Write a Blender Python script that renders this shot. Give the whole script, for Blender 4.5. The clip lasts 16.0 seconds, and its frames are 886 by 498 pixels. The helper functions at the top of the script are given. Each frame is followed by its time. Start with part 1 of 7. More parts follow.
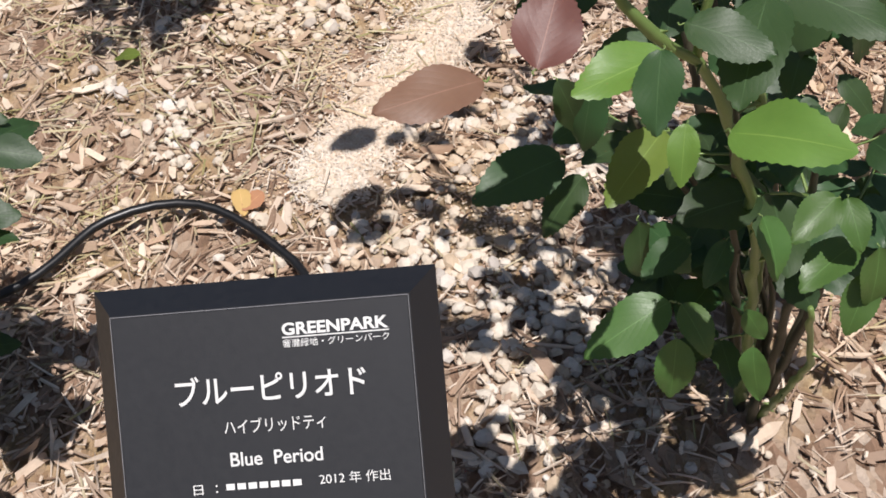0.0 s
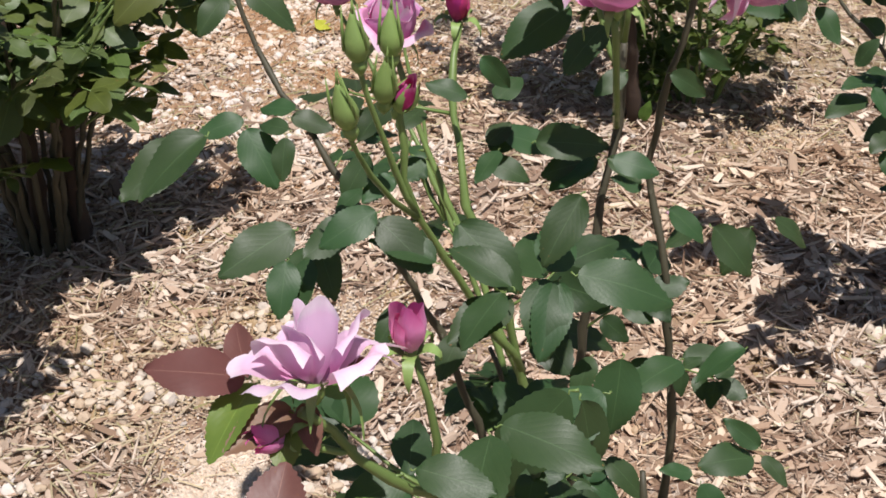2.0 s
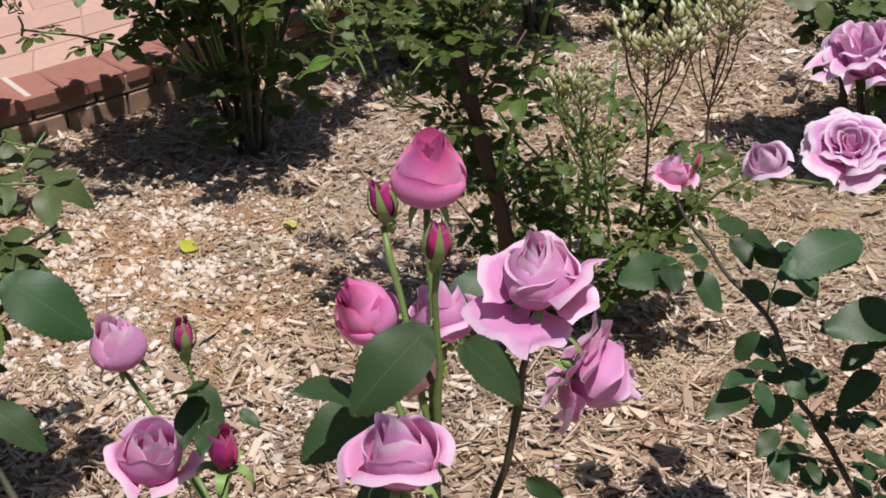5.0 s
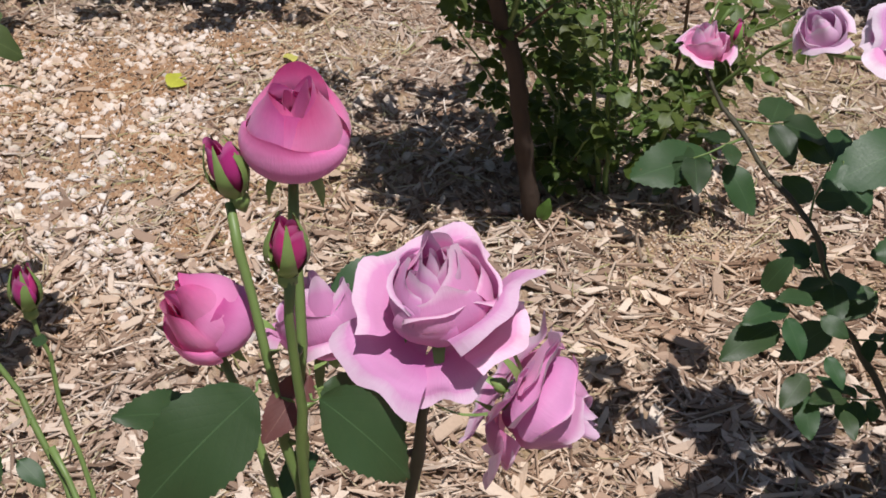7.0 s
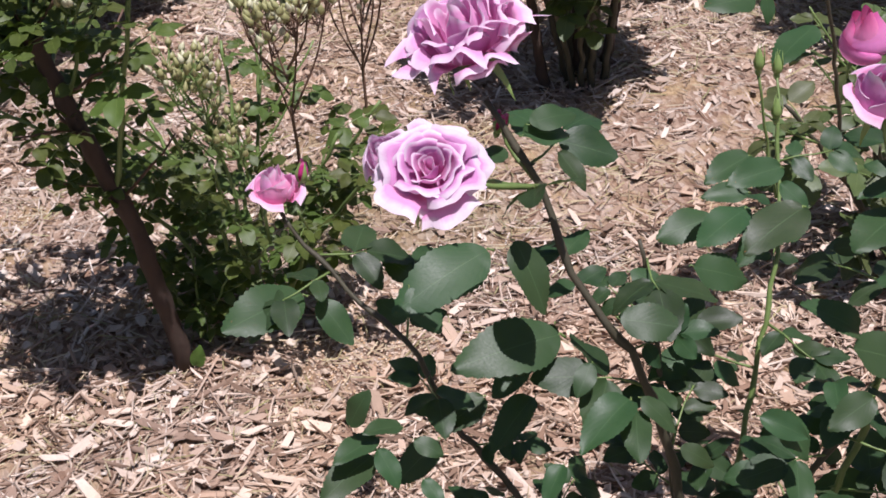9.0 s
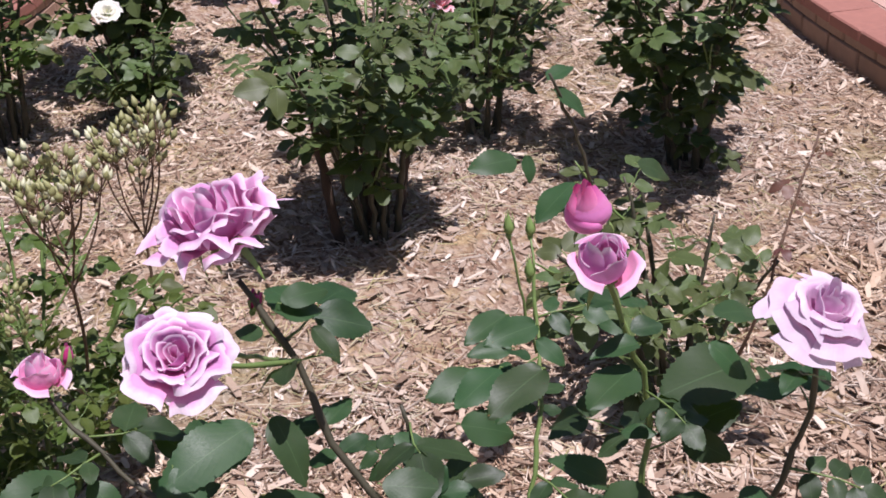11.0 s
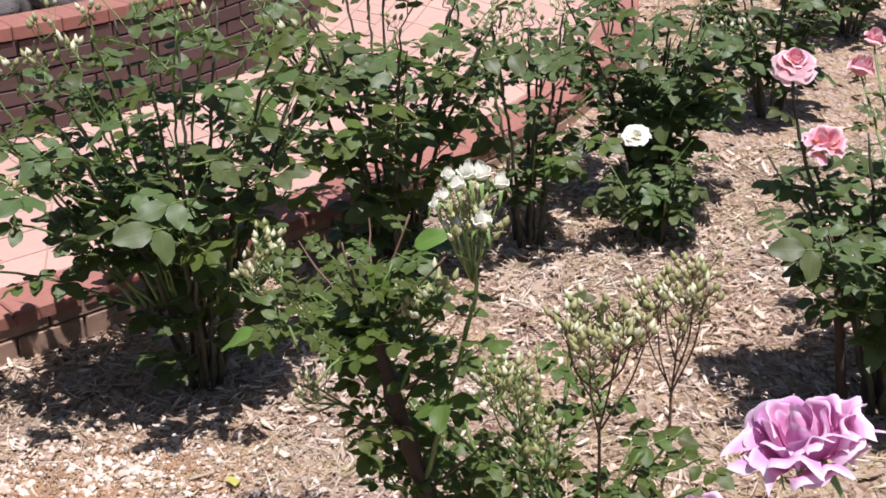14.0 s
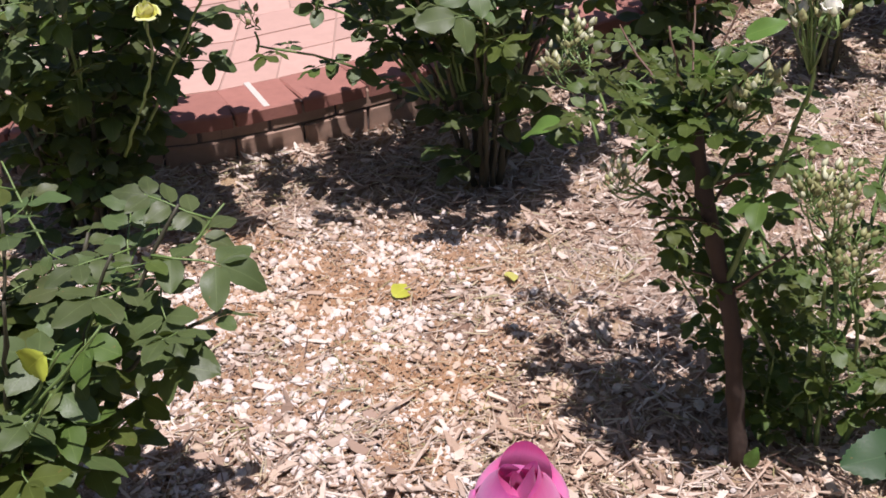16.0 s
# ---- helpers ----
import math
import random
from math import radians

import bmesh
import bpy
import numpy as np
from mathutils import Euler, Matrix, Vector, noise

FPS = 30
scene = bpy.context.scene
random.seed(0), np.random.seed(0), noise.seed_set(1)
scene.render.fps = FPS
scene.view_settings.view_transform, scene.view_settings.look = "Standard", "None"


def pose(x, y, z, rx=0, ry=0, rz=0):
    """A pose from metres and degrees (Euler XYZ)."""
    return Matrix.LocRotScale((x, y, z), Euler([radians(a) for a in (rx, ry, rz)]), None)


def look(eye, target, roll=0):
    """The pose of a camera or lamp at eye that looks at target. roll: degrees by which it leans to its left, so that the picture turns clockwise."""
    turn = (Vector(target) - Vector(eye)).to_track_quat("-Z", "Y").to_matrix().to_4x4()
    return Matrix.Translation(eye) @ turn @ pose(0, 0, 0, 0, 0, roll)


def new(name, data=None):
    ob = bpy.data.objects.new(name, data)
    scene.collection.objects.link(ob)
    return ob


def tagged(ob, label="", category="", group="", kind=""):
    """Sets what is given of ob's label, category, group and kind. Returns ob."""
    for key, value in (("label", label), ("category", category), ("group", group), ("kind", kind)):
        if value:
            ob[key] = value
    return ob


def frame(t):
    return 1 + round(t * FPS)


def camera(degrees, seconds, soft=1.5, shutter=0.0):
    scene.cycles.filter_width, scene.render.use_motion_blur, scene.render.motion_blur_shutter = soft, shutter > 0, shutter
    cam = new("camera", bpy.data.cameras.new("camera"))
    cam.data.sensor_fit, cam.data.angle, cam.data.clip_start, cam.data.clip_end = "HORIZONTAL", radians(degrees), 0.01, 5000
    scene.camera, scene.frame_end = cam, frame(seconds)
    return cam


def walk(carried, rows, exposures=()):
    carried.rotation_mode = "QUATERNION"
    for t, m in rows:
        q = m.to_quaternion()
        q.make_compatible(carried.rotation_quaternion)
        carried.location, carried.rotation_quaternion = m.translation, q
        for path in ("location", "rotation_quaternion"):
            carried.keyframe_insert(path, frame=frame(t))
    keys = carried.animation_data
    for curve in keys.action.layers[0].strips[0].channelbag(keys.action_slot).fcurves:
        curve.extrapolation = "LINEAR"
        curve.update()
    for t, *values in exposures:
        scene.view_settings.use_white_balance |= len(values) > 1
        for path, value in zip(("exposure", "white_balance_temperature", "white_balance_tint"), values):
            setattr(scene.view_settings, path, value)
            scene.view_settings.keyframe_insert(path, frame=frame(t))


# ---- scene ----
cam = camera(36.4, 16.0, soft=1.7)

PATH = [
    (0, (0.189, 0.059, 1.483), (0.15, 1.452, 0.048), -1.1),
    (0.5, (0.211, 0.077, 1.489), (0.196, 1.52, 0.103), -1.4),
    (1, (0.227, 0.063, 1.532), (0.271, 1.613, 0.268), -1.4),
    (1.5, (0.256, 0.064, 1.584), (0.356, 1.685, 0.416), -2.3),
    (2, (0.288, 0.034, 1.633), (0.429, 1.703, 0.541), -0.6),
    (2.5, (0.308, 0.045, 1.681), (0.424, 1.751, 0.643), -0.6),
    (3, (0.348, 0.06, 1.713), (0.454, 1.792, 0.72), -1.2),
    (3.5, (0.405, 0.078, 1.759), (0.556, 1.838, 0.821), -2.6),
    (3.7, (0.427, 0.108, 1.778), (0.606, 1.879, 0.867), -2.7),
    (5.8, (0.517, 0.616, 1.759), (0.775, 2.275, 0.672), -0.4),
    (6, (0.56, 0.672, 1.735), (0.756, 2.304, 0.596), -0.4),
    (6.5, (0.603, 0.73, 1.711), (0.736, 2.331, 0.52), -0.7),
    (7, (0.636, 0.759, 1.698), (0.784, 2.348, 0.493), -0.7),
    (7.5, (0.689, 0.79, 1.706), (0.851, 2.385, 0.51), -2.1),
    (8, (0.733, 0.766, 1.73), (1.0, 2.377, 0.575), -2.1),
    (8.5, (0.796, 0.759, 1.729), (1.162, 2.368, 0.599), -2.6),
    (9, (0.874, 0.744, 1.748), (1.389, 2.337, 0.654), -3.7),
    (9.5, (0.93, 0.677, 1.792), (1.597, 2.238, 0.734), -4.3),
    (9.7, (0.945, 0.675, 1.789), (1.653, 2.224, 0.74), -4.2),
    (11.8, (0.963, 0.672, 1.905), (1.736, 2.299, 1.012), -1.8),
    (12, (0.956, 0.637, 1.95), (1.681, 2.272, 1.055), -1.6),
    (12.5, (0.964, 0.681, 1.957), (1.544, 2.386, 1.087), -2.2),
    (13, (0.927, 0.696, 1.965), (1.432, 2.441, 1.128), -2.1),
    (13.5, (0.865, 0.728, 1.961), (1.235, 2.518, 1.15), -1.9),
    (14, (0.785, 0.772, 1.966), (0.978, 2.598, 1.173), -1.5),
    (14.5, (0.727, 0.776, 1.965), (0.766, 2.618, 1.189), -1.7),
    (15, (0.698, 0.77, 1.954), (0.627, 2.61, 1.174), -2.1),
    (15.5, (0.674, 0.782, 1.92), (0.517, 2.568, 1.034), -2.5),
    (16, (0.628, 0.768, 1.853), (0.475, 2.498, 0.860), -1.7),
]
walk(cam, [(t, look(eye, target, roll)) for t, eye, target, roll in PATH], [(0, 0.16, 6300, 14), (2, 0.12, 6300, 15), (3.5, 0.10, 6280, 15), (6, -0.13, 6170, 15), (8, -0.10, 6110, 18), (9, 0.15, 5980, 25), (12.5, 0.22, 5940, 25), (14.5, 0.38, 5980, 19), (16, 0.23, 6020, 24)])

# ---- world and sun ----
SUN_EL, SUN_AZ = 75.0, 162.0          # elevation; the way the sun stands, clockwise from +y
world = bpy.data.worlds.new("sky")
scene.world = world
world.use_nodes = True
wn = world.node_tree
sky = wn.nodes.new("ShaderNodeTexSky")
sky.sky_type, sky.sun_disc = "NISHITA", False
sky.sun_elevation, sky.sun_rotation = radians(SUN_EL), radians(SUN_AZ)
sky.air_density, sky.dust_density, sky.ozone_density = 1.0, 1.2, 1.0
wn.links.new(sky.outputs["Color"], wn.nodes["Background"].inputs["Color"])
wn.nodes["Background"].inputs["Strength"].default_value = 0.05
lamp = bpy.data.lights.new("sun", "SUN")
lamp.energy, lamp.angle, lamp.color = 5.0, radians(0.53), (1.0, 0.95, 0.88)
sun = new("sun", lamp)
az, el = radians(SUN_AZ), radians(SUN_EL)
sun.matrix_world = look((math.sin(az) * math.cos(el) * 30, math.cos(az) * math.cos(el) * 30, math.sin(el) * 30), (0, 0, 0))

rng = random.Random(7)


# ---- materials ----
class Mat:
    """A small builder of node materials."""

    def __init__(self, name):
        self.m = bpy.data.materials.new(name)
        self.m.use_nodes = True
        self.t = self.m.node_tree
        self.b = self.t.nodes["Principled BSDF"]
        self.out = self.t.nodes["Material Output"]

    def n(self, kind, **given):
        node = self.t.nodes.new(kind)
        for k, v in given.items():
            if k in node.inputs:
                node.inputs[k].default_value = v
        return node

    def link(self, a, b):
        self.t.links.new(a, b)

    def coords(self, kind="Object"):
        return self.n("ShaderNodeTexCoord").outputs[kind]

    def noise(self, vec, scale, detail=4.0, rough=0.6):
        node = self.n("ShaderNodeTexNoise", Scale=scale, Detail=detail, Roughness=rough)
        self.link(vec, node.inputs["Vector"])
        return node.outputs["Fac"]

    def ramp(self, fac, stops):
        node = self.n("ShaderNodeValToRGB")
        el_ = node.color_ramp.elements
        while len(el_) < len(stops):
            el_.new(0.5)
        for e, (p, c) in zip(el_, stops):
            e.position, e.color = p, (*c, 1)
        self.link(fac, node.inputs["Fac"])
        return node.outputs["Color"]

    def mix(self, fac, a, b, blend="MIX"):
        node = self.n("ShaderNodeMix")
        node.data_type, node.blend_type = "RGBA", blend
        for sock, v in ((node.inputs[0], fac), (node.inputs[6], a), (node.inputs[7], b)):
            if isinstance(v, bpy.types.NodeSocket):
                self.link(v, sock)
            else:
                sock.default_value = v if isinstance(v, float) else (*v, 1)
        return node.outputs[2]

    def math(self, op, a, b=0.0):
        node = self.n("ShaderNodeMath")
        node.operation = op
        for sock, v in zip(node.inputs, (a, b)):
            if isinstance(v, bpy.types.NodeSocket):
                self.link(v, sock)
            else:
                sock.default_value = v
        return node.outputs[0]

    def bump(self, height, strength, distance=0.01):
        node = self.n("ShaderNodeBump", Strength=strength, Distance=distance)
        self.link(height, node.inputs["Height"])
        self.link(node.outputs["Normal"], self.b.inputs["Normal"])
        return node.outputs["Normal"]

    def set(self, color=None, rough=None, **other):
        if color is not None:
            if isinstance(color, bpy.types.NodeSocket):
                self.link(color, self.b.inputs["Base Color"])
            else:
                self.b.inputs["Base Color"].default_value = (*color, 1)
        if rough is not None:
            if isinstance(rough, bpy.types.NodeSocket):
                self.link(rough, self.b.inputs["Roughness"])
            else:
                self.b.inputs["Roughness"].default_value = rough
        for k, v in other.items():
            self.b.inputs[k].default_value = v
        return self.m

    def translucent(self, color, amount, normal=None):
        tr = self.n("ShaderNodeBsdfTranslucent")
        if isinstance(color, bpy.types.NodeSocket):
            self.link(color, tr.inputs["Color"])
        else:
            tr.inputs["Color"].default_value = (*color, 1)
        mx = self.n("ShaderNodeMixShader")
        mx.inputs[0].default_value = amount
        self.link(self.b.outputs[0], mx.inputs[1])
        self.link(tr.outputs[0], mx.inputs[2])
        self.link(mx.outputs[0], self.out.inputs["Surface"])


def random_of(mat, island=False):
    return mat.n("ShaderNodeNewGeometry").outputs["Random Per Island"] if island else mat.n("ShaderNodeObjectInfo").outputs["Random"]


def leaf_material(name, dark, light, glow, rough=0.3, amount=0.18):
    a = Mat(name)
    uv = a.coords("UV")
    sep = a.n("ShaderNodeSeparateXYZ")
    a.link(uv, sep.inputs[0])
    off = a.math("ABSOLUTE", a.math("SUBTRACT", sep.outputs["X"], 0.5))
    rib = a.math("LESS_THAN", off, 0.010)
    # side veins run forward from the midrib
    ph = a.math("SUBTRACT", a.math("MULTIPLY", sep.outputs["Y"], 25.0), a.math("MULTIPLY", off, 24.0))
    vein = a.math("POWER", a.math("ABSOLUTE", a.math("SINE", ph)), 0.35)
    ob = a.coords("Object")
    patch = a.noise(ob, 9.0, 3.0)
    fine = a.noise(ob, 60.0, 3.0)
    base = a.mix(patch, dark, light)
    isl = random_of(a, True)
    base = a.mix(a.math("MULTIPLY", isl, 0.55), base, tuple(c * 1.35 for c in light))
    hue = a.n("ShaderNodeHueSaturation", Saturation=1.0)
    a.link(a.math("ADD", a.math("MULTIPLY", random_of(a), 0.05), 0.475), hue.inputs["Hue"])
    a.link(a.math("ADD", a.math("MULTIPLY", random_of(a), 0.4), 0.8), hue.inputs["Value"])
    a.link(base, hue.inputs["Color"])
    spot = a.math("MULTIPLY", a.ramp(a.noise(ob, 13.0, 4.0), [(0.69, (0, 0, 0)), (0.73, (1, 1, 1))]), a.math("GREATER_THAN", isl, 0.62))
    blotch = a.mix(a.math("MULTIPLY", spot, 0.85), hue.outputs[0], (0.24, 0.12, 0.045))
    col = a.mix(a.math("MULTIPLY", rib, 0.35), blotch, tuple(min(1, c * 2.5 + 0.02) for c in light))
    rgh = a.math("ADD", a.math("MULTIPLY", fine, 0.28), rough)
    a.set(col, rgh)
    a.b.inputs["Specular IOR Level"].default_value = 0.4
    h = a.math("ADD", a.math("MULTIPLY", vein, 0.45), a.math("MULTIPLY", fine, 0.5))
    a.bump(h, 0.09, 0.002)
    a.translucent(glow, amount)
    return a.m


def petal_material(name, deep, mid, pale, amount=0.3, rim=None):
    """deep near the base, mid over the blade, and pale, or a rim colour of its own, along the edge."""
    a = Mat(name)
    sep = a.n("ShaderNodeSeparateXYZ")
    a.link(a.coords("UV"), sep.inputs[0])
    wob = a.math("MULTIPLY", a.math("SUBTRACT", a.noise(a.coords("Object"), 55.0, 3.0), 0.5), 0.16)
    v = a.math("ADD", sep.outputs["Y"], wob)
    col = a.ramp(v, [(0.0, tuple(0.6 * c + 0.4 * d for c, d in zip(pale, deep))), (0.22, deep), (0.55, mid), (0.70 if rim else 0.86, mid), (0.97 if rim else 0.95, rim or pale)])
    streak = a.n("ShaderNodeTexNoise", Scale=7.0, Detail=3.0)
    mp = a.n("ShaderNodeMapping")
    mp.inputs["Scale"].default_value = (9.0, 0.7, 1.0)
    a.link(a.coords("UV"), mp.inputs[0])
    a.link(mp.outputs[0], streak.inputs["Vector"])
    col = a.mix(a.math("MULTIPLY", streak.outputs["Fac"], 0.28), col, deep)
    hue = a.n("ShaderNodeHueSaturation")
    a.link(a.math("ADD", a.math("MULTIPLY", random_of(a), 0.03), 0.485), hue.inputs["Hue"])
    a.link(a.math("ADD", a.math("MULTIPLY", random_of(a), 0.25), 0.9), hue.inputs["Value"])
    a.link(col, hue.inputs["Color"])
    a.set(hue.outputs[0], 0.55)
    a.b.inputs["Specular IOR Level"].default_value = 0.25
    a.b.inputs["Sheen Weight"].default_value = 0.15
    a.bump(a.math("ADD", streak.outputs["Fac"], a.noise(a.coords("Object"), 130.0, 2.0)), 0.25, 0.0015)
    a.translucent(hue.outputs[0], amount)
    return a.m


def plain(name, color, rough=0.6, var=0.25, scale=40.0, bump=0.2, dist=0.003, island=False, metal=0.0):
    a = Mat(name)
    ob = a.coords("Object")
    f = a.noise(ob, scale, 5.0)
    g = a.noise(ob, scale * 0.14, 3.0)
    lo = tuple(c * (1 - var) for c in color)
    hi = tuple(min(1, c * (1 + var)) for c in color)
    col = a.mix(g, a.mix(f, lo, hi), a.mix(f, tuple(c * 0.8 for c in lo), color))
    col = a.mix(a.math("MULTIPLY", random_of(a, island), 0.5), col, tuple(c * 0.6 for c in color))
    a.set(col, a.math("ADD", a.math("MULTIPLY", f, 0.2), rough - 0.1), Metallic=metal)
    a.bump(f, bump, dist)
    return a.m


def ground_material():
    a = Mat("mulch_bed")
    ob = a.coords("Object")
    big = a.noise(ob, 0.9, 4.0)
    mid = a.noise(ob, 6.0, 5.0)
    fine = a.noise(ob, 55.0, 6.0, 0.7)
    vor = a.n("ShaderNodeTexVoronoi", Scale=75.0, Randomness=1.0)
    mp = a.n("ShaderNodeMapping")
    mp.inputs["Scale"].default_value = (1.0, 0.45, 1.0)
    warp = a.mix(0.06, ob, a.n("ShaderNodeTexNoise", Scale=9.0, Detail=3.0).outputs["Color"])
    a.link(warp, mp.inputs[0])
    a.link(mp.outputs[0], vor.inputs["Vector"])
    shred = a.ramp(vor.outputs["Color"], [(0.0, (0.17, 0.105, 0.07)), (0.3, (0.34, 0.22, 0.15)), (0.6, (0.50, 0.37, 0.27)), (1.0, (0.66, 0.55, 0.45))])
    sand = a.ramp(fine, [(0.3, (0.36, 0.23, 0.11)), (0.7, (0.62, 0.47, 0.28))])
    straw = a.ramp(fine, [(0.3, (0.20, 0.17, 0.07)), (0.7, (0.46, 0.40, 0.20))])
    col = a.mix(a.ramp(mid, [(0.50, (0, 0, 0)), (0.66, (1, 1, 1))]), shred, sand)
    col = a.mix(a.ramp(big, [(0.55, (0, 0, 0)), (0.68, (1, 1, 1))]), col, a.mix(0.5, straw, col))
    a.set(col, 0.9)
    a.b.inputs["Specular IOR Level"].default_value = 0.2
    a.bump(a.math("ADD", vor.outputs["Distance"], fine), 0.9, 0.02)
    return a.m


def chip_material(name, stops, rough=0.8, tint=(0.95, 0.78, 0.57)):
    a = Mat(name)
    ob = a.coords("Object")
    isl = random_of(a, True)
    objr = random_of(a)
    col = a.ramp(a.math("FRACT", a.math("ADD", isl, objr)), stops)
    mp = a.n("ShaderNodeMapping")
    mp.inputs["Scale"].default_value = (160.0, 160.0, 160.0)
    a.link(ob, mp.inputs[0])
    grain = a.noise(mp.outputs[0], 1.0, 4.0)
    col = a.mix(a.math("MULTIPLY", grain, 0.32), col, (0.16, 0.11, 0.08))
    zone = a.ramp(a.noise(ob, 1.7, 3.0), [(0.42, (0, 0, 0)), (0.62, (1, 1, 1))])
    col = a.mix(a.math("MULTIPLY", zone, 0.48), col, tint, "MULTIPLY")
    a.set(col, rough)
    a.b.inputs["Specular IOR Level"].default_value = 0.25
    a.bump(grain, 0.5, 0.003)
    return a.m


M_LEAF = leaf_material("rose_leaf", (0.013, 0.032, 0.011), (0.031, 0.064, 0.021), (0.11, 0.24, 0.02), 0.36, 0.12)
M_LEAF_FAR = leaf_material("rose_leaf_mid", (0.033, 0.052, 0.017), (0.078, 0.107, 0.034), (0.16, 0.25, 0.03), 0.36, 0.15)
M_LEAF_LIME = leaf_material("rose_leaf_fresh", (0.055, 0.105, 0.018), (0.115, 0.18, 0.033), (0.20, 0.30, 0.045), 0.3, 0.22)
M_LEAF_MID = leaf_material("rose_leaf_mid_green", (0.030, 0.075, 0.018), (0.060, 0.125, 0.030), (0.10, 0.20, 0.03), 0.28, 0.18)
M_LEAF_OLIVE = leaf_material("rose_leaf_olive", (0.034, 0.052, 0.010), (0.078, 0.109, 0.021), (0.17, 0.28, 0.03), 0.38, 0.18)
M_LEAF_RED = leaf_material("rose_leaf_young", (0.075, 0.028, 0.022), (0.16, 0.085, 0.06), (0.28, 0.06, 0.03), 0.35)
M_LEAF_YEL = leaf_material("rose_leaf_yellow", (0.32, 0.40, 0.035), (0.47, 0.53, 0.065), (0.5, 0.55, 0.05), 0.4)
M_LEAF_DULL = leaf_material("rose_leaf_dull_yellow", (0.28, 0.25, 0.06), (0.42, 0.36, 0.10), (0.4, 0.35, 0.06), 0.55)
M_PINK = petal_material("petal_pink", (0.84, 0.36, 0.62), (0.84, 0.29, 0.56), (0.90, 0.66, 0.80), 0.3, (0.70, 0.10, 0.34))
M_PINKPALE = petal_material("petal_light_pink", (0.80, 0.28, 0.54), (0.85, 0.43, 0.66), (0.90, 0.72, 0.83))
M_LAV = petal_material("petal_lavender", (0.66, 0.18, 0.44), (0.78, 0.38, 0.63), (0.86, 0.66, 0.79))
M_RIM = petal_material("petal_white_rim", (0.62, 0.17, 0.42), (0.74, 0.36, 0.62), (0.88, 0.80, 0.86))
M_SOFTRIM = petal_material("petal_soft_rim", (0.66, 0.20, 0.45), (0.76, 0.40, 0.64), (0.88, 0.74, 0.84))
M_PALE = petal_material("petal_pale_lavender", (0.68, 0.30, 0.54), (0.80, 0.56, 0.73), (0.86, 0.75, 0.83))
M_SALMON = petal_material("petal_salmon", (0.86, 0.52, 0.36), (0.88, 0.38, 0.47), (0.90, 0.66, 0.70))
M_WHITE = petal_material("petal_cream", (0.78, 0.78, 0.54), (0.86, 0.85, 0.74), (0.88, 0.88, 0.82))
M_SNOW = petal_material("petal_white", (0.74, 0.75, 0.52), (0.80, 0.80, 0.66), (0.86, 0.86, 0.78), 0.15)
M_YELLOW = petal_material("petal_yellow", (0.72, 0.70, 0.10), (0.80, 0.80, 0.22), (0.84, 0.84, 0.45))
M_BUDRED = petal_material("petal_crimson", (0.46, 0.02, 0.14), (0.64, 0.05, 0.28), (0.78, 0.20, 0.46))
M_STEM = plain("green_stem", (0.18, 0.27, 0.075), 0.45, 0.25, 60.0, 0.15, 0.002)
M_SEPAL = plain("sepal", (0.24, 0.36, 0.10), 0.5, 0.25, 70.0, 0.15, 0.002)
M_CANE_DARK = plain("cane_dark", (0.078, 0.072, 0.042), 0.6, 0.4, 50.0, 0.35, 0.003)
M_TRUNK = plain("trunk_bark", (0.072, 0.046, 0.031), 0.8, 0.45, 40.0, 0.6, 0.005)
M_CUTWOOD = plain("cut_wood", (0.66, 0.56, 0.36), 0.7, 0.15, 90.0, 0.2, 0.001)
M_TWIG_RED = plain("twig_reddish", (0.15, 0.085, 0.05), 0.6, 0.3, 60.0, 0.2, 0.002)
M_GROUND = ground_material()
M_CHIP = chip_material("wood_chip", [(0.0, (0.24, 0.165, 0.115)), (0.25, (0.40, 0.29, 0.215)), (0.5, (0.59, 0.47, 0.365)), (0.75, (0.82, 0.72, 0.60)), (1.0, (0.47, 0.335, 0.24))])
M_CHIP_PALE = chip_material("pale_wood_chip", [(0.0, (0.27, 0.19, 0.14)), (0.25, (0.46, 0.35, 0.265)), (0.5, (0.65, 0.53, 0.42)), (0.75, (0.84, 0.75, 0.64)), (1.0, (0.50, 0.37, 0.27))], 0.8, (0.97, 0.84, 0.66))
M_PEBBLE = chip_material("pebble", [(0.0, (0.62, 0.55, 0.45)), (0.3, (0.72, 0.66, 0.57)), (0.6, (0.55, 0.43, 0.30)), (0.85, (0.78, 0.73, 0.66)), (1.0, (0.46, 0.42, 0.38))], 0.7)
M_PEBBLE_PALE = chip_material("pale_pebble", [(0.0, (0.74, 0.66, 0.58)), (0.3, (0.82, 0.76, 0.70)), (0.6, (0.56, 0.42, 0.31)), (0.85, (0.84, 0.80, 0.76)), (1.0, (0.50, 0.36, 0.26))], 0.7)
M_SAND = chip_material("sand_grain", [(0.0, (0.62, 0.44, 0.25)), (0.4, (0.78, 0.65, 0.50)), (0.75, (0.84, 0.76, 0.65)), (1.0, (0.62, 0.42, 0.22))])
M_OCHRE = chip_material("ochre_crumb", [(0.0, (0.34, 0.20, 0.11)), (0.4, (0.44, 0.29, 0.17)), (0.75, (0.54, 0.38, 0.25)), (1.0, (0.30, 0.18, 0.10))])
M_FIBRE = chip_material("fine_fibre", [(0.0, (0.80, 0.70, 0.58)), (0.5, (0.88, 0.82, 0.74)), (1.0, (0.70, 0.56, 0.42))])
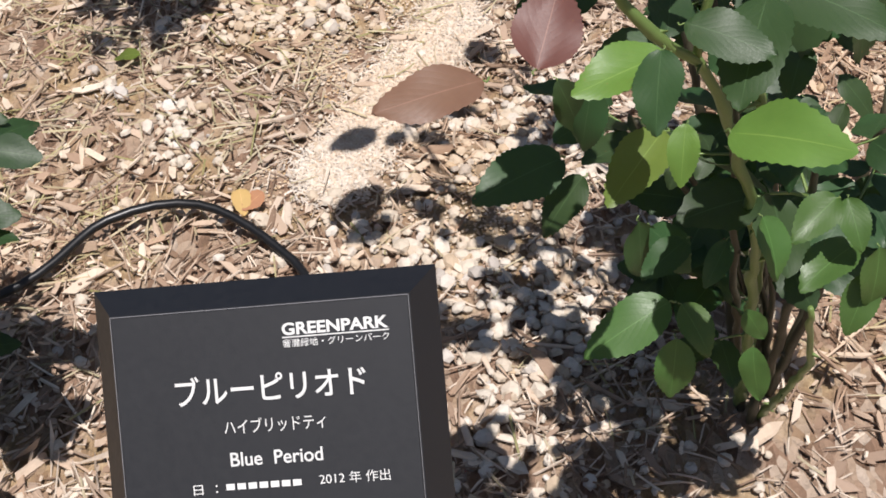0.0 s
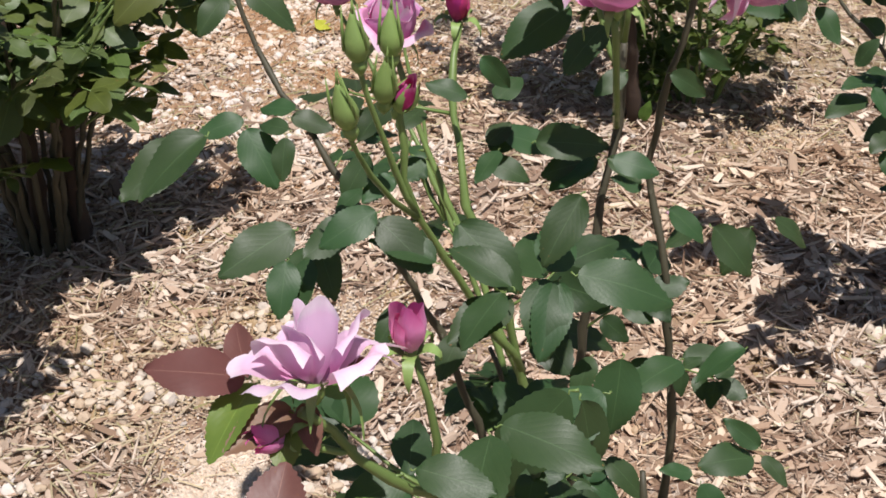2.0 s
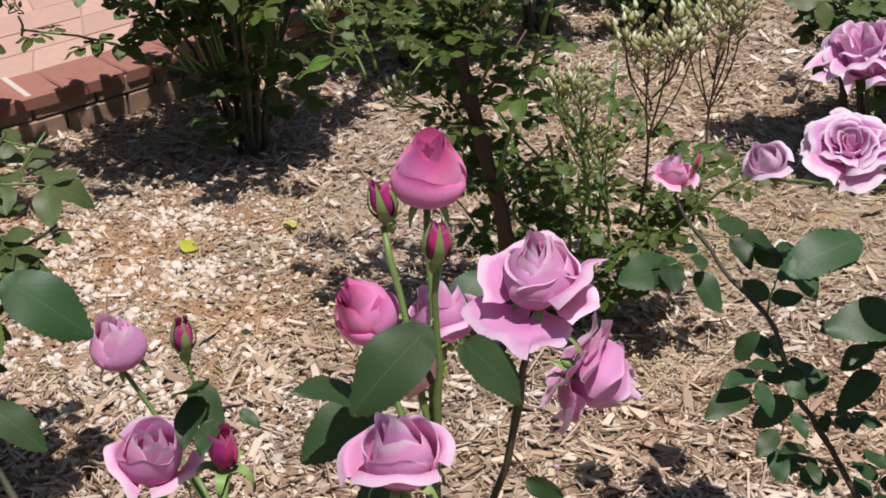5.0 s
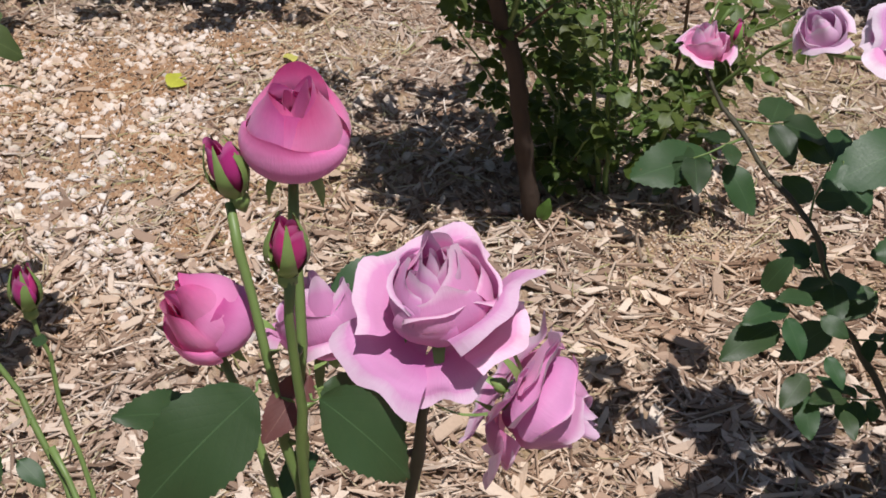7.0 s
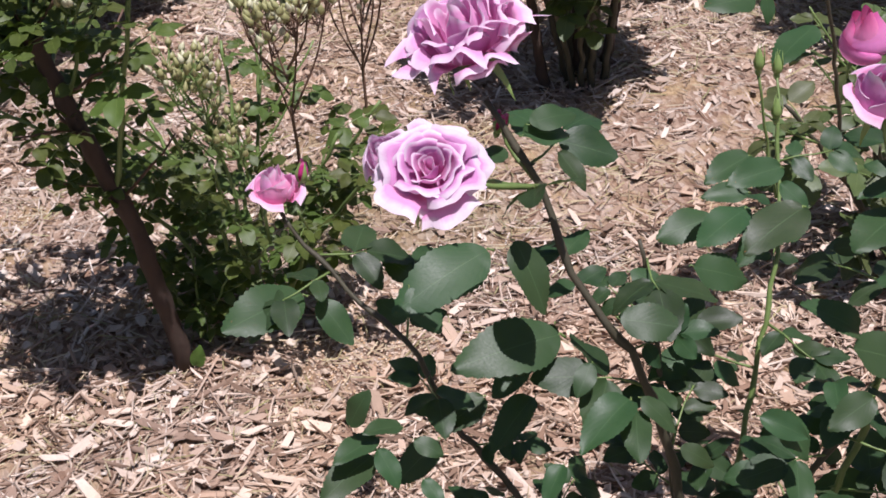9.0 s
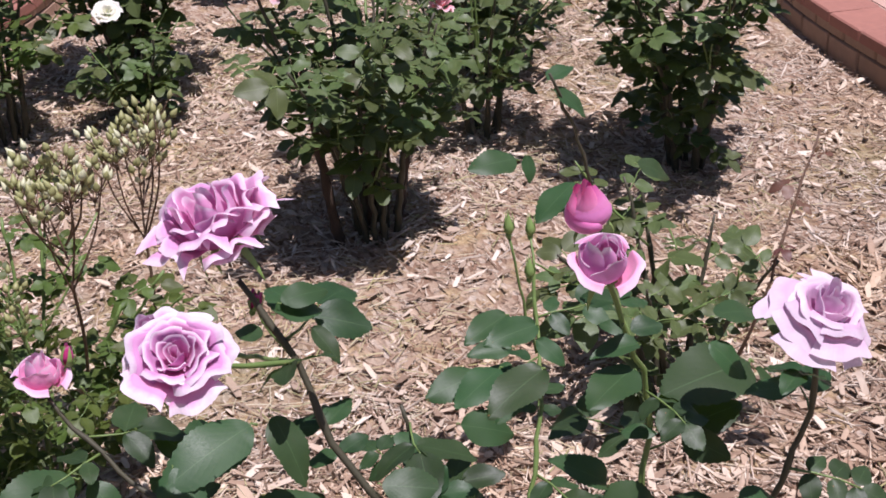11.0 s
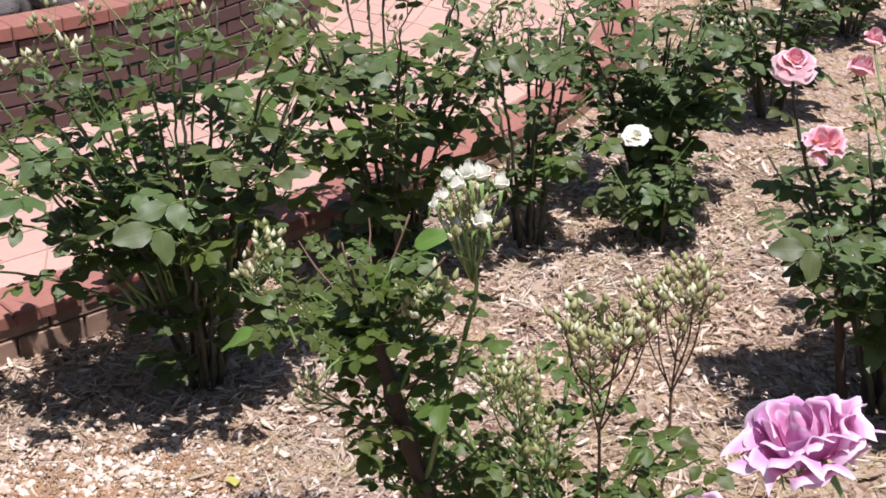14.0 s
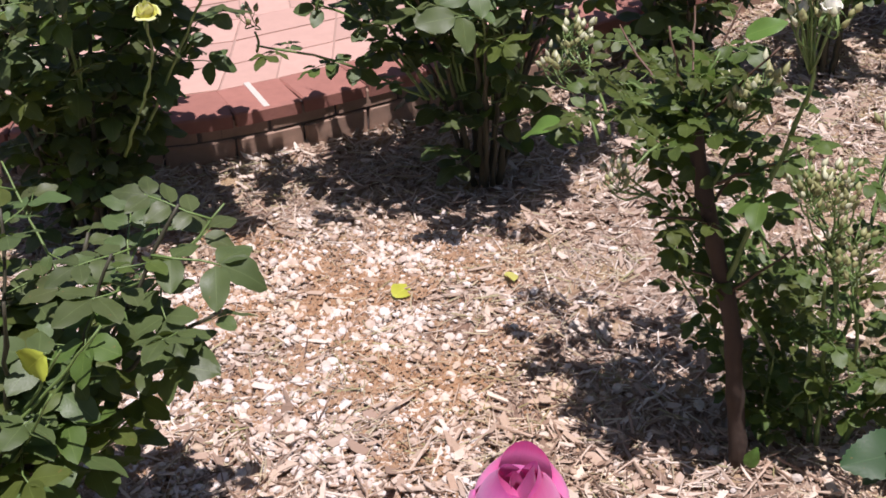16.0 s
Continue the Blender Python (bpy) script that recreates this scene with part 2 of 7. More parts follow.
M_STRAW = chip_material("straw", [(0.0, (0.50, 0.42, 0.26)), (0.5, (0.70, 0.62, 0.45)), (1.0, (0.36, 0.35, 0.15))])
M_CREAMBUD = plain("cream_bud", (0.36, 0.36, 0.15), 0.5, 0.2, 90.0, 0.1, 0.001)
M_PALEBUD = plain("pale_bud", (0.66, 0.66, 0.42), 0.5, 0.2, 90.0, 0.1, 0.001)
M_JOINT = plain("paver_joint", (0.42, 0.28, 0.22), 0.9, 0.2, 50.0, 0.3, 0.003)
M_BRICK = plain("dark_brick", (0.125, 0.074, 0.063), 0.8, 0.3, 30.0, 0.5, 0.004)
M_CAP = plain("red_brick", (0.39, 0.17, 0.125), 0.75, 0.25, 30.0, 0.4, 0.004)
M_KERB = plain("kerb_brick", (0.40, 0.26, 0.18), 0.8, 0.3, 30.0, 0.5, 0.004)
M_PAVER = plain("pink_paver", (0.60, 0.38, 0.30), 0.85, 0.12, 25.0, 0.3, 0.003)
M_MORTAR = plain("mortar", (0.13, 0.105, 0.09), 0.9, 0.3, 50.0, 0.5, 0.004)
M_SIGN = plain("sign_black", (0.012, 0.013, 0.016), 0.42, 0.2, 200.0, 0.05, 0.001)
M_SIGN_IN = plain("sign_panel", (0.016, 0.017, 0.020), 0.55, 0.15, 300.0, 0.05, 0.001)
M_EDGE_GLINT = plain("sign_edge_glint", (0.22, 0.22, 0.23), 0.4, 0.1, 100.0, 0.0, 0.001)
M_PALEJOINT = plain("pale_mortar", (0.74, 0.66, 0.56), 0.9, 0.1, 60.0, 0.3, 0.002)
M_DEADLEAF = leaf_material("dead_leaf", (0.26, 0.13, 0.05), (0.42, 0.24, 0.11), (0.5, 0.25, 0.08), 0.6, 0.15)
M_INK = plain("sign_white", (0.82, 0.82, 0.80), 0.5, 0.05, 100.0, 0.0, 0.001)
M_HOSE = plain("black_hose", (0.010, 0.010, 0.011), 0.38, 0.3, 80.0, 0.05, 0.001)
M_ROCK = plain("grey_rock", (0.15, 0.135, 0.125), 0.9, 0.5, 12.0, 0.9, 0.03)


# ---- mesh helpers ----
def mesh_of(name, verts, faces, mats, uvs=None, smooth=True, mat_of=None):
    me = bpy.data.meshes.new(name)
    me.from_pydata([tuple(v) for v in verts], [], faces)
    for m in mats if isinstance(mats, (list, tuple)) else (mats,):
        me.materials.append(m)
    if smooth:
        me.polygons.foreach_set("use_smooth", [True] * len(me.polygons))
    if mat_of is not None:
        me.polygons.foreach_set("material_index", mat_of)
    if uvs is not None:
        layer = me.uv_layers.new(name="UVMap")
        idx = np.empty(len(me.loops), int)
        me.loops.foreach_get("vertex_index", idx)
        layer.data.foreach_set("uv", np.asarray(uvs, float)[idx].ravel())
    me.update()
    return me


def thing(name, label, category, at=(0, 0, 0), group="", kind=""):
    ob = new(name)
    ob.empty_display_size = 0.05
    ob.location = at
    return tagged(ob, label, category, group, kind)


def under(name, me, parent, m=None, label=""):
    """A mesh as a part of a thing; m is its pose in the parent's space."""
    ob = new(name, me)
    ob.parent = parent
    if m is not None:
        ob.matrix_basis = m
    return tagged(ob, label)


def part(name, bm, material, parent, label=""):
    me = bpy.data.meshes.new(name)
    bm.to_mesh(me)
    bm.free()
    me.materials.append(material)
    return under(name, me, parent, None, label)


class Builder:
    """Gathers vertices, faces and UVs for one mesh."""

    def __init__(self):
        self.v, self.f, self.uv, self.mi = [], [], [], []

    def add(self, verts, faces, uvs=None, mi=0):
        n = len(self.v)
        self.v += [Vector(p) for p in verts]
        self.f += [tuple(i + n for i in f) for f in faces]
        self.uv += list(uvs) if uvs is not None else [(0.25, 0.5)] * len(verts)
        self.mi += [mi] * len(faces)

    def tube(self, pts, radii, sides=6, mi=0, cap=True):
        rings, n = [], len(pts)
        prev = None
        for i, p in enumerate(pts):
            d = (pts[min(i + 1, n - 1)] - pts[max(i - 1, 0)]).normalized()
            a = d.orthogonal().normalized() if prev is None else (prev - d * prev.dot(d)).normalized()
            prev = a
            b = d.cross(a)
            rings.append([p + (a * math.cos(k * 2 * math.pi / sides) + b * math.sin(k * 2 * math.pi / sides)) * radii[i] for k in range(sides)])
        vs = [v for r in rings for v in r]
        fs = [(i * sides + k, i * sides + (k + 1) % sides, (i + 1) * sides + (k + 1) % sides, (i + 1) * sides + k) for i in range(n - 1) for k in range(sides)]
        if cap:
            fs += [tuple(range(sides))[::-1], tuple((n - 1) * sides + k for k in range(sides))]
        self.add(vs, fs, None, mi)

    def blob(self, at, axis, r, length, sides=6, rings=4, mi=0, tip=0.0):
        """An egg along an axis, from at; tip above 0 sharpens its end."""
        pts, rad = [], []
        for i in range(rings + 1):
            v = i / rings
            pts.append(at + axis * (v * length))
            rad.append(max(0.02, math.sin(math.pi * min(0.98, max(0.05, v)) ** (1 - 0.45 * tip))) * r)
        self.tube(pts, rad, sides, mi)

    def mesh(self, name, mats, smooth=True):
        return mesh_of(name, self.v, self.f, mats, self.uv, smooth, self.mi)


def curve_points(ctrl, step=0.04, wob=0.0, seed=0):
    """A smooth line through control points."""
    r = random.Random(seed)
    c = [Vector(p) for p in ctrl]
    c = [c[0] * 2 - c[1]] + c + [c[-1] * 2 - c[-2]]
    out = []
    for i in range(1, len(c) - 2):
        p0, p1, p2, p3 = c[i - 1 : i + 3]
        n = max(2, int((p2 - p1).length / step))
        for k in range(n):
            t = k / n
            out.append(0.5 * (2 * p1 + (p2 - p0) * t + (2 * p0 - 5 * p1 + 4 * p2 - p3) * t * t + (3 * p1 - p0 - 3 * p2 + p3) * t**3))
    out.append(c[-2])
    if wob:
        out = [out[0]] + [p + Vector((r.uniform(-wob, wob), r.uniform(-wob, wob), r.uniform(-wob, wob))) for p in out[1:-1]] + [out[-1]]
    return out


# ---- leaves ----
def leaflet(bl, base, along, normal, length, width, rows=9, droop=0.18, fold=0.25, serrate=0.05, seed=0):
    r = random.Random(seed)
    along = along.normalized()
    side = along.cross(normal).normalized()
    up = side.cross(along).normalized()
    cols = (-1.0, -0.5, 0.0, 0.5, 1.0)
    vs, uvs = [], []
    twist, wav = r.uniform(-0.35, 0.35), r.uniform(0, 6)
    for i in range(rows + 1):
        v = i / rows
        w = width * 0.5 * (2.2 * v**0.58 * (1 - v) ** 0.84 if 0 < v < 1 else (0.12 if v == 0 else 0.0))
        tooth = serrate * width * (1 if i % 2 else -0.6) if 0 < i < rows else 0
        for u in cols:
            ww = w + (tooth if abs(u) == 1 else 0)
            z = 0.05 * width * math.sin(9 * v + wav) * u * u + fold * abs(u) * w * (1 - 0.5 * v) - droop * length * v * v - 0.10 * w * u * u * (1 if v > 0.1 else 0) + twist * u * w * v
            vs.append(base + along * (v * length + (tooth * 0.6 if abs(u) == 1 else 0)) + side * (u * ww) + up * z)
            uvs.append((0.5 + 0.5 * u, v))
    n = len(cols)
    fs = [(i * n + k, i * n + k + 1, (i + 1) * n + k + 1, (i + 1) * n + k) for i in range(rows) for k in range(n - 1)]
    bl.add(vs, fs, uvs)


def compound(name, count, mat, seed, rows=9, droop=0.2, wide=0.80, stalk=0.28):
    """A rose leaf of 3, 5 or 7 leaflets, one unit long along +y with its upper face to +z."""
    r = random.Random(seed)
    bl = Builder()
    pairs = (count - 1) // 2
    tip_len = {1: 0.93, 3: 0.52, 5: 0.42, 7: 0.34}[count]
    reach = 1.0 - tip_len
    rach = lambda s: Vector((0.02 * math.sin(s * 5 + seed), s * reach, -droop * 0.35 * (s * reach) ** 2))
    bl.tube([rach(s) for s in (0, 0.35, 0.7, 1.0)], [0.014, 0.011, 0.009, 0.007], 4, 1)
    for k in range(pairs):
        s = stalk + (0.92 - stalk) * (k / max(1, pairs - 1) if pairs > 1 else 0.72)
        for sgn in (-1, 1):
            ang = radians(r.uniform(58, 78))
            d = Vector((sgn * math.sin(ang), math.cos(ang), r.uniform(-0.25, 0.12)))
            ll = tip_len * r.uniform(0.78, 1.0) * (0.85 if k == 0 and pairs > 1 else 1.0)
            leaflet(bl, rach(s) + d * 0.02, d, Vector((r.uniform(-0.25, 0.25), r.uniform(-0.2, 0.2), 1)), ll, ll * wide * r.uniform(0.9, 1.08), rows, r.uniform(0.05, 0.28), r.uniform(0.1, 0.4), 0.014, r.randint(0, 9999))
    leaflet(bl, rach(1.0), Vector((r.uniform(-0.12, 0.12), 1, -0.12 - droop)), Vector((r.uniform(-0.2, 0.2), 0, 1)), tip_len, tip_len * wide * r.uniform(0.88, 1.08), rows, r.uniform(0.05, 0.35), r.uniform(0.05, 0.55), 0.016, seed)
    return bl.mesh(name, [mat, M_STEM])


def leaf_set(tag, mat, counts, seed, rows):
    return [compound("leaf", c, mat, seed + 17 * i, rows) for i, c in enumerate(counts)]


L_HERO = leaf_set("hero", M_LEAF, (3, 5, 5, 3, 5, 7), 11, 16)
L_HERO1 = [compound("leaf", 1, M_LEAF, 300 + i, 28, 0.12, 0.68) for i in range(8)]
L_RED1 = [compound("leaf", 1, M_LEAF_RED, 320 + i, 26, 0.12, 0.60) for i in range(3)]
L_RED2 = [compound("leaf", 1, M_LEAF_RED, 360 + i, 26, 0.10, 0.90) for i in range(2)]
L_OLIVE1 = [compound("leaf", 1, M_LEAF_OLIVE, 380 + i, 26, 0.12, 0.66) for i in range(3)]
L_MID1 = [compound("leaf", 1, M_LEAF_MID, 380 + i, 26, 0.14, 0.72) for i in range(5)]
L_LIME1 = [compound("leaf", 1, M_LEAF_LIME, 340 + i, 26, 0.12, 0.68) for i in range(3)]
L_MID = leaf_set("mid", M_LEAF_FAR, (5, 5, 7, 5, 3), 51, 8)
L_FAR = leaf_set("far", M_LEAF_FAR, (5, 5, 7), 91, 6)
L_SMALL = leaf_set("small", M_LEAF_OLIVE, (5, 7, 5), 131, 7)
L_OLIVE = leaf_set("olive", M_LEAF_OLIVE, (5, 5, 3), 61, 8)
L_MIX = L_MID + L_OLIVE[:2]
L_RED = leaf_set("red", M_LEAF_RED, (3, 3, 5), 171, 16)


def frame_of(at, along, normal, scale):
    """A pose with +y along and +z near normal."""
    y = Vector(along).normalized()
    z = Vector(normal)
    z = (z - y * z.dot(y))
    z = z.normalized() if z.length > 1e-4 else y.orthogonal().normalized()
    x = y.cross(z)
    s = scale
    return Matrix(((x.x * s, y.x * s, z.x * s, at[0]), (x.y * s, y.y * s, z.y * s, at[1]), (x.z * s, y.z * s, z.z * s, at[2]), (0, 0, 0, 1)))


def leaf(bush, base, tip, normal=(0, -0.35, 1), kinds=None, label=""):
    """One compound leaf from its stalk's foot to its tip, in world places."""
    b, t = Vector(base), Vector(tip)
    kinds = kinds or L_HERO
    under("leaf", rng.choice(kinds), bush, frame_of(b - bush.location, t - b, normal, (t - b).length * (0.88 if kinds is L_HERO1 else 1.0)), label)


# ---- flowers ----
def petal_mesh(name, mat, R, H, span, curl=0.0, close=0.0, point=0.0, seed=0, rows=10, cols=8, ruffle=1.0, egg=0.0):
    """A petal on a goblet round the +z axis, R wide and H high, its middle towards +x; egg above 0 wraps it round an egg, shut the more it nears 1."""
    r = random.Random(seed)
    vs, uvs = [], []
    ph, amp, skew = r.uniform(0, 6), ruffle * r.uniform(0.4, 1.0), r.uniform(-0.16, 0.16)
    fold = r.uniform(-0.10, 0.10) * ruffle
    for i in range(rows + 1):
        v = i / rows
        belly = math.sin(min(1.0, v * 1.25) * math.pi / 2) ** 0.9
        rr = 0.003 + (R - 0.003) * belly - close * R * max(0.0, v - 0.45) ** 1.5 * 1.9
        zz = H * v**1.15
        if egg:
            rr = 0.003 + (R - 0.003) * math.sin(math.pi * (0.06 + (egg - 0.06) * v) ** 0.85)
        bend = max(0.0, v - 0.62) / 0.38
        rr += curl * R * 0.42 * bend**1.6
        zz -= curl * abs(H) * 0.5 * bend**2.2
        lip = max(0.0, v - 0.86) / 0.14
        rr += (0.09 + 0.06 * curl) * R * lip**1.5
        half = span / 2 * (0.26 + 0.74 * math.sin(math.pi / 2 * min(1.0, v / 0.62))) * (1 - 0.07 * v)
        for k in range(cols + 1):
            u = -1 + 2 * k / cols
            top = 1 - 0.24 * abs(u) ** 2.8 * v**2.5 + point * 0.13 * (1 - abs(u)) ** 1.4 * v**4 + skew * u * v * v
            a = u * half * (1 - 0.12 * point * v**4)
            wave = 0.09 * R * amp * math.sin(4.3 * u + ph) * v**2 + 0.032 * R * ruffle * math.sin(7.5 * u + 2 * ph) * v**4 + 0.05 * R * abs(u) ** 3 * curl * v + fold * R * u * v
            q = rr + wave
            vs.append((q * math.cos(a), q * math.sin(a), zz * top - 0.02 * abs(H) * abs(u) ** 2 * v - 0.10 * R * lip * curl + 0.045 * R * ruffle * math.cos(6 * u + ph) * v**4))
            uvs.append((0.5 + 0.5 * u, v))
    n = cols + 1
    fs = [(i * n + k, i * n + k + 1, (i + 1) * n + k + 1, (i + 1) * n + k) for i in range(rows) for k in range(cols)]
    return mesh_of(name, vs, fs, mat, uvs)


RINGS = {
    # count, R, H, span, curl, close, and egg where the petals wrap
    "open": [(2, 0.006, 0.030, 3.6, 0.05, 0.1), (3, 0.010, 0.034, 2.6, 0.15, 0.0), (4, 0.015, 0.037, 2.1, 0.25, 0.0), (5, 0.021, 0.038, 1.8, 0.35, 0.0), (6, 0.027, 0.036, 1.6, 0.5, 0.0), (6, 0.033, 0.030, 1.4, 0.6, 0.0), (5, 0.038, 0.018, 1.3, 0.7, 0.0)],
    "ruffle": [(2, 0.010, 0.052, 3.4, 0.1, 0.0, 0.84), (4, 0.019, 0.056, 2.0, 0.2, 0.0, 0.74), (5, 0.028, 0.056, 1.6, 0.35, 0.0, 0.66), (6, 0.036, 0.052, 1.35, 0.5, 0.0, 0.60), (6, 0.042, 0.044, 1.2, 0.6, 0.0, 0.56), (6, 0.045, 0.032, 1.2, 0.5, 0.0), (5, 0.042, 0.018, 1.2, 0.3, 0.0)],
    "full": [(2, 0.007, 0.046, 3.8, 0.0, 0.3), (3, 0.012, 0.049, 2.8, 0.1, 0.2), (4, 0.018, 0.049, 2.3, 0.3, 0.05), (5, 0.024, 0.045, 1.9, 0.6, 0.0), (5, 0.029, 0.038, 1.7, 0.9, 0.0), (5, 0.034, 0.026, 1.5, 1.1, 0.0), (4, 0.036, 0.010, 1.4, 1.2, 0.0)],
    "droop": [(2, 0.014, 0.065, 4.0, 0.0, 0.0, 0.95), (3, 0.021, 0.065, 3.2, 0.0, 0.0, 0.93), (3, 0.028, 0.063, 2.9, 0.05, 0.0, 0.88), (3, 0.035, 0.058, 2.6, 0.2, 0.0, 0.80), (3, 0.040, 0.049, 2.3, 0.45, 0.0, 0.70), (3, 0.047, 0.028, 1.75, 0.55, 0.0), (2, 0.048, 0.008, 1.7, 0.45, 0.0), (2, 0.042, -0.012, 1.5, 0.2, 0.0)],
    "loose": [(2, 0.008, 0.045, 3.6, 0.0, 0.3), (3, 0.015, 0.050, 2.4, 0.1, 0.1), (3, 0.023, 0.050, 1.9, 0.35, 0.0), (4, 0.032, 0.043, 1.5, 0.6, 0.0), (4, 0.040, 0.022, 1.25, 0.5, 0.0)],
    "half": [(2, 0.009, 0.054, 3.8, 0.0, 0.0, 0.92), (3, 0.016, 0.056, 2.8, 0.05, 0.0, 0.88), (3, 0.023, 0.055, 2.6, 0.1, 0.0, 0.80), (3, 0.028, 0.051, 2.4, 0.3, 0.0, 0.72), (3, 0.032, 0.043, 2.0, 0.7, 0.0, 0.62)],
    "goblet": [(2, 0.011, 0.062, 4.4, 0.0, 0.0, 0.95), (2, 0.021, 0.061, 3.9, 0.0, 0.0, 0.93), (2, 0.028, 0.057, 3.9, 0.0, 0.0, 0.90), (2, 0.031, 0.050, 3.6, 0.0, 0.0, 0.84), (1, 0.0325, 0.047, 3.2, 0.25, 0.0, 0.78)],
    "bud": [(2, 0.007, 0.036, 4.2, 0.0, 0.75), (3, 0.0105, 0.036, 3.0, 0.0, 0.72)],
    "opening": [(2, 0.008, 0.040, 4.2, 0.0, 0.65), (3, 0.012, 0.041, 3.2, 0.0, 0.55), (2, 0.0135, 0.038, 2.8, 0.0, 0.40)],
    "flat": [(3, 0.008, 0.020, 2.6, 0.2, 0.1), (5, 0.018, 0.022, 1.6, 0.4, 0.0), (6, 0.030, 0.018, 1.4, 0.5, 0.0), (6, 0.040, 0.010, 1.3, 0.4, 0.0)],
    "cup": [(2, 0.009, 0.038, 4.2, 0.0, 0.0, 0.95), (3, 0.013, 0.037, 3.0, 0.0, 0.0, 0.92), (4, 0.016, 0.034, 2.4, 0.1, 0.0, 0.86), (4, 0.018, 0.026, 1.9, 0.5, 0.0, 0.70)],
    "small": [(3, 0.010, 0.026, 2.6, 0.0, 0.25), (4, 0.018, 0.026, 2.0, 0.3, 0.0), (5, 0.026, 0.020, 1.5, 0.6, 0.0)],
}
POINTED = {"goblet": 0.8, "half": 0.6, "open": 0.5, "ruffle": 1.0, "droop": 0.9, "loose": 1.2}
RUFFLED = {"open": 1.3, "ruffle": 1.9, "droop": 1.4, "loose": 1.6, "goblet": 0.35, "half": 0.9, "bud": 0.4, "opening": 0.4}
PETALS = {}


def petals_of(kind, mat, point):
    key = (kind, mat.name, point)
    if key not in PETALS:
        PETALS[key] = [[petal_mesh("petal", mat, R, H, sp, cu, cl, point, 31 * i + j, 8 if R < 0.014 else 10, 10 if R < 0.014 else 15, RUFFLED.get(kind, 1.0), egg[0] if egg else 0.0) for j in range(3)] for i, (c, R, H, sp, cu, cl, *egg) in enumerate(RINGS[kind])]
    return PETALS[key]


def calyx_mesh(kind, spread, seed=0):
    """The hip below a flower with its five sepals; z = 0 is where the petals begin."""
    bl = Builder()
    bl.blob(Vector((0, 0, -0.014)), Vector((0, 0, 1)), 0.0062, 0.018, 8, 5)
    r = random.Random(seed)
    for k in range(5):
        a = k * 2 * math.pi / 5 + r.uniform(-0.15, 0.15)
        out = Vector((math.cos(a), math.sin(a), 0))
        sp = spread * r.uniform(0.8, 1.2)
        ctrl = [out * 0.004, out * (0.011 + 0.006 * sp) + Vector((0, 0, 0.012 * (1 - 0.7 * sp))), out * (0.010 + 0.020 * sp) + Vector((0, 0, 0.026 * (1 - 1.5 * sp)))]
        ctrl.append(out * (0.004 + 0.028 * sp) + Vector((0, 0, 0.042 * (1 - 1.75 * sp))))
        pts = curve_points(ctrl, 0.007)
        side = Vector((-out.y, out.x, 0))
        vs = []
        for i, p in enumerate(pts):
            w = 0.0055 * (1 - (i / (len(pts) - 1)) ** 1.6) + 0.0003
            vs += [p - side * w, p + out * 0.0012 - Vector((0, 0, 0.0006)), p + side * w]
        fs = [(3 * i + j, 3 * i + j + 1, 3 * i + j + 4, 3 * i + j + 3) for i in range(len(pts) - 1) for j in range(2)]
        bl.add(vs, fs)
    return bl.mesh("flower", M_SEPAL)


CALYX = {}


def flower(bush, at, axis=(0, -0.3, 1), kind="open", mat=None, size=1.0, label="", spin=None, name="flower", outer=None):
    """A rose with its petals, each a mesh; at is the middle of the flower; the outermost ring may be of another colour."""
    spread = {"bud": 0.05, "opening": 0.7, "goblet": 0.8, "half": 0.9}.get(kind, 1.0)
    if spread not in CALYX:
        CALYX[spread] = calyx_mesh(kind, spread, 3)
    ax = Vector(axis).normalized()
    h = RINGS[kind][-1][2] * 0.55
    foot = Vector(at) - ax * (h * size)
    x = ax.orthogonal().normalized()
    m = frame_of(foot - bush.location, x, ax, size) @ Matrix.Rotation(rng.uniform(0, 6.28) if spin is None else spin, 4, "Z")
    f = under(name, CALYX[spread], bush, m, label)
    sets = petals_of(kind, mat, POINTED.get(kind, 0.25))
    if outer:
        sets = sets[:-1] + petals_of(kind, outer, POINTED.get(kind, 0.25))[-1:]
    for i, (ring, meshes) in enumerate(zip(RINGS[kind], sets)):
        off = rng.uniform(0, 6.28)
        for k in range(ring[0]):
            ang = off + k * 2 * math.pi / ring[0] + rng.uniform(-0.12, 0.12)
            far = 1 + i * ({"droop": 0.75, "loose": 0.4}.get(kind, 0.25) if i > 2 else 0.25)
            tilt = Matrix.Rotation(rng.uniform(-0.08, 0.10) * far, 4, "Y") @ Matrix.Rotation(rng.uniform(-0.12, 0.12), 4, "X")
            w = rng.uniform(0.94, 1.06)
            under("petal", meshes[k % 3], f, Matrix.Rotation(ang, 4, "Z") @ tilt @ Matrix.Diagonal((w, w, w * rng.uniform(0.86, 1.08), 1)))
    return foot


GREENBUD = None


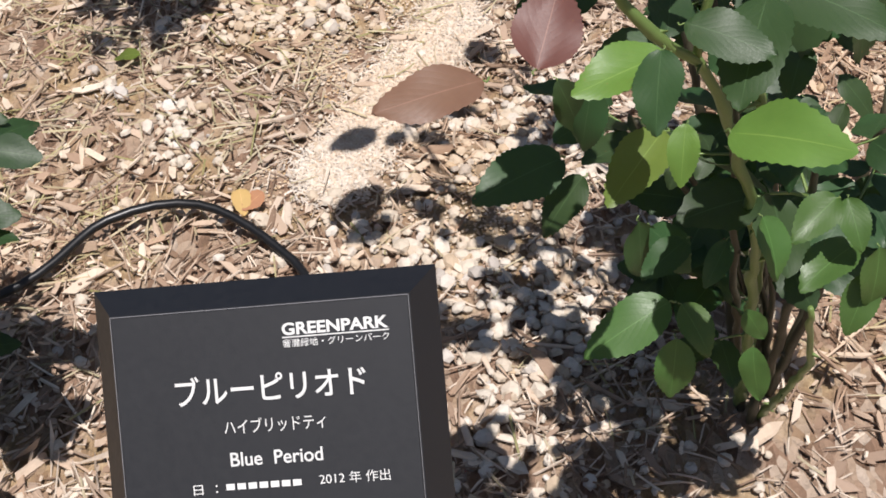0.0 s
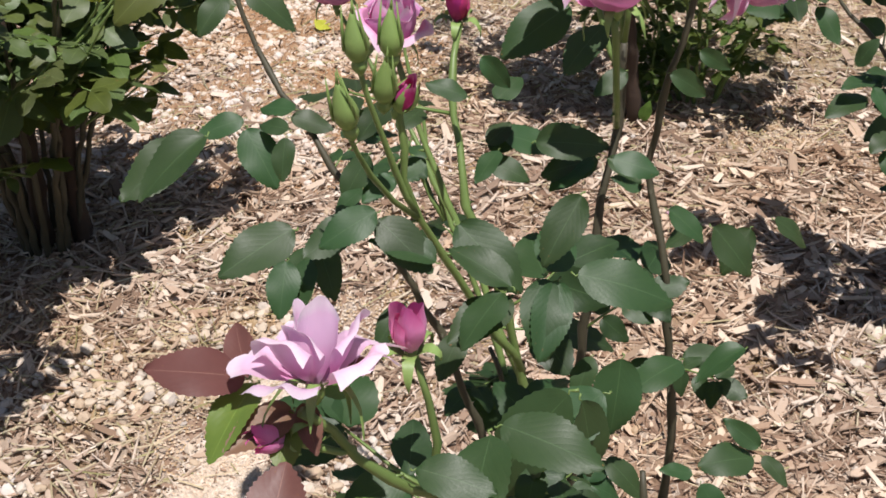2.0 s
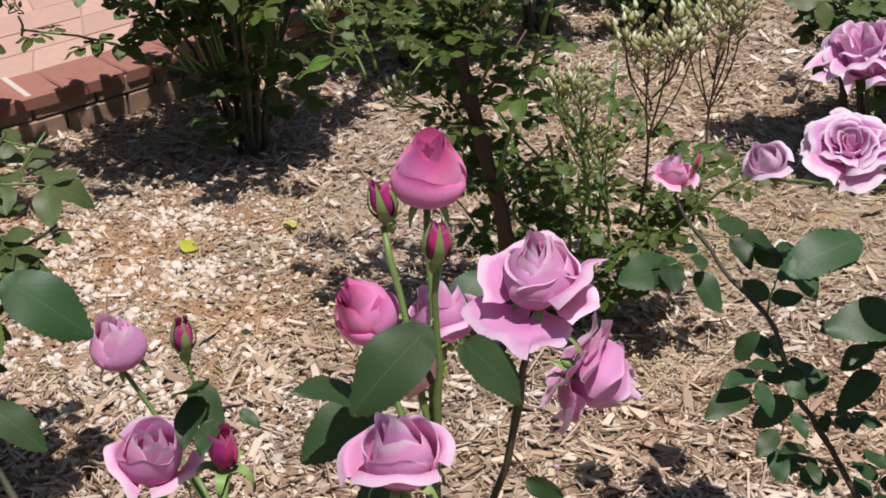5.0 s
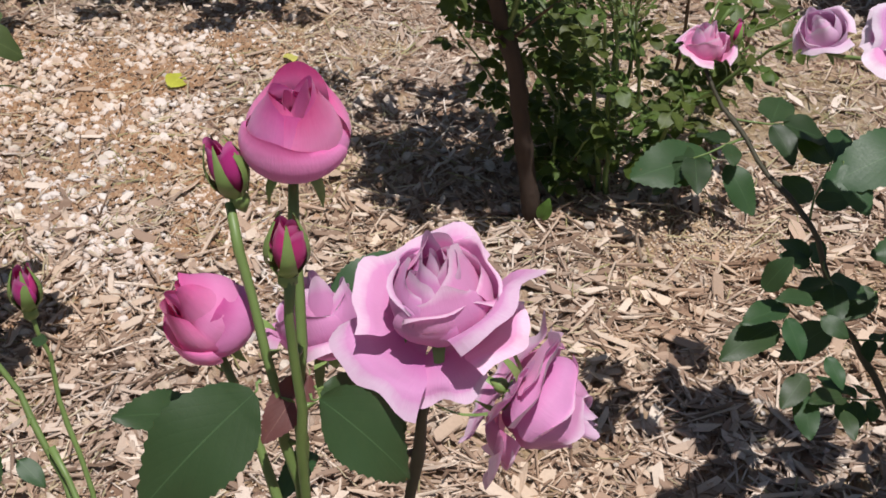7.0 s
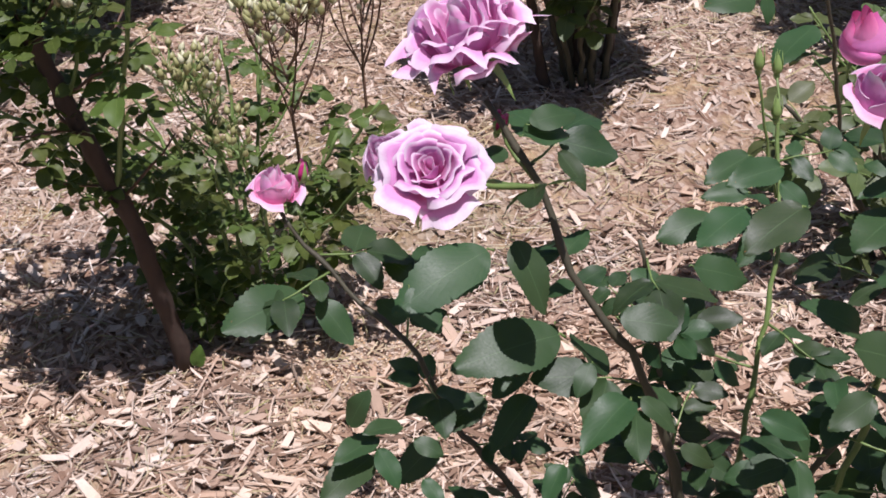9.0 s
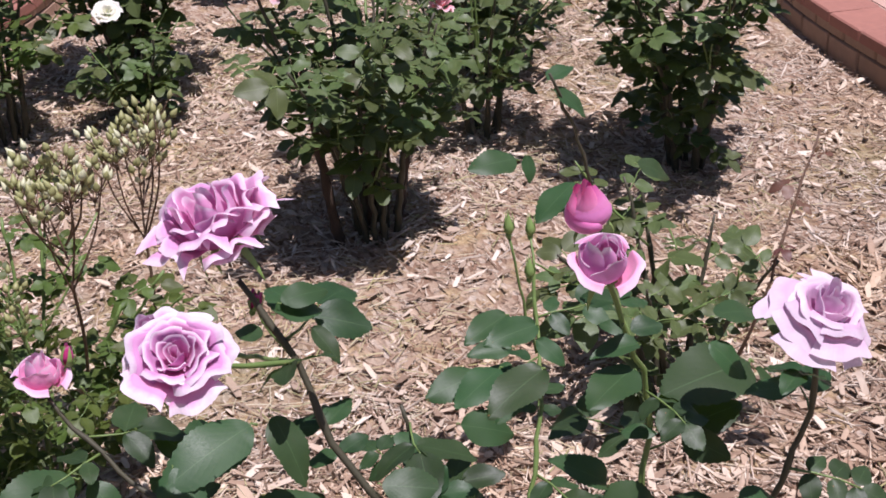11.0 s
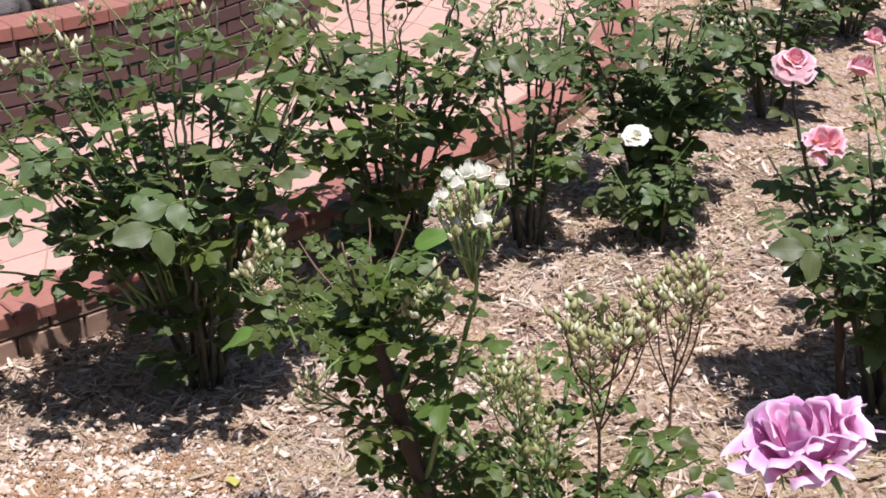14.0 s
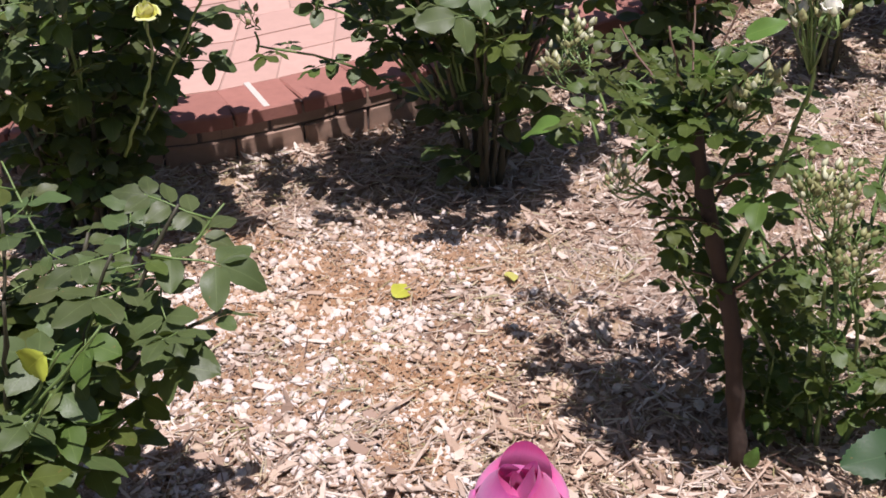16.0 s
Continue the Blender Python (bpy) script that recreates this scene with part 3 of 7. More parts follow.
def green_bud(bush, at, axis=(0, 0, 1), size=1.0):
    """A tight bud with the sepals still shut."""
    global GREENBUD
    if GREENBUD is None:
        bl = Builder()
        bl.blob(Vector((0, 0, -0.013)), Vector((0, 0, 1)), 0.0058, 0.016, 8, 5)
        bl.blob(Vector((0, 0, -0.001)), Vector((0, 0, 1)), 0.0092, 0.036, 8, 7, 0, 1.0)
        bl.tube([Vector((0, 0, 0.03)), Vector((0.002, 0, 0.042))], [0.0014, 0.0004], 4)
        for k in range(3):
            a = k * 2.1
            bl.tube([Vector((math.cos(a) * 0.009, math.sin(a) * 0.009, 0.008)), Vector((math.cos(a) * 0.008, math.sin(a) * 0.008, 0.022)), Vector((math.cos(a) * 0.006, math.sin(a) * 0.006, 0.040))], [0.0012, 0.0012, 0.0003], 4)
        GREENBUD = bl.mesh("bud", M_SEPAL)
    ax = Vector(axis).normalized()
    foot = Vector(at) - ax * (0.012 * size)
    under("bud", GREENBUD, bush, frame_of(foot - bush.location, ax.orthogonal(), ax, size))
    return foot


def cane(bush, ctrl, r0, r1, mat, wob=0.003, thorns=True, sides=7, name="cane", twigs=()):
    """A cane from its foot to its end through control places in the world."""
    pts = curve_points([Vector(p) - bush.location for p in ctrl], 0.03, wob, rng.randint(0, 9999))
    n = len(pts)
    bl = Builder()
    bl.tube(pts, [r0 + (r1 - r0) * (i / (n - 1)) ** 0.8 + (0.15 * r0 if i % 4 == 2 else 0) for i in range(n)], sides)
    if thorns:
        for i in range(2, n - 2):
            if rng.random() < 0.45:
                d = Vector((rng.uniform(-1, 1), rng.uniform(-1, 1), 0.1)).normalized()
                r = r0 + (r1 - r0) * i / n
                bl.tube([pts[i] + d * r * 0.6, pts[i] + d * (r + 0.008) + Vector((0, 0, -0.003))], [0.0028, 0.0003], 4)
    under(name, bl.mesh(name, mat), bush)
    return [p + bush.location for p in pts]


def leaves_along(bush, pts, kinds, n, size, start=0.25, out=None, lift=0.35, up=1.0):
    """Compound leaves spread round a cane."""
    r = rng
    a = r.uniform(0, 6.28)
    for k in range(n):
        s = start + (1 - start) * (k + r.random() * 0.8) / n
        i = min(len(pts) - 2, int(s * (len(pts) - 1)))
        a += 2.4 + r.uniform(-0.4, 0.4)
        d = Vector((math.cos(a), math.sin(a), r.uniform(lift - 0.45, lift + 0.35)))
        if out is not None:
            d += out * 0.5
        nrm = Vector((r.uniform(-0.4, 0.4), r.uniform(-0.6, 0.15), up))
        sz = size * r.uniform(0.7, 1.2)
        under("leaf", r.choice(kinds), bush, frame_of(pts[i] - bush.location, d, nrm, sz))


# ---- ground ----
def relief(x, y):
    return 0.012 * math.sin(1.9 * x + 0.7 * y) + 0.010 * math.sin(2.3 * y - 1.1 * x + 1.0)


def spaced(fine_lo, fine_hi, step, far):
    a = list(np.arange(fine_lo, fine_hi + 1e-6, step))
    d, lo, hi = step, [], []
    x = fine_lo
    while x > -far:
        d *= 1.5
        x -= d
        lo.append(x)
    x, d = fine_hi, step
    while x < far:
        d *= 1.5
        x += d
        hi.append(x)
    return lo[::-1] + a + hi


gx, gy = spaced(-2.0, 6.0, 0.08, 600), spaced(-1.0, 9.0, 0.08, 600)
gv = [(x, y, relief(x, y) * max(0.0, 1 - max(0.0, math.hypot(x - 2, y - 4) - 5) / 4) - 0.004) for y in gy for x in gx]
w_ = len(gx)
gf = [(j * w_ + i, j * w_ + i + 1, (j + 1) * w_ + i + 1, (j + 1) * w_ + i) for j in range(len(gy) - 1) for i in range(w_ - 1)]
ground = tagged(new("ground", mesh_of("ground", gv, gf, M_GROUND)), "rose bed covered in shredded bark mulch and pale gravel", "ground", kind="structure")

# ---- kerb and pavement ----
KERB_L = [(-4.0, 4.20, 0), (-2.0, 4.32, 0), (-0.80, 4.43, 0), (-0.385, 4.53, 0), (-0.10, 4.70, 0), (0.30, 4.98, 0), (0.92, 5.46, 0), (1.63, 6.12, 0), (2.08, 6.70, 0), (2.6, 7.8, 0), (3.0, 9.6, 0), (3.3, 13.0, 0)]
KERB_R = [(4.1, 2.2, 0), (4.35, 3.6, 0), (4.62, 4.75, 0), (5.05, 5.7, 0), (5.6, 7.2, 0), (6.2, 9.6, 0), (6.6, 13.0, 0)]
KERB_H, KERB_W = 0.155, 0.21


def offset(pts, d):
    out = []
    for i, p in enumerate(pts):
        t = (pts[min(i + 1, len(pts) - 1)] - pts[max(i - 1, 0)]).normalized()
        out.append(p + Vector((-t.y, t.x, 0)) * d)
    return out


def box_along(a, b, z0, z1, depth, gap, soft=0.006):
    """A brick between two places of a line, depth to the left of the way."""
    t = (b - a).normalized()
    a, b = a + t * gap / 2, b - t * gap / 2
    n = Vector((-t.y, t.x, 0)) * depth
    bm = bmesh.new()
    lo = [bm.verts.new(p + Vector((0, 0, z0))) for p in (a, b, b + n, a + n)]
    hi = [bm.verts.new(p + Vector((0, 0, z1))) for p in (a, b, b + n, a + n)]
    bm.faces.new(lo[::-1])
    bm.faces.new(hi)
    for k in range(4):
        bm.faces.new((lo[k], lo[(k + 1) % 4], hi[(k + 1) % 4], hi[k]))
    bmesh.ops.bevel(bm, geom=[e for e in bm.edges if any(v in hi for v in e.verts)], offset=soft, segments=1, affect="EDGES")
    return bm


def walk_line(pts, step):
    """Places along a line at even steps."""
    out, left = [pts[0].copy()], step
    for a, b in zip(pts, pts[1:]):
        d = (b - a).length
        at = 0.0
        while at + left <= d:
            at += left
            out.append(a + (b - a) * (at / d))
            left = step
        left -= d - at
    return out


def strip(name, left, right, z0, z1, mat, label, cat):
    """A solid band between two lines of equal count."""
    n = len(left)
    vs = [Vector((p.x, p.y, z)) for z in (z0, z1) for p in left + right]
    fs = []
    for i in range(n - 1):
        fs += [(2 * n + i, 2 * n + i + 1, 3 * n + i + 1, 3 * n + i), (i, 2 * n + i, 2 * n + i + 1, i + 1)[::-1], (n + i, n + i + 1, 3 * n + i + 1, 3 * n + i)[::-1]]
    return tagged(new(name, mesh_of(name, vs, fs, mat, None, False)), label, cat, kind="structure")


def kerb(name, ctrl, side):
    line = curve_points(ctrl, 0.12)
    core = strip(name, offset(line, side * 0.012), offset(line, side * (KERB_W - 0.01)), -0.05, KERB_H - 0.012, M_MORTAR, "low edging of two brick courses capped with flat red brick", "kerb")
    for row, (z0, z1, stp, mat) in enumerate(((-0.03, 0.068, 0.23, M_KERB), (0.076, KERB_H - 0.02, 0.23, M_KERB), (KERB_H - 0.045, KERB_H, 0.23, M_CAP))):
        spots = walk_line(line, stp)
        if row == 1:
            spots = [a + (b - a) * 0.5 for a, b in zip(spots, spots[1:])]
        for a, b in zip(spots, spots[1:]):
            if not (-1.6 < a.x < 5.8 and a.y < 9):
                continue
            dz = rng.uniform(-0.002, 0.002)
            back = KERB_W if row == 2 else 0.06
            aa, bb = (a, b) if side > 0 else (b, a)
            bm = box_along(aa, bb, z0 + dz, z1 + dz, back + (0.004 if row == 2 else 0), 0.009)
            ob = part("brick", bm, mat, core)
            if row == 2:
                nn = Vector((-(bb - aa).y, (bb - aa).x, 0)).normalized()
                ob.location = -nn * 0.006


kerb("kerb_1", KERB_L, 1)
kerb("kerb_2", KERB_R, -1)
pale = box_along(Vector((-0.262, 4.604, 0)), Vector((-0.244, 4.614, 0)), KERB_H - 0.03, KERB_H + 0.003, 0.215, 0.0, 0.001)
part("mortar_joint", pale, M_PALEJOINT, bpy.data.objects["kerb_1"], "pale mortar joint")

WALL = [(-3.2, 5.35, 0), (-1.9, 5.80, 0), (-1.0, 6.20, 0), (-0.43, 6.46, 0), (0.05, 6.80, 0), (0.55, 7.35, 0), (0.9, 8.2, 0), (1.0, 9.5, 0)]
wall_line = curve_points(WALL, 0.12)
PAVE_Z = 0.150


def paving(name, ctrl, side, width, label):
    """Pavers in rows that follow a kerb, with sunk joints."""
    line = curve_points(ctrl, 0.12)
    base = strip(name, offset(line, side * (KERB_W + 0.002)), offset(line, side * (KERB_W + width)), -0.03, PAVE_Z - 0.003, M_JOINT, label, "pavement")
    row, d = 0, KERB_W + 0.008
    while d < KERB_W + width - 0.1:
        inner, outer = offset(line, side * d), offset(line, side * (d + 0.196))
        stepn = 0.4 if row % 3 else 0.2
        a_l, b_l = walk_line(inner, stepn), walk_line(outer, stepn)
        for k in range(min(len(a_l), len(b_l)) - 1):
            p = [a_l[k], a_l[k + 1], b_l[k + 1], b_l[k]]
            if not (-1.9 < p[0].x < 6.5 and p[0].y < 10):
                continue
            mid = sum(p, Vector()) / 4
            p = [q + (mid - q).normalized() * 0.005 for q in p]
            z = PAVE_Z + rng.uniform(-0.0015, 0.0015)
            vs = [(q.x, q.y, PAVE_Z - 0.02) for q in p] + [(q.x, q.y, z) for q in p]
            fs = [(4, 5, 6, 7) if side > 0 else (7, 6, 5, 4)] + [((k2, (k2 + 1) % 4, 4 + (k2 + 1) % 4, 4 + k2) if side > 0 else (4 + k2, 4 + (k2 + 1) % 4, (k2 + 1) % 4, k2)) for k2 in range(4)]
            under("paver", mesh_of("paver", vs, fs, M_PAVER, None, False), base)
        d += 0.2
        row += 1
    return base


paving("pavement_1", KERB_L, 1, 2.6, "walkway of pink clay pavers beside the rose bed")
paving("pavement_2", KERB_R, -1, 1.6, "walkway of pink clay pavers beyond the far kerb")

# ---- raised brick wall behind the walkway ----
WALL_TOP = 0.575
wall = strip("wall_back", offset(wall_line, 0.02), offset(wall_line, 0.2), 0.0, WALL_TOP, M_MORTAR, "low curved wall of dark brown brick under a red cap", "wall")
for row in range(6):
    z0 = 0.155 + row * 0.070
    spots = walk_line(wall_line, 0.225)
    if row % 2:
        spots = [a + (b - a) * 0.5 for a, b in zip(spots, spots[1:])]
    for a, b in zip(spots, spots[1:]):
        if -2.2 < a.x < 0.9:
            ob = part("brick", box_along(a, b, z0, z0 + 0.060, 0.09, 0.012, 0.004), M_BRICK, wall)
            ob.location = (rng.uniform(-0.002, 0.002), rng.uniform(-0.003, 0.003), 0)
for a, b in zip((sp := walk_line(wall_line, 0.112)), sp[1:]):
    if -2.2 < a.x < 0.9:
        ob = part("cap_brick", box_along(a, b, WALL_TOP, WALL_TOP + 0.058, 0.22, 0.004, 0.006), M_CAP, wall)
        t_ = (b - a).normalized()
        ob.location = Vector((t_.y, -t_.x, 0)) * 0.006
back = [Vector(p) for p in wall_line]
strip("raised_bed", offset(back, 0.2), [p + Vector((-2.5, 3.0, 0)) for p in back], 0.0, WALL_TOP - 0.03, M_GROUND, "raised bed of dark soil behind the brick wall", "ground")


# ---- mulch ----
def scatter_mesh(name, n, area, shape, mat, label, cat, z=0.0, keep=None):
    """Many loose bits in one mesh. shape(r) gives length, width, height, sides."""
    vs, fs = [], []
    x0, x1, y0, y1 = area
    cnt = 0
    tries = 0
    while cnt < n and tries < n * 6:
        tries += 1
        x, y = rng.uniform(x0, x1), rng.uniform(y0, y1)
        if keep and rng.random() > keep(x, y):
            continue
        cnt += 1
        shape(vs, fs, x, y, relief(x, y) + z)
    return tagged(new(name, mesh_of(name, vs, fs, mat, None, False)), label, cat, kind="stuff")


def chip_shape(vs, fs, x, y, z, big=1.0):
    """A torn sliver of bark: a six-sided plate with uneven pointed ends."""
    q = rng.random()
    if q < 0.10:  # long strand
        L, W = rng.uniform(0.06, 0.095) * big, rng.uniform(0.0022, 0.0042) * big
    elif q < 0.58:  # thin shred
        L, W = rng.uniform(0.016, 0.055) * big, rng.uniform(0.0012, 0.0030) * big
    elif q < 0.84:  # crumb
        L, W = rng.uniform(0.006, 0.014) * big, rng.uniform(0.003, 0.007) * big
    else:  # broad chip
        L, W = rng.uniform(0.022, 0.055) * big, rng.uniform(0.006, 0.013) * big
        if q > 0.965:  # large flake
            L, W = rng.uniform(0.04, 0.075) * big, rng.uniform(0.012, 0.020) * big
    T = rng.uniform(0.001, 0.0032)
    m = pose(x, y, z + rng.uniform(0.0, 0.011), rng.gauss(0, 18), rng.gauss(0, 18), rng.uniform(0, 360))
    e1, e2, k1, k2 = rng.uniform(-0.8, 0.8), rng.uniform(-0.8, 0.8), rng.uniform(0.2, 0.45), rng.uniform(0.2, 0.45)
    bow = rng.uniform(-0.1, 0.14) * L
    n = len(vs)
    for up in (0, 1):
        for sx, sy in ((-0.5, e1), (-k1, -1), (k2, -rng.uniform(0.6, 1)), (0.5, e2), (k1, 1), (-k2, rng.uniform(0.6, 1))):
            vs.append(m @ Vector((sx * L, sy * W / 2, up * T + bow * 4 * sx * sx)))
    fs.append((n + 6, n + 7, n + 8, n + 9, n + 10, n + 11))
    fs.extend((n + k, n + (k + 1) % 6, n + 6 + (k + 1) % 6, n + 6 + k) for k in range(6))


def pebble_shape(vs, fs, x, y, z, big=1.0):
    r = rng.choice((0.005, 0.007, 0.009, 0.010, 0.012, 0.015)) * rng.uniform(0.8, 1.2) * big
    m = pose(x, y, z + r * 0.35, rng.uniform(-30, 30), rng.uniform(-30, 30), rng.uniform(0, 360)) @ Matrix.Diagonal((1.0, rng.uniform(0.65, 1), rng.uniform(0.5, 0.8), 1))
    n = len(vs)
    vs.append(m @ Vector((0, 0, r)))
    for ring, (h, q) in enumerate(((0.55, 0.85), (-0.25, 0.97))):
        for k in range(6):
            a = (k + 0.5 * ring) * math.pi / 3
            vs.append(m @ Vector((q * r * math.cos(a) * rng.uniform(0.85, 1.1), q * r * math.sin(a) * rng.uniform(0.85, 1.1), h * r)))
    for k in range(6):
        k2 = (k + 1) % 6
        fs.append((n, n + 1 + k, n + 1 + k2))
        fs.append((n + 1 + k, n + 7 + k, n + 1 + k2))
        fs.append((n + 1 + k2, n + 7 + k, n + 7 + k2))


def straw_shape(vs, fs, x, y, z):
    L, W = rng.uniform(0.03, 0.09), rng.uniform(0.0009, 0.002)
    m = pose(x, y, z + rng.uniform(0.003, 0.014), rng.gauss(0, 10), rng.gauss(0, 10), rng.uniform(0, 360))
    n = len(vs)
    bend = rng.uniform(-0.2, 0.2)
    for i in range(3):
        s = i / 2 - 0.5
        for sy, sz in ((-1, 0), (1, 0), (0, 1.4)):
            vs.append(m @ Vector((s * L, sy * W + bend * L * s * s, sz * W)))
    for i in range(2):
        for k in range(3):
            fs.append((n + 3 * i + k, n + 3 * i + 3 + k, n + 3 * i + 3 + (k + 1) % 3, n + 3 * i + (k + 1) % 3))


def in_bed(x, y):
    """1 inside the bed, 0 past the kerbs."""
    lx = None
    for a, b in zip(KERB_L, KERB_L[1:]):
        if a[0] <= x <= b[0]:
            if y > a[1] + (b[1] - a[1]) * (x - a[0]) / (b[0] - a[0]) - 0.01:
                return 0.0
    for a, b in zip(KERB_R, KERB_R[1:]):
        if a[1] <= y <= b[1]:
            if x > a[0] + (b[0] - a[0]) * (y - a[1]) / (b[1] - a[1]) - 0.01:
                return 0.0
    return 1.0


SANDY = ((-0.05, 1.93, 0.07, 0.12), (0.06, 2.14, 0.12, 0.06), (-0.06, 1.66, 0.10, 0.07), (0.22, 1.58, 0.08, 0.08), (1.36, 2.98, 0.22, 0.10), (0.30, 2.30, 0.2, 0.1), (0.35, 3.95, 0.35, 0.12))
PEBBLY = ((0.16, 1.46, 0.20, 0.17), (0.30, 1.36, 0.14, 0.20), (0.28, 1.72, 0.14, 0.14), (-0.14, 2.08, 0.16, 0.09), (0.06, 2.27, 0.14, 0.06), (-0.30, 1.75, 0.06, 0.10))


def ovals(spots, x, y):
    return max(math.exp(-(((x - a) / p) ** 2 + ((y - b) / q) ** 2)) for a, b, p, q in spots)


def streak(x, y):
    """A pale drift of fine fibres across the sand."""
    ax, ay, bx, by = 0.16, 2.08, -0.03, 1.66
    t = max(0.0, min(1.0, ((x - ax) * (bx - ax) + (y - ay) * (by - ay)) / ((bx - ax) ** 2 + (by - ay) ** 2)))
    d = math.hypot(x - ax - t * (bx - ax), y - ay - t * (by - ay))
    return math.exp(-((d / 0.062) ** 4))


def sandy(x, y):
    """How much bare sand shows, in a few oval patches."""
    return max(ovals(SANDY, x, y), streak(x, y))


def stony(x, y):
    """Where pale stones show through thin mulch, in front of the walkway."""
    return math.exp(-(((x - 0.02) / 0.50) ** 4 + ((y - 3.45) / 0.58) ** 4))


def chips_here(x, y):
    p = noise.noise(Vector((x * 1.3, y * 1.3, 2.0)))
    return in_bed(x, y) * (0.55 + 0.45 * (p > -0.25)) * (1 - 0.97 * min(1.0, 1.3 * sandy(x, y))) * (1 - 0.7 * ovals(PEBBLY, x, y)) * (1 - 0.35 * stony(x, y))


def grain_shape(vs, fs, x, y, z, big=1.0):
    r = rng.uniform(0.0014, 0.0036) * big
    n = len(vs)
    c = Vector((x, y, z + r * 0.3))
    for dx, dy, dz in ((1, 0, 0), (0, 1, 0), (-1, 0, 0), (0, -1, 0), (0.2, 0.1, 0.9)):
        vs.append(c + Vector((dx * r * rng.uniform(0.7, 1.2), dy * r * rng.uniform(0.7, 1.2), dz * r)))
    fs.extend((n + k, n + (k + 1) % 4, n + 4) for k in range(4))


def gravel(x, y):
    near = max(ovals(PEBBLY, x, y), 0.12 * math.exp(-(((x + 0.05) / 0.42) ** 2 + ((y - 3.45) / 0.55) ** 2)))
    return in_bed(x, y) * (0.02 + 0.98 * near) * (1 - 0.8 * sandy(x, y))


def fibre_shape(vs, fs, x, y, z):
    L, W = rng.uniform(0.006, 0.017), rng.uniform(0.0014, 0.0028)
    m = pose(x, y, z + rng.uniform(0.004, 0.009), rng.gauss(0, 16), rng.gauss(0, 16), rng.uniform(0, 360))
    n = len(vs)
    for sx in (-0.5, 0.5):
        for sy, sz in ((-0.5, 0), (0.5, 0), (0, 0.8)):
            vs.append(m @ Vector((sx * L, sy * W, sz * W)))
    fs.extend(((n, n + 3, n + 5, n + 2), (n + 1, n + 2, n + 5, n + 4), (n, n + 2, n + 1), (n + 3, n + 4, n + 5)))


def dry_grass(x, y):
    return in_bed(x, y) * (0.15 + 0.85 * max(math.exp(-(((x + 0.12) / 0.25) ** 2 + ((y - 2.35) / 0.18) ** 2)), math.exp(-(((x + 0.32) / 0.22) ** 2 + ((y - 2.02) / 0.2) ** 2))) + 0.7 * (noise.noise(Vector((x * 1.1 + 5, y * 1.1, 0.3))) > 0.05))


scatter_mesh("bark_mulch", 40000, (-0.9, 2.6, 0.75, 3.2), lambda v, f, x, y, z: chip_shape(v, f, x, y, z, 1.0 + 0.45 * min(1.0, max(0.0, (y + 0.4 * x - 2.1) * 2))), M_CHIP, "loose pale brown shredded bark lying on the bed", "bark mulch", keep=chips_here)
scatter_mesh("bark_mulch", 34000, (-1.0, 4.5, 3.2, 6.2), lambda v, f, x, y, z: chip_shape(v, f, x, y, z, 1.02 + 0.3 * min(1.0, max(0.0, y - 3.9))), M_CHIP_PALE, "loose pale brown shredded bark lying on the bed", "bark mulch", keep=chips_here)
scatter_mesh("bark_mulch", 9000, (2.6, 4.4, 1.1, 3.2), lambda v, f, x, y, z: chip_shape(v, f, x, y, z, 1.4), M_CHIP, "loose pale brown shredded bark lying on the bed", "bark mulch", keep=chips_here)
scatter_mesh("bark_mulch", 3500, (1.8, 6.5, 6.0, 10.0), lambda v, f, x, y, z: chip_shape(v, f, x, y, z, 1.8), M_CHIP, "loose pale brown shredded bark lying on the bed", "bark mulch", keep=chips_here)
scatter_mesh("gravel", 7500, (-0.9, 1.6, 0.8, 4.3), pebble_shape, M_PEBBLE, "scattered cream and grey rounded pebbles in the mulch", "gravel", keep=gravel)
scatter_mesh("gravel", 4200, (-0.75, 0.85, 2.75, 4.2), lambda v, f, x, y, z: pebble_shape(v, f, x, y, z, rng.uniform(0.5, 1.1)), M_PEBBLE_PALE, "scattered cream and white rounded pebbles in the mulch", "gravel", keep=lambda x, y: in_bed(x, y) * stony(x, y) * (0.22 + (noise.noise(Vector((x * 6, y * 6, 1.0))) > 0)))
scatter_mesh("coarse_sand", 30000, (-0.4, 1.7, 1.3, 4.2), grain_shape, M_SAND, "coarse orange sand showing in bare patches", "sand", keep=sandy)
scatter_mesh("ochre_soil", 15000, (-0.7, 0.9, 2.75, 4.15), lambda v, f, x, y, z: grain_shape(v, f, x, y, z + 0.004, 1.9), M_OCHRE, "crumbs of ochre soil between the stones", "soil", keep=lambda x, y: in_bed(x, y) * stony(x, y) * (0.1 + (noise.noise(Vector((x * 3.5 + 9, y * 3.5, 4.0))) > 0.0)))
scatter_mesh("dry_straw", 9000, (-0.9, 4.2, 0.8, 6.2), straw_shape, M_STRAW, "thin dry grass stalks strewn over the mulch", "straw", keep=dry_grass)
scatter_mesh("fine_fibre", 13000, (-0.2, 0.35, 1.5, 2.2), fibre_shape, M_FIBRE, "pale drift of fine bark fibres on the sand", "fibre", keep=streak)
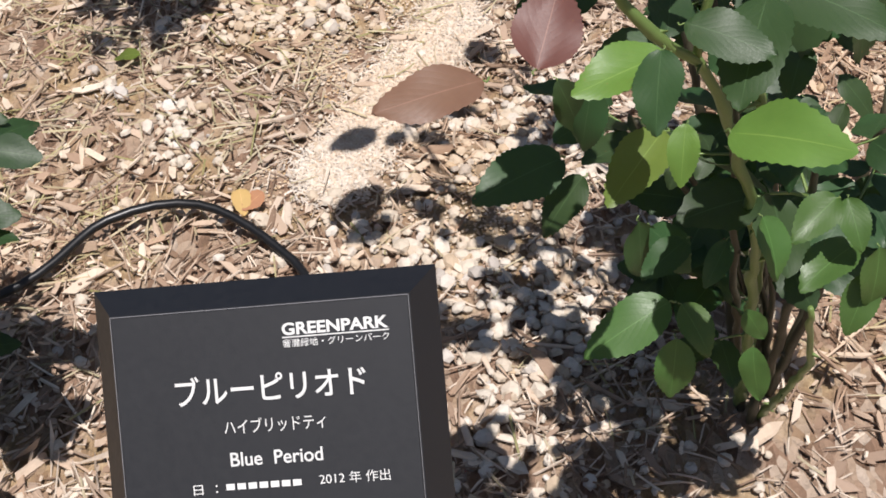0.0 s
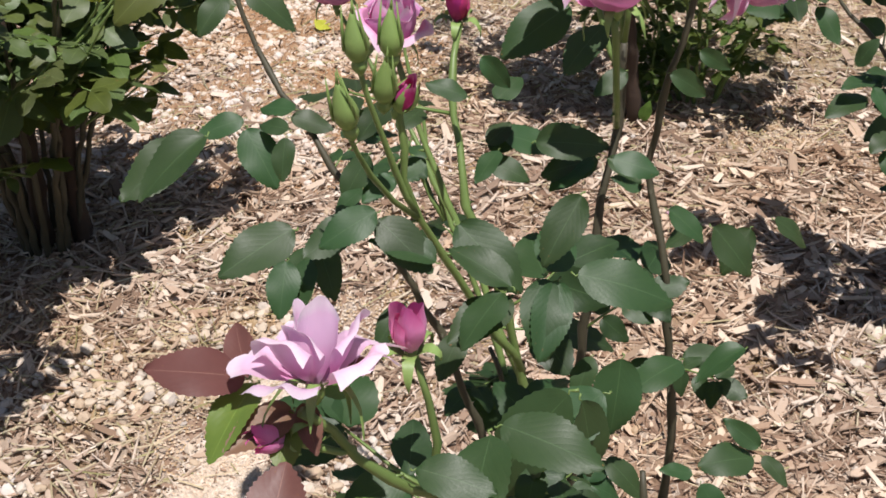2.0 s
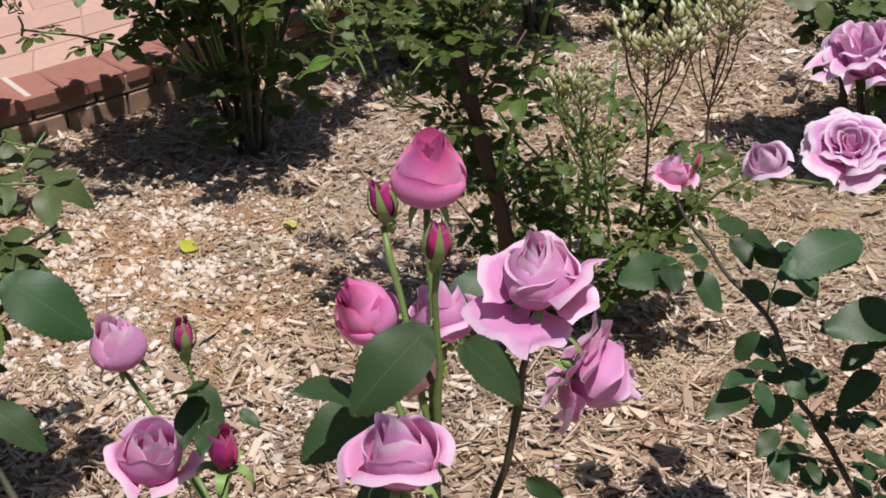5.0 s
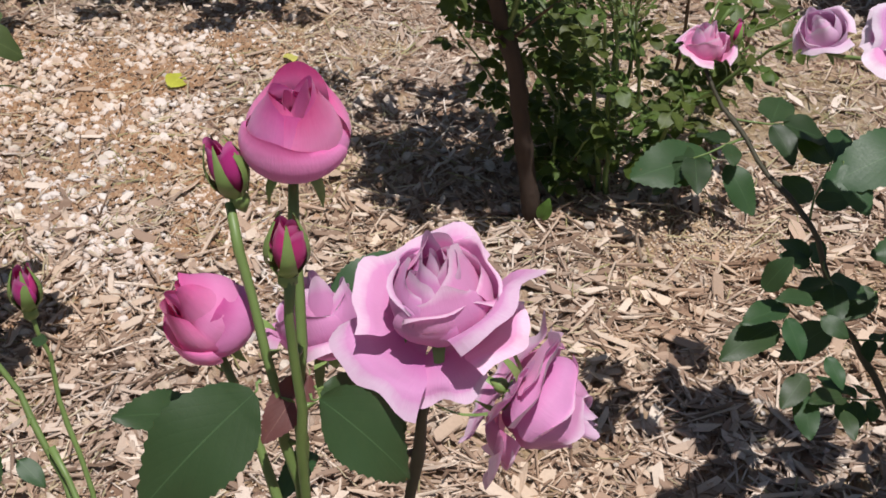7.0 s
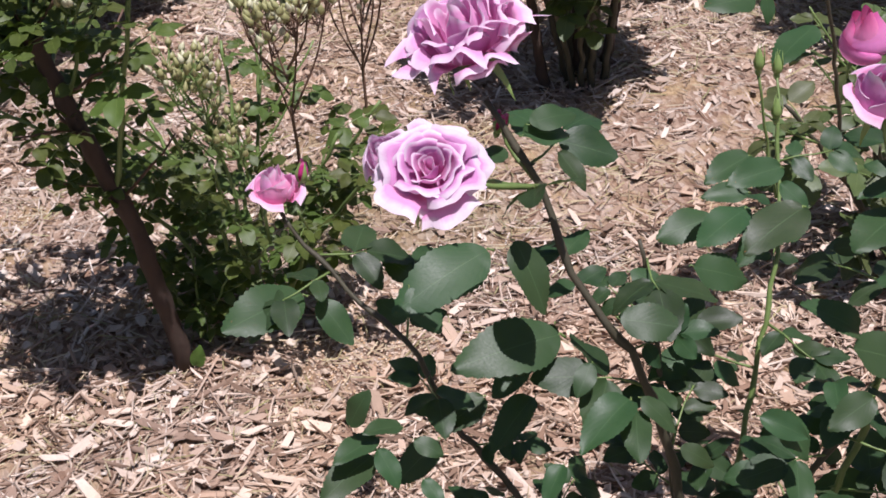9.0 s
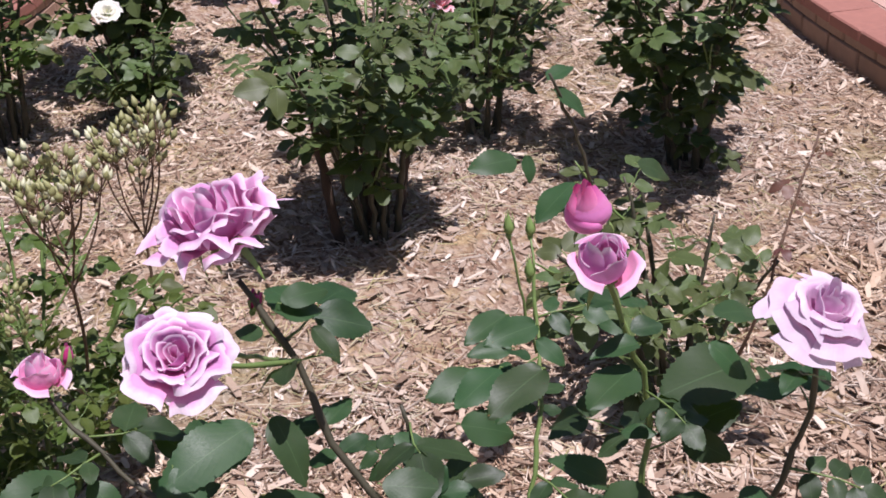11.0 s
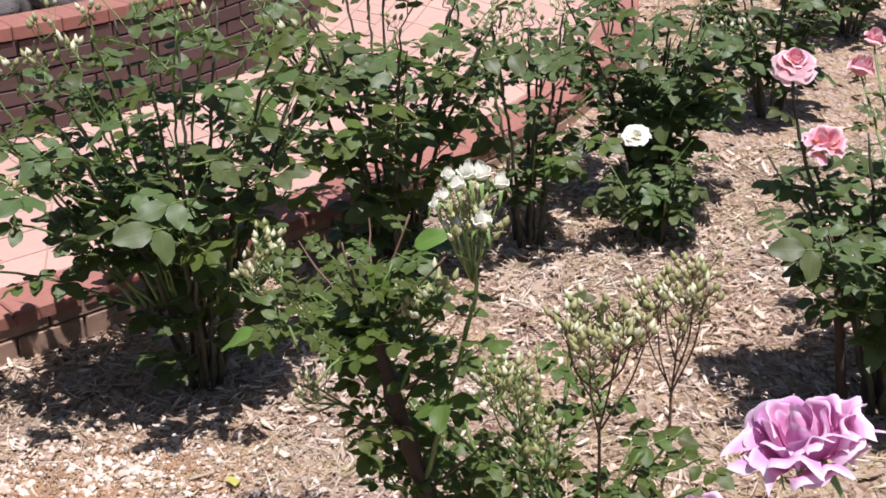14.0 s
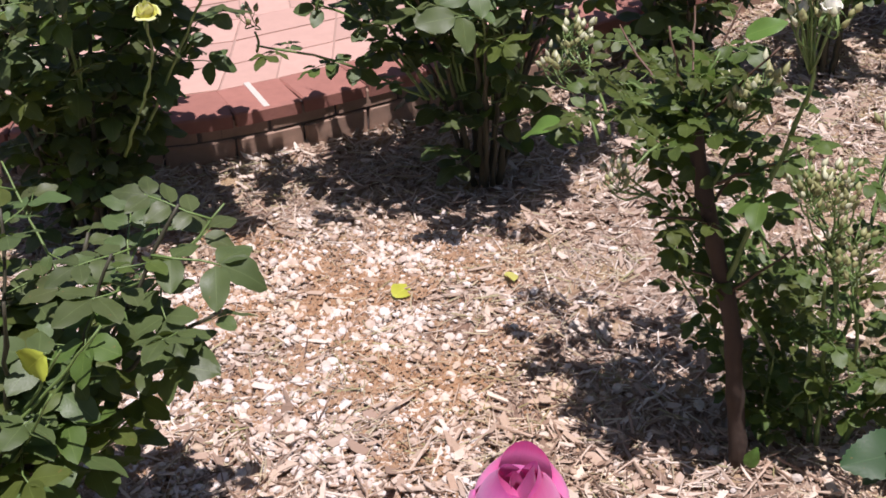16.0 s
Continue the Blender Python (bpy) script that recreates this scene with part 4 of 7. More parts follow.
for k in range(300):
    for nm, fn, mat in (("wood_chip", lambda v, f, x, y, z: chip_shape(v, f, x, y, z, 1.5), M_CHIP), ("pebble", pebble_shape, M_PEBBLE)):
        vs_, fs_ = [], []
        while True:
            x_, y_ = rng.uniform(-0.6, 1.6), rng.uniform(1.0, 3.4)
            if nm == "wood_chip" or rng.random() < gravel(x_, y_) + 0.1:
                break
        fn(vs_, fs_, x_, y_, relief(x_, y_) + 0.004)
        under(nm, mesh_of(nm, vs_, fs_, mat, None, False), ground)

# ---- name plate ----
sign = thing("plant_label", "black plastic plant name plate with white lettering, on a stake", "sign", (0.09, 0.50, 0.0))
s_r = Vector((0.990, 0.02, 0.10)).normalized()
s_u = Vector((-0.10, 0.70, 0.71))
s_u = (s_u - s_r * s_u.dot(s_r)).normalized()
s_n = s_r.cross(s_u)
s_tr = Vector((0.171, 0.513, 1.004))
SW, SH = 0.176, 0.136
s_mid = s_tr - s_r * SW / 2 - s_u * SH / 2
S = Matrix((( s_r.x, s_u.x, s_n.x, s_mid.x), (s_r.y, s_u.y, s_n.y, s_mid.y), (s_r.z, s_u.z, s_n.z, s_mid.z), (0, 0, 0, 1)))
S = Matrix.Translation(-sign.location) @ S


def plate(w, h, z0, z1, inset):
    bm = bmesh.new()
    lo = [bm.verts.new((sx * w / 2, sy * h / 2, z0)) for sx, sy in ((-1, -1), (1, -1), (1, 1), (-1, 1))]
    hi = [bm.verts.new((sx * (w / 2 - inset), sy * (h / 2 - inset), z1)) for sx, sy in ((-1, -1), (1, -1), (1, 1), (-1, 1))]
    bm.faces.new(lo[::-1])
    bm.faces.new(hi)
    for k in range(4):
        bm.faces.new((lo[k], lo[(k + 1) % 4], hi[(k + 1) % 4], hi[k]))
    return bm


part("frame", plate(SW, SH, -0.016, 0.0, 0.0125), M_SIGN, sign).matrix_basis = S
part("panel", plate(SW - 0.0262, SH - 0.0262, -0.002, 0.0016, 0.0006), M_SIGN_IN, sign).matrix_basis = S
# grey hairlines paint the highlight on the frame's inner top and side edges
for w, h, x, y in ((SW - 0.026, 0.0004, 0, SH / 2 - 0.0131), (0.0003, SH - 0.026, SW / 2 - 0.0131, 0), (0.0003, SH - 0.026, -SW / 2 + 0.0131, 0)):
    ob = part("edge_line", plate(w, h, 0.0008, 0.0020, 0.0), M_EDGE_GLINT, sign)
    ob.matrix_basis = S @ pose(x, y, 0)


def lettering(text, x, y, width, height, bold=0.0, name="lettering"):
    cu = bpy.data.curves.new(name, "FONT")
    cu.body, cu.size, cu.offset = text, 1.0, bold
    tmp = new(name, cu)
    me = bpy.data.meshes.new_from_object(tmp.evaluated_get(bpy.context.evaluated_depsgraph_get()))
    bpy.data.objects.remove(tmp)
    xs, ys = [v.co.x for v in me.vertices], [v.co.y for v in me.vertices]
    sx, sy = width / (max(xs) - min(xs)), height / (max(ys) - min(ys))
    for v in me.vertices:
        v.co = ((v.co.x - min(xs)) * sx, (v.co.y - min(ys)) * sy, 0)
    me.materials.clear()
    me.materials.append(M_INK)
    under(name, me, sign, S @ pose(x, y, 0.0021))


def ink_bar(x, y, w, h):
    ob = part("printed_bar", plate(w, h, 0.0016, 0.0021, 0.0), M_INK, sign)
    ob.matrix_basis = S @ pose(x + w / 2, y + h / 2, 0)


lettering("GREENPARK", 0.0110, 0.0395, 0.053, 0.0062, 0.03)
ink_bar(0.0110, 0.0382, 0.053, 0.0006)
lettering("響灘緑地・グリーンパーク", 0.0110, 0.0335, 0.053, 0.0040)
lettering("ブルーピリオド", -0.0450, 0.0080, 0.0958, 0.0145, 0.012)
lettering("ハイブリッドティ", -0.0220, -0.0075, 0.0508, 0.0075)
lettering("Blue  Period", -0.0203, -0.0235, 0.0464, 0.0070, 0.012)
lettering("日", -0.0402, -0.0365, 0.0048, 0.0050)
lettering(":", -0.0290, -0.0360, 0.0010, 0.0040)
for k in range(7):
    ink_bar(-0.0236 + k * 0.0056, -0.0350, 0.0042, 0.0030)
lettering("2012 年 作出", 0.0233, -0.0355, 0.0353, 0.0058)

post = bmesh.new()
bmesh.ops.create_cube(post, size=1.0)
top = s_mid - s_n * 0.012 - sign.location
for v in post.verts:
    v.co = Vector((v.co.x * 0.03, v.co.y * 0.012, 0 if v.co.z < 0 else top.z)) + Vector((top.x, top.y + 0.01, 0))
bmesh.ops.bevel(post, geom=post.edges[:], offset=0.002, segments=1, affect="EDGES")
part("stake", post, M_SIGN, sign)

# ---- drip hose ----
hose_pts = curve_points([(-1.6, 1.05, 0.012), (-0.95, 1.22, 0.012), (-0.52, 1.38, 0.014), (-0.37, 1.53, 0.03), (-0.23, 1.56, 0.035), (-0.10, 1.48, 0.02), (-0.04, 1.38, 0.012), (-0.02, 1.1, 0.010), (-0.1, 0.6, 0.010)], 0.03)
bl = Builder()
bl.tube(hose_pts, [0.0075] * len(hose_pts), 10)
tagged(new("drip_hose", bl.mesh("drip_hose", M_HOSE)), "black rubber drip hose curving over the mulch", "hose")

# ---- rose with lilac and pink flowers beside the name plate ----
bush1 = thing("rose_bush", "tall rose bush with lilac and pink blooms and dark glossy leaves", "rose bush", (0.60, 1.25, 0))
c = {}
c["budstem"] = cane(bush1, [(0.57, 1.22, 0), (0.52, 1.18, 0.45), (0.45, 1.18, 0.80), (0.412, 1.20, 0.92), (0.405, 1.27, 1.02), (0.416, 1.32, 1.065)], 0.008, 0.0035, M_STEM)
c["buds"] = cane(bush1, [(0.47, 1.18, 0.72), (0.36, 1.13, 0.95), (0.345, 1.13, 1.03), (0.337, 1.14, 1.11)], 0.005, 0.003, M_STEM)
cane(bush1, [(0.36, 1.13, 0.95), (0.325, 1.11, 1.05), (0.305, 1.10, 1.135)], 0.0035, 0.0025, M_STEM, thorns=False)
cane(bush1, [(0.355, 1.12, 0.96), (0.315, 1.08, 1.03), (0.292, 1.05, 1.095)], 0.003, 0.0022, M_STEM, thorns=False)
c["rear"] = cane(bush1, [(0.60, 1.30, 0), (0.50, 1.45, 0.45), (0.42, 1.56, 0.70), (0.36, 1.66, 0.82)], 0.007, 0.003, M_STEM)
cane(bush1, [(0.47, 1.20, 0.70), (0.38, 1.32, 0.92), (0.352, 1.38, 1.01)], 0.0045, 0.003, M_STEM)
cane(bush1, [(0.42, 1.56, 0.68), (0.33, 1.70, 0.85), (0.29, 1.73, 0.92)], 0.004, 0.0028, M_STEM)
cane(bush1, [(0.42, 1.56, 0.68), (0.38, 1.66, 0.88), (0.366, 1.68, 0.97)], 0.003, 0.002, M_STEM, thorns=False)
c["left"] = cane(bush1, [(0.57, 1.27, 0), (0.42, 1.30, 0.60), (0.278, 1.35, 0.887), (0.213, 1.45, 0.96), (0.168, 1.50, 1.069), (0.175, 1.50, 1.09)], 0.0075, 0.0026, M_CANE_DARK)
c["mid"] = cane(bush1, [(0.59, 1.25, 0), (0.55, 1.27, 0.45), (0.569, 1.30, 0.80), (0.596, 1.35, 0.927), (0.60, 1.36, 1.02)], 0.008, 0.0042, M_CANE_DARK)
cane(bush1, [(0.60, 1.36, 1.01), (0.605, 1.40, 1.14), (0.609, 1.45, 1.24)], 0.0042, 0.0032, M_STEM)
c["mid2"] = cane(bush1, [(0.62, 1.25, 0), (0.67, 1.27, 0.45), (0.654, 1.30, 0.74), (0.637, 1.35, 0.872), (0.66, 1.35, 1.02), (0.686, 1.36, 1.15)], 0.008, 0.0032, M_CANE_DARK)
cane(bush1, [(0.60, 1.36, 1.02), (0.585, 1.40, 1.14), (0.569, 1.445, 1.225)], 0.0035, 0.003, M_STEM)
cane(bush1, [(0.60, 1.36, 1.02), (0.603, 1.36, 1.13), (0.605, 1.364, 1.225)], 0.0035, 0.003, M_STEM)
cane(bush1, [(0.60, 1.36, 0.98), (0.57, 1.40, 1.06), (0.551, 1.43, 1.12)], 0.0035, 0.003, M_STEM)
cane(bush1, [(0.596, 1.35, 0.92), (0.57, 1.25, 1.02), (0.556, 1.22, 1.11)], 0.004, 0.0035, M_STEM)
c["cut"] = cane(bush1, [(0.60, 1.22, 0), (0.585, 1.08, 0.40), (0.579, 1.005, 0.592), (0.572, 1.03, 0.70)], 0.008, 0.003, M_CANE_DARK)
stub = Builder()
stub.tube([Vector((-0.021, -0.245, 0.588)), Vector((-0.022, -0.256, 0.598))], [0.0065, 0.0062], 9)
under("cut_stub", stub.mesh("cut_stub", M_CUTWOOD), bush1, None, "pale cut end of a pruned cane")
c["front"] = cane(bush1, [(0.56, 1.20, 0), (0.46, 0.95, 0.55), (0.37, 0.82, 0.86), (0.311, 0.78, 0.944), (0.27, 0.77, 1.00), (0.25, 0.76, 1.03)], 0.008, 0.0035, M_STEM)
cane(bush1, [(0.345, 0.80, 0.91), (0.345, 0.80, 0.96), (0.332, 0.80, 1.04)], 0.0035, 0.0028, M_STEM, thorns=False)
c["fill"] = cane(bush1, [(0.57, 1.17, 0), (0.53, 1.02, 0.40), (0.49, 0.93, 0.72)], 0.007, 0.003, M_CANE_DARK)
c["fill3"] = cane(bush1, [(0.56, 1.19, 0), (0.47, 1.06, 0.45), (0.42, 0.98, 0.74)], 0.006, 0.003, M_CANE_DARK)
c["low"] = cane(bush1, [(0.58, 1.18, 0), (0.55, 0.98, 0.35), (0.50, 0.88, 0.56)], 0.006, 0.003, M_STEM)

LILAC = "lilac-pink rose in full bloom with pale rims"
flower(bush1, (0.262, 0.775, 1.058), (0.05, 0.40, 0.9), "loose", M_PALE, 1.08, "pale lilac rose seen from its side")
flower(bush1, (0.226, 0.755, 1.012), (-0.55, -0.35, 0.35), "opening", M_PINK, 0.75, "small pink rosebud under the open rose")
cane(bush1, [(0.285, 0.775, 0.98), (0.26, 0.765, 0.992), (0.232, 0.757, 1.006)], 0.003, 0.0025, M_STEM, thorns=False)
flower(bush1, (0.328, 0.80, 1.066), (-0.05, -0.1, 1), "opening", M_PINK, 1.0, "tight pink rosebud")
flower(bush1, (0.29, 1.73, 0.955), (-0.1, -0.2, 1), "goblet", M_LAV, 1.05, "half-open mauve rose")
flower(bush1, (0.350, 1.385, 1.045), (0.1, -0.3, 1), "half", M_LAV, 1.0, "half-open mauve rose")
flower(bush1, (0.416, 1.325, 1.09), (0.05, -0.1, 1), "opening", M_BUDRED, 1.05, "crimson rosebud with spread sepals")
flower(bush1, (0.366, 1.68, 0.99), (0.0, 0, 1), "bud", M_BUDRED, 1.15, "crimson rosebud")
for at, ax in (((0.305, 1.10, 1.152), (-0.1, 0, 1)), ((0.337, 1.14, 1.137), (0, 0, 1)), ((0.329, 1.12, 1.10), (0.05, -0.2, 1)), ((0.292, 1.05, 1.113), (-0.2, -0.1, 1))):
    green_bud(bush1, at, ax, 1.3)
flower(bush1, (0.349, 1.13, 1.085), (0.35, -0.3, 0.9), "bud", M_BUDRED, 1.0, "small crimson rosebud")
flower(bush1, (0.612, 1.455, 1.268), (0.0, -0.22, 1), "goblet", M_PINK, 1.0, "bright pink rose half open")
flower(bush1, (0.569, 1.447, 1.250), (-0.25, 0, 1), "bud", M_BUDRED, 1.05, "pink rosebud in green sepals")
flower(bush1, (0.605, 1.364, 1.250), (0.05, -0.1, 1), "bud", M_BUDRED, 1.05, "pink rosebud in green sepals")
flower(bush1, (0.549, 1.43, 1.150), (-0.5, -0.25, 0.8), "goblet", M_PINK, 0.9, "bright pink rose half open")
flower(bush1, (0.690, 1.36, 1.180), (-0.05, -0.10, 1), "droop", M_LAV, 0.89, LILAC, 0.4)
flower(bush1, (0.735, 1.425, 1.075), (0.5, -0.2, -0.25), "droop", M_LAV, 0.93, LILAC, 1.4)
flower(bush1, (0.62, 1.44, 1.13), (-0.2, 0.3, 1), "half", M_LAV, 0.95, LILAC)
flower(bush1, (0.553, 1.215, 1.148), (-0.15, -0.05, 1), "half", M_LAV, 1.05, "half-open lilac rose")

for p, n in (("budstem", 4), ("rear", 6), ("left", 2), ("mid", 4), ("mid2", 5), ("cut", 3), ("front", 3), ("fill", 3), ("fill3", 3)):
    leaves_along(bush1, c[p][: int(len(c[p]) * (0.72 if "mid" in p else 1.0))], L_HERO, n, 0.15, 0.85 if "fill" in p else 0.3)
# the large leaves that stand out
leaf(bush1, (0.612, 1.31, 1.185), (0.690, 1.28, 1.140), (0.1, -0.5, 0.9), L_HERO1)
leaf(bush1, (0.590, 1.28, 1.225), (0.505, 1.22, 1.185), (-0.1, -0.5, 0.9), L_HERO1)
leaf(bush1, (0.623, 1.47, 1.111), (0.667, 1.47, 1.158), (0.2, -0.8, 0.5), L_HERO1)
leaf(bush1, (0.466, 0.87, 0.945), (0.350, 0.83, 0.872), (-0.2, -0.4, 0.9), L_HERO1)
leaf(bush1, (0.501, 0.90, 0.915), (0.400, 0.86, 0.885), (-0.1, -0.5, 0.8), L_HERO1)
leaf(bush1, (0.470, 0.88, 0.930), (0.500, 0.84, 0.850), (0.2, -0.5, 0.8), L_HERO1)
leaf(bush1, (0.540, 1.02, 0.860), (0.520, 0.96, 0.790), (0.1, -0.5, 0.8), L_HERO1)
leaf(bush1, (0.200, 0.620, 1.034), (0.147, 0.580, 1.053), (0.1, -0.3, 0.9), L_RED1)
leaf(bush1, (0.225, 0.660, 1.005), (0.236, 0.690, 1.050), (0.1, -0.9, 0.5), L_RED2)
leaf(bush1, (0.313, 0.720, 0.974), (0.254, 0.680, 0.989), (0.1, -0.2, 1.0), L_LIME1)
leaf(bush1, (0.304, 0.700, 0.995), (0.284, 0.640, 0.985), (-0.4, -0.4, 0.8), L_HERO1)
leaf(bush1, (0.325, 0.780, 0.952), (0.387, 0.740, 0.972), (0.2, -0.4, 0.9), L_HERO1)
leaf(bush1, (0.354, 0.720, 0.911), (0.394, 0.660, 0.970), (0.1, -0.5, 0.8), L_LIME1)
leaf(bush1, (0.320, 0.680, 0.955), (0.312, 0.645, 0.935), (-0.1, -0.5, 0.9), L_LIME1)
leaf(bush1, (0.321, 0.740, 0.896), (0.280, 0.680, 0.909), (-0.0, -0.4, 0.9), L_LIME1)
leaf(bush1, (0.273, 0.950, 0.683), (0.197, 0.880, 0.722), (-0.3, -0.5, 0.8), L_HERO1)
leaf(bush1, (0.295, 0.950, 0.662), (0.238, 0.900, 0.643), (-0.2, -0.2, 1.0), L_HERO1)
leaf(bush1, (0.353, 0.780, 0.682), (0.286, 0.730, 0.690), (0.1, -0.5, 0.9), L_MID1)
leaf(bush1, (0.356, 0.780, 0.680), (0.384, 0.740, 0.670), (0.1, -0.5, 0.9), L_MID1)
leaf(bush1, (0.353, 0.760, 0.665), (0.352, 0.720, 0.615), (-0.0, -0.4, 0.9), L_MID1)
leaf(bush1, (0.403, 0.760, 0.696), (0.425, 0.740, 0.670), (-0.4, -0.1, 0.9), L_MID1)
leaf(bush1, (0.417, 0.760, 0.653), (0.415, 0.720, 0.621), (-0.3, -0.4, 0.9), L_MID1)
leaf(bush1, (0.393, 0.740, 0.818), (0.416, 0.700, 0.800), (0.2, -0.2, 1.0), L_MID1)
leaf(bush1, (0.466, 0.780, 0.798), (0.478, 0.740, 0.787), (-0.3, -0.1, 0.9), L_MID1)
leaf(bush1, (0.461, 0.780, 0.796), (0.429, 0.740, 0.803), (-0.1, -0.3, 1.0), L_MID1)
leaf(bush1, (0.485, 0.780, 0.746), (0.440, 0.740, 0.764), (-0.3, -0.1, 0.9), L_MID1)
leaf(bush1, (0.493, 0.760, 0.739), (0.466, 0.720, 0.716), (-0.0, -0.1, 1.0), L_MID1)
leaf(bush1, (0.491, 0.760, 0.768), (0.496, 0.720, 0.732), (0.1, -0.4, 0.9), L_MID1)
leaf(bush1, (0.433, 0.850, 0.886), (0.410, 0.800, 0.876), (-0.2, -0.5, 0.8), L_HERO1)
leaf(bush1, (0.463, 0.900, 0.864), (0.504, 0.880, 0.847), (-0.4, -0.5, 0.8), L_HERO1)
leaf(bush1, (0.473, 0.850, 0.828), (0.454, 0.820, 0.812), (-0.3, -0.3, 0.9), L_HERO1)
leaf(bush1, (0.334, 0.950, 0.674), (0.303, 0.920, 0.661), (-0.4, -0.3, 0.9), L_HERO1)
leaf(bush1, (0.395, 0.950, 0.582), (0.342, 0.900, 0.596), (-0.2, -0.4, 0.9), L_HERO1)
leaf(bush1, (0.432, 0.950, 0.582), (0.408, 0.900, 0.558), (0.1, -0.3, 0.9), L_HERO1)
leaf(bush1, (0.496, 1.070, 0.919), (0.606, 1.030, 0.928), (-0.3, -0.4, 0.9), L_HERO1)
leaf(bush1, (0.476, 1.020, 0.951), (0.450, 0.940, 0.918), (0.0, -0.6, 0.8), L_HERO1)
leaf(bush1, (0.463, 1.020, 0.953), (0.505, 1.080, 0.992), (0.2, -0.6, 0.8), L_HERO1)
leaf(bush1, (0.435, 1.010, 0.946), (0.378, 1.050, 0.994), (0.1, -0.3, 0.9), L_HERO1)
leaf(bush1, (0.427, 1.010, 0.946), (0.367, 0.960, 0.942), (-0.4, -0.3, 0.9), L_HERO1)
leaf(bush1, (0.369, 1.030, 0.965), (0.315, 1.040, 1.016), (-0.1, -0.4, 0.9), L_HERO1)
leaf(bush1, (0.319, 1.050, 1.012), (0.254, 1.020, 1.009), (-0.3, -0.6, 0.7), L_HERO1)
leaf(bush1, (0.306, 1.100, 1.007), (0.271, 1.080, 0.998), (-0.3, -0.3, 0.9), L_HERO1)
leaf(bush1, (0.231, 1.300, 0.959), (0.215, 1.250, 0.934), (-0.2, -0.4, 0.9), L_HERO1)
leaf(bush1, (0.149, 1.320, 0.955), (0.058, 1.250, 0.953), (0.4, -0.3, 0.9), L_HERO1)
leaf(bush1, (0.234, 1.340, 0.943), (0.189, 1.360, 0.956), (-0.1, -0.6, 0.8), L_HERO1)
leaf(bush1, (0.232, 1.100, 0.935), (0.215, 1.040, 0.912), (0.0, -0.3, 0.9), L_HERO1)
leaf(bush1, (0.252, 1.100, 0.937), (0.232, 1.050, 0.911), (-0.3, -0.3, 0.9), L_HERO1)
leaf(bush1, (0.262, 1.120, 0.919), (0.272, 1.080, 0.906), (0.2, -0.3, 0.9), L_HERO1)
leaf(bush1, (0.393, 0.820, 0.954), (0.469, 0.760, 0.988), (-0.4, -0.2, 0.9), L_HERO1)
leaf(bush1, (0.390, 0.820, 0.951), (0.346, 0.720, 0.949), (-0.3, -0.4, 0.8), L_HERO1)
leaf(bush1, (0.552, 1.120, 0.640), (0.610, 1.080, 0.621), (-0.1, -0.2, 1.0), L_HERO1)
leaf(bush1, (0.518, 1.100, 0.630), (0.539, 1.050, 0.609), (-0.2, -0.2, 1.0), L_HERO1)
leaf(bush1, (0.614, 1.290, 0.634), (0.666, 1.250, 0.647), (-0.1, -0.5, 0.9), L_HERO1)
leaf(bush1, (0.678, 1.290, 0.635), (0.740, 1.270, 0.655), (-0.3, -0.5, 0.8), L_HERO1)
leaf(bush1, (0.815, 1.480, 0.695), (0.756, 1.430, 0.661), (-0.4, -0.5, 0.7), L_HERO1)
leaf(bush1, (0.749, 1.480, 0.705), (0.684, 1.450, 0.709), (-0.0, -0.2, 1.0), L_HERO1)
leaf(bush1, (0.720, 1.100, 0.656), (0.679, 1.100, 0.699), (-0.4, -0.5, 0.8), L_HERO1)
leaf(bush1, (0.721, 1.100, 0.646), (0.749, 1.060, 0.645), (0.1, -0.3, 0.9), L_HERO1)
leaf(bush1, (0.715, 1.100, 0.644), (0.653, 1.060, 0.685), (-0.2, -0.5, 0.9), L_HERO1)
leaf(bush1, (0.636, 1.060, 0.661), (0.601, 1.060, 0.687), (-0.1, -0.2, 1.0), L_HERO1)
leaf(bush1, (0.643, 1.060, 0.652), (0.670, 1.020, 0.617), (-0.2, -0.4, 0.9), L_HERO1)
leaf(bush1, (0.214, 0.800, 1.027), (0.199, 0.840, 1.061), (-0.3, -0.2, 0.9), L_RED1)
leaf(bush1, (0.220, 0.800, 1.028), (0.179, 0.740, 1.035), (-0.3, -0.4, 0.9), L_LIME1)
leaf(bush1, (0.214, 0.800, 1.031), (0.159, 0.760, 1.077), (0.3, -0.5, 0.8), L_RED1)
leaf(bush1, (0.264, 0.780, 1.044), (0.308, 0.800, 1.051), (0.2, -0.2, 1.0), L_RED1)
leaf(bush1, (0.245, 0.780, 1.017), (0.200, 0.740, 1.035), (0.1, -0.3, 1.0), L_RED1)
leaf(bush1, (0.251, 0.780, 1.024), (0.253, 0.740, 1.014), (-0.3, -0.4, 0.9), L_RED1)
leaf(bush1, (0.238, 0.780, 1.018), (0.231, 0.730, 1.016), (-0.2, -0.2, 0.9), L_LIME1)
leaf(bush1, (0.263, 0.820, 0.994), (0.293, 0.840, 0.991), (-0.2, -0.4, 0.9), L_LIME1)
leaf(bush1, (0.440, 1.280, 0.945), (0.476, 1.300, 0.971), (0.3, -0.3, 0.9), L_HERO1)
leaf(bush1, (0.568, 1.300, 0.912), (0.501, 1.260, 0.925), (0.2, -0.5, 0.8), L_HERO1)
leaf(bush1, (0.574, 1.300, 0.912), (0.612, 1.260, 0.910), (-0.2, -0.4, 0.9), L_HERO1)
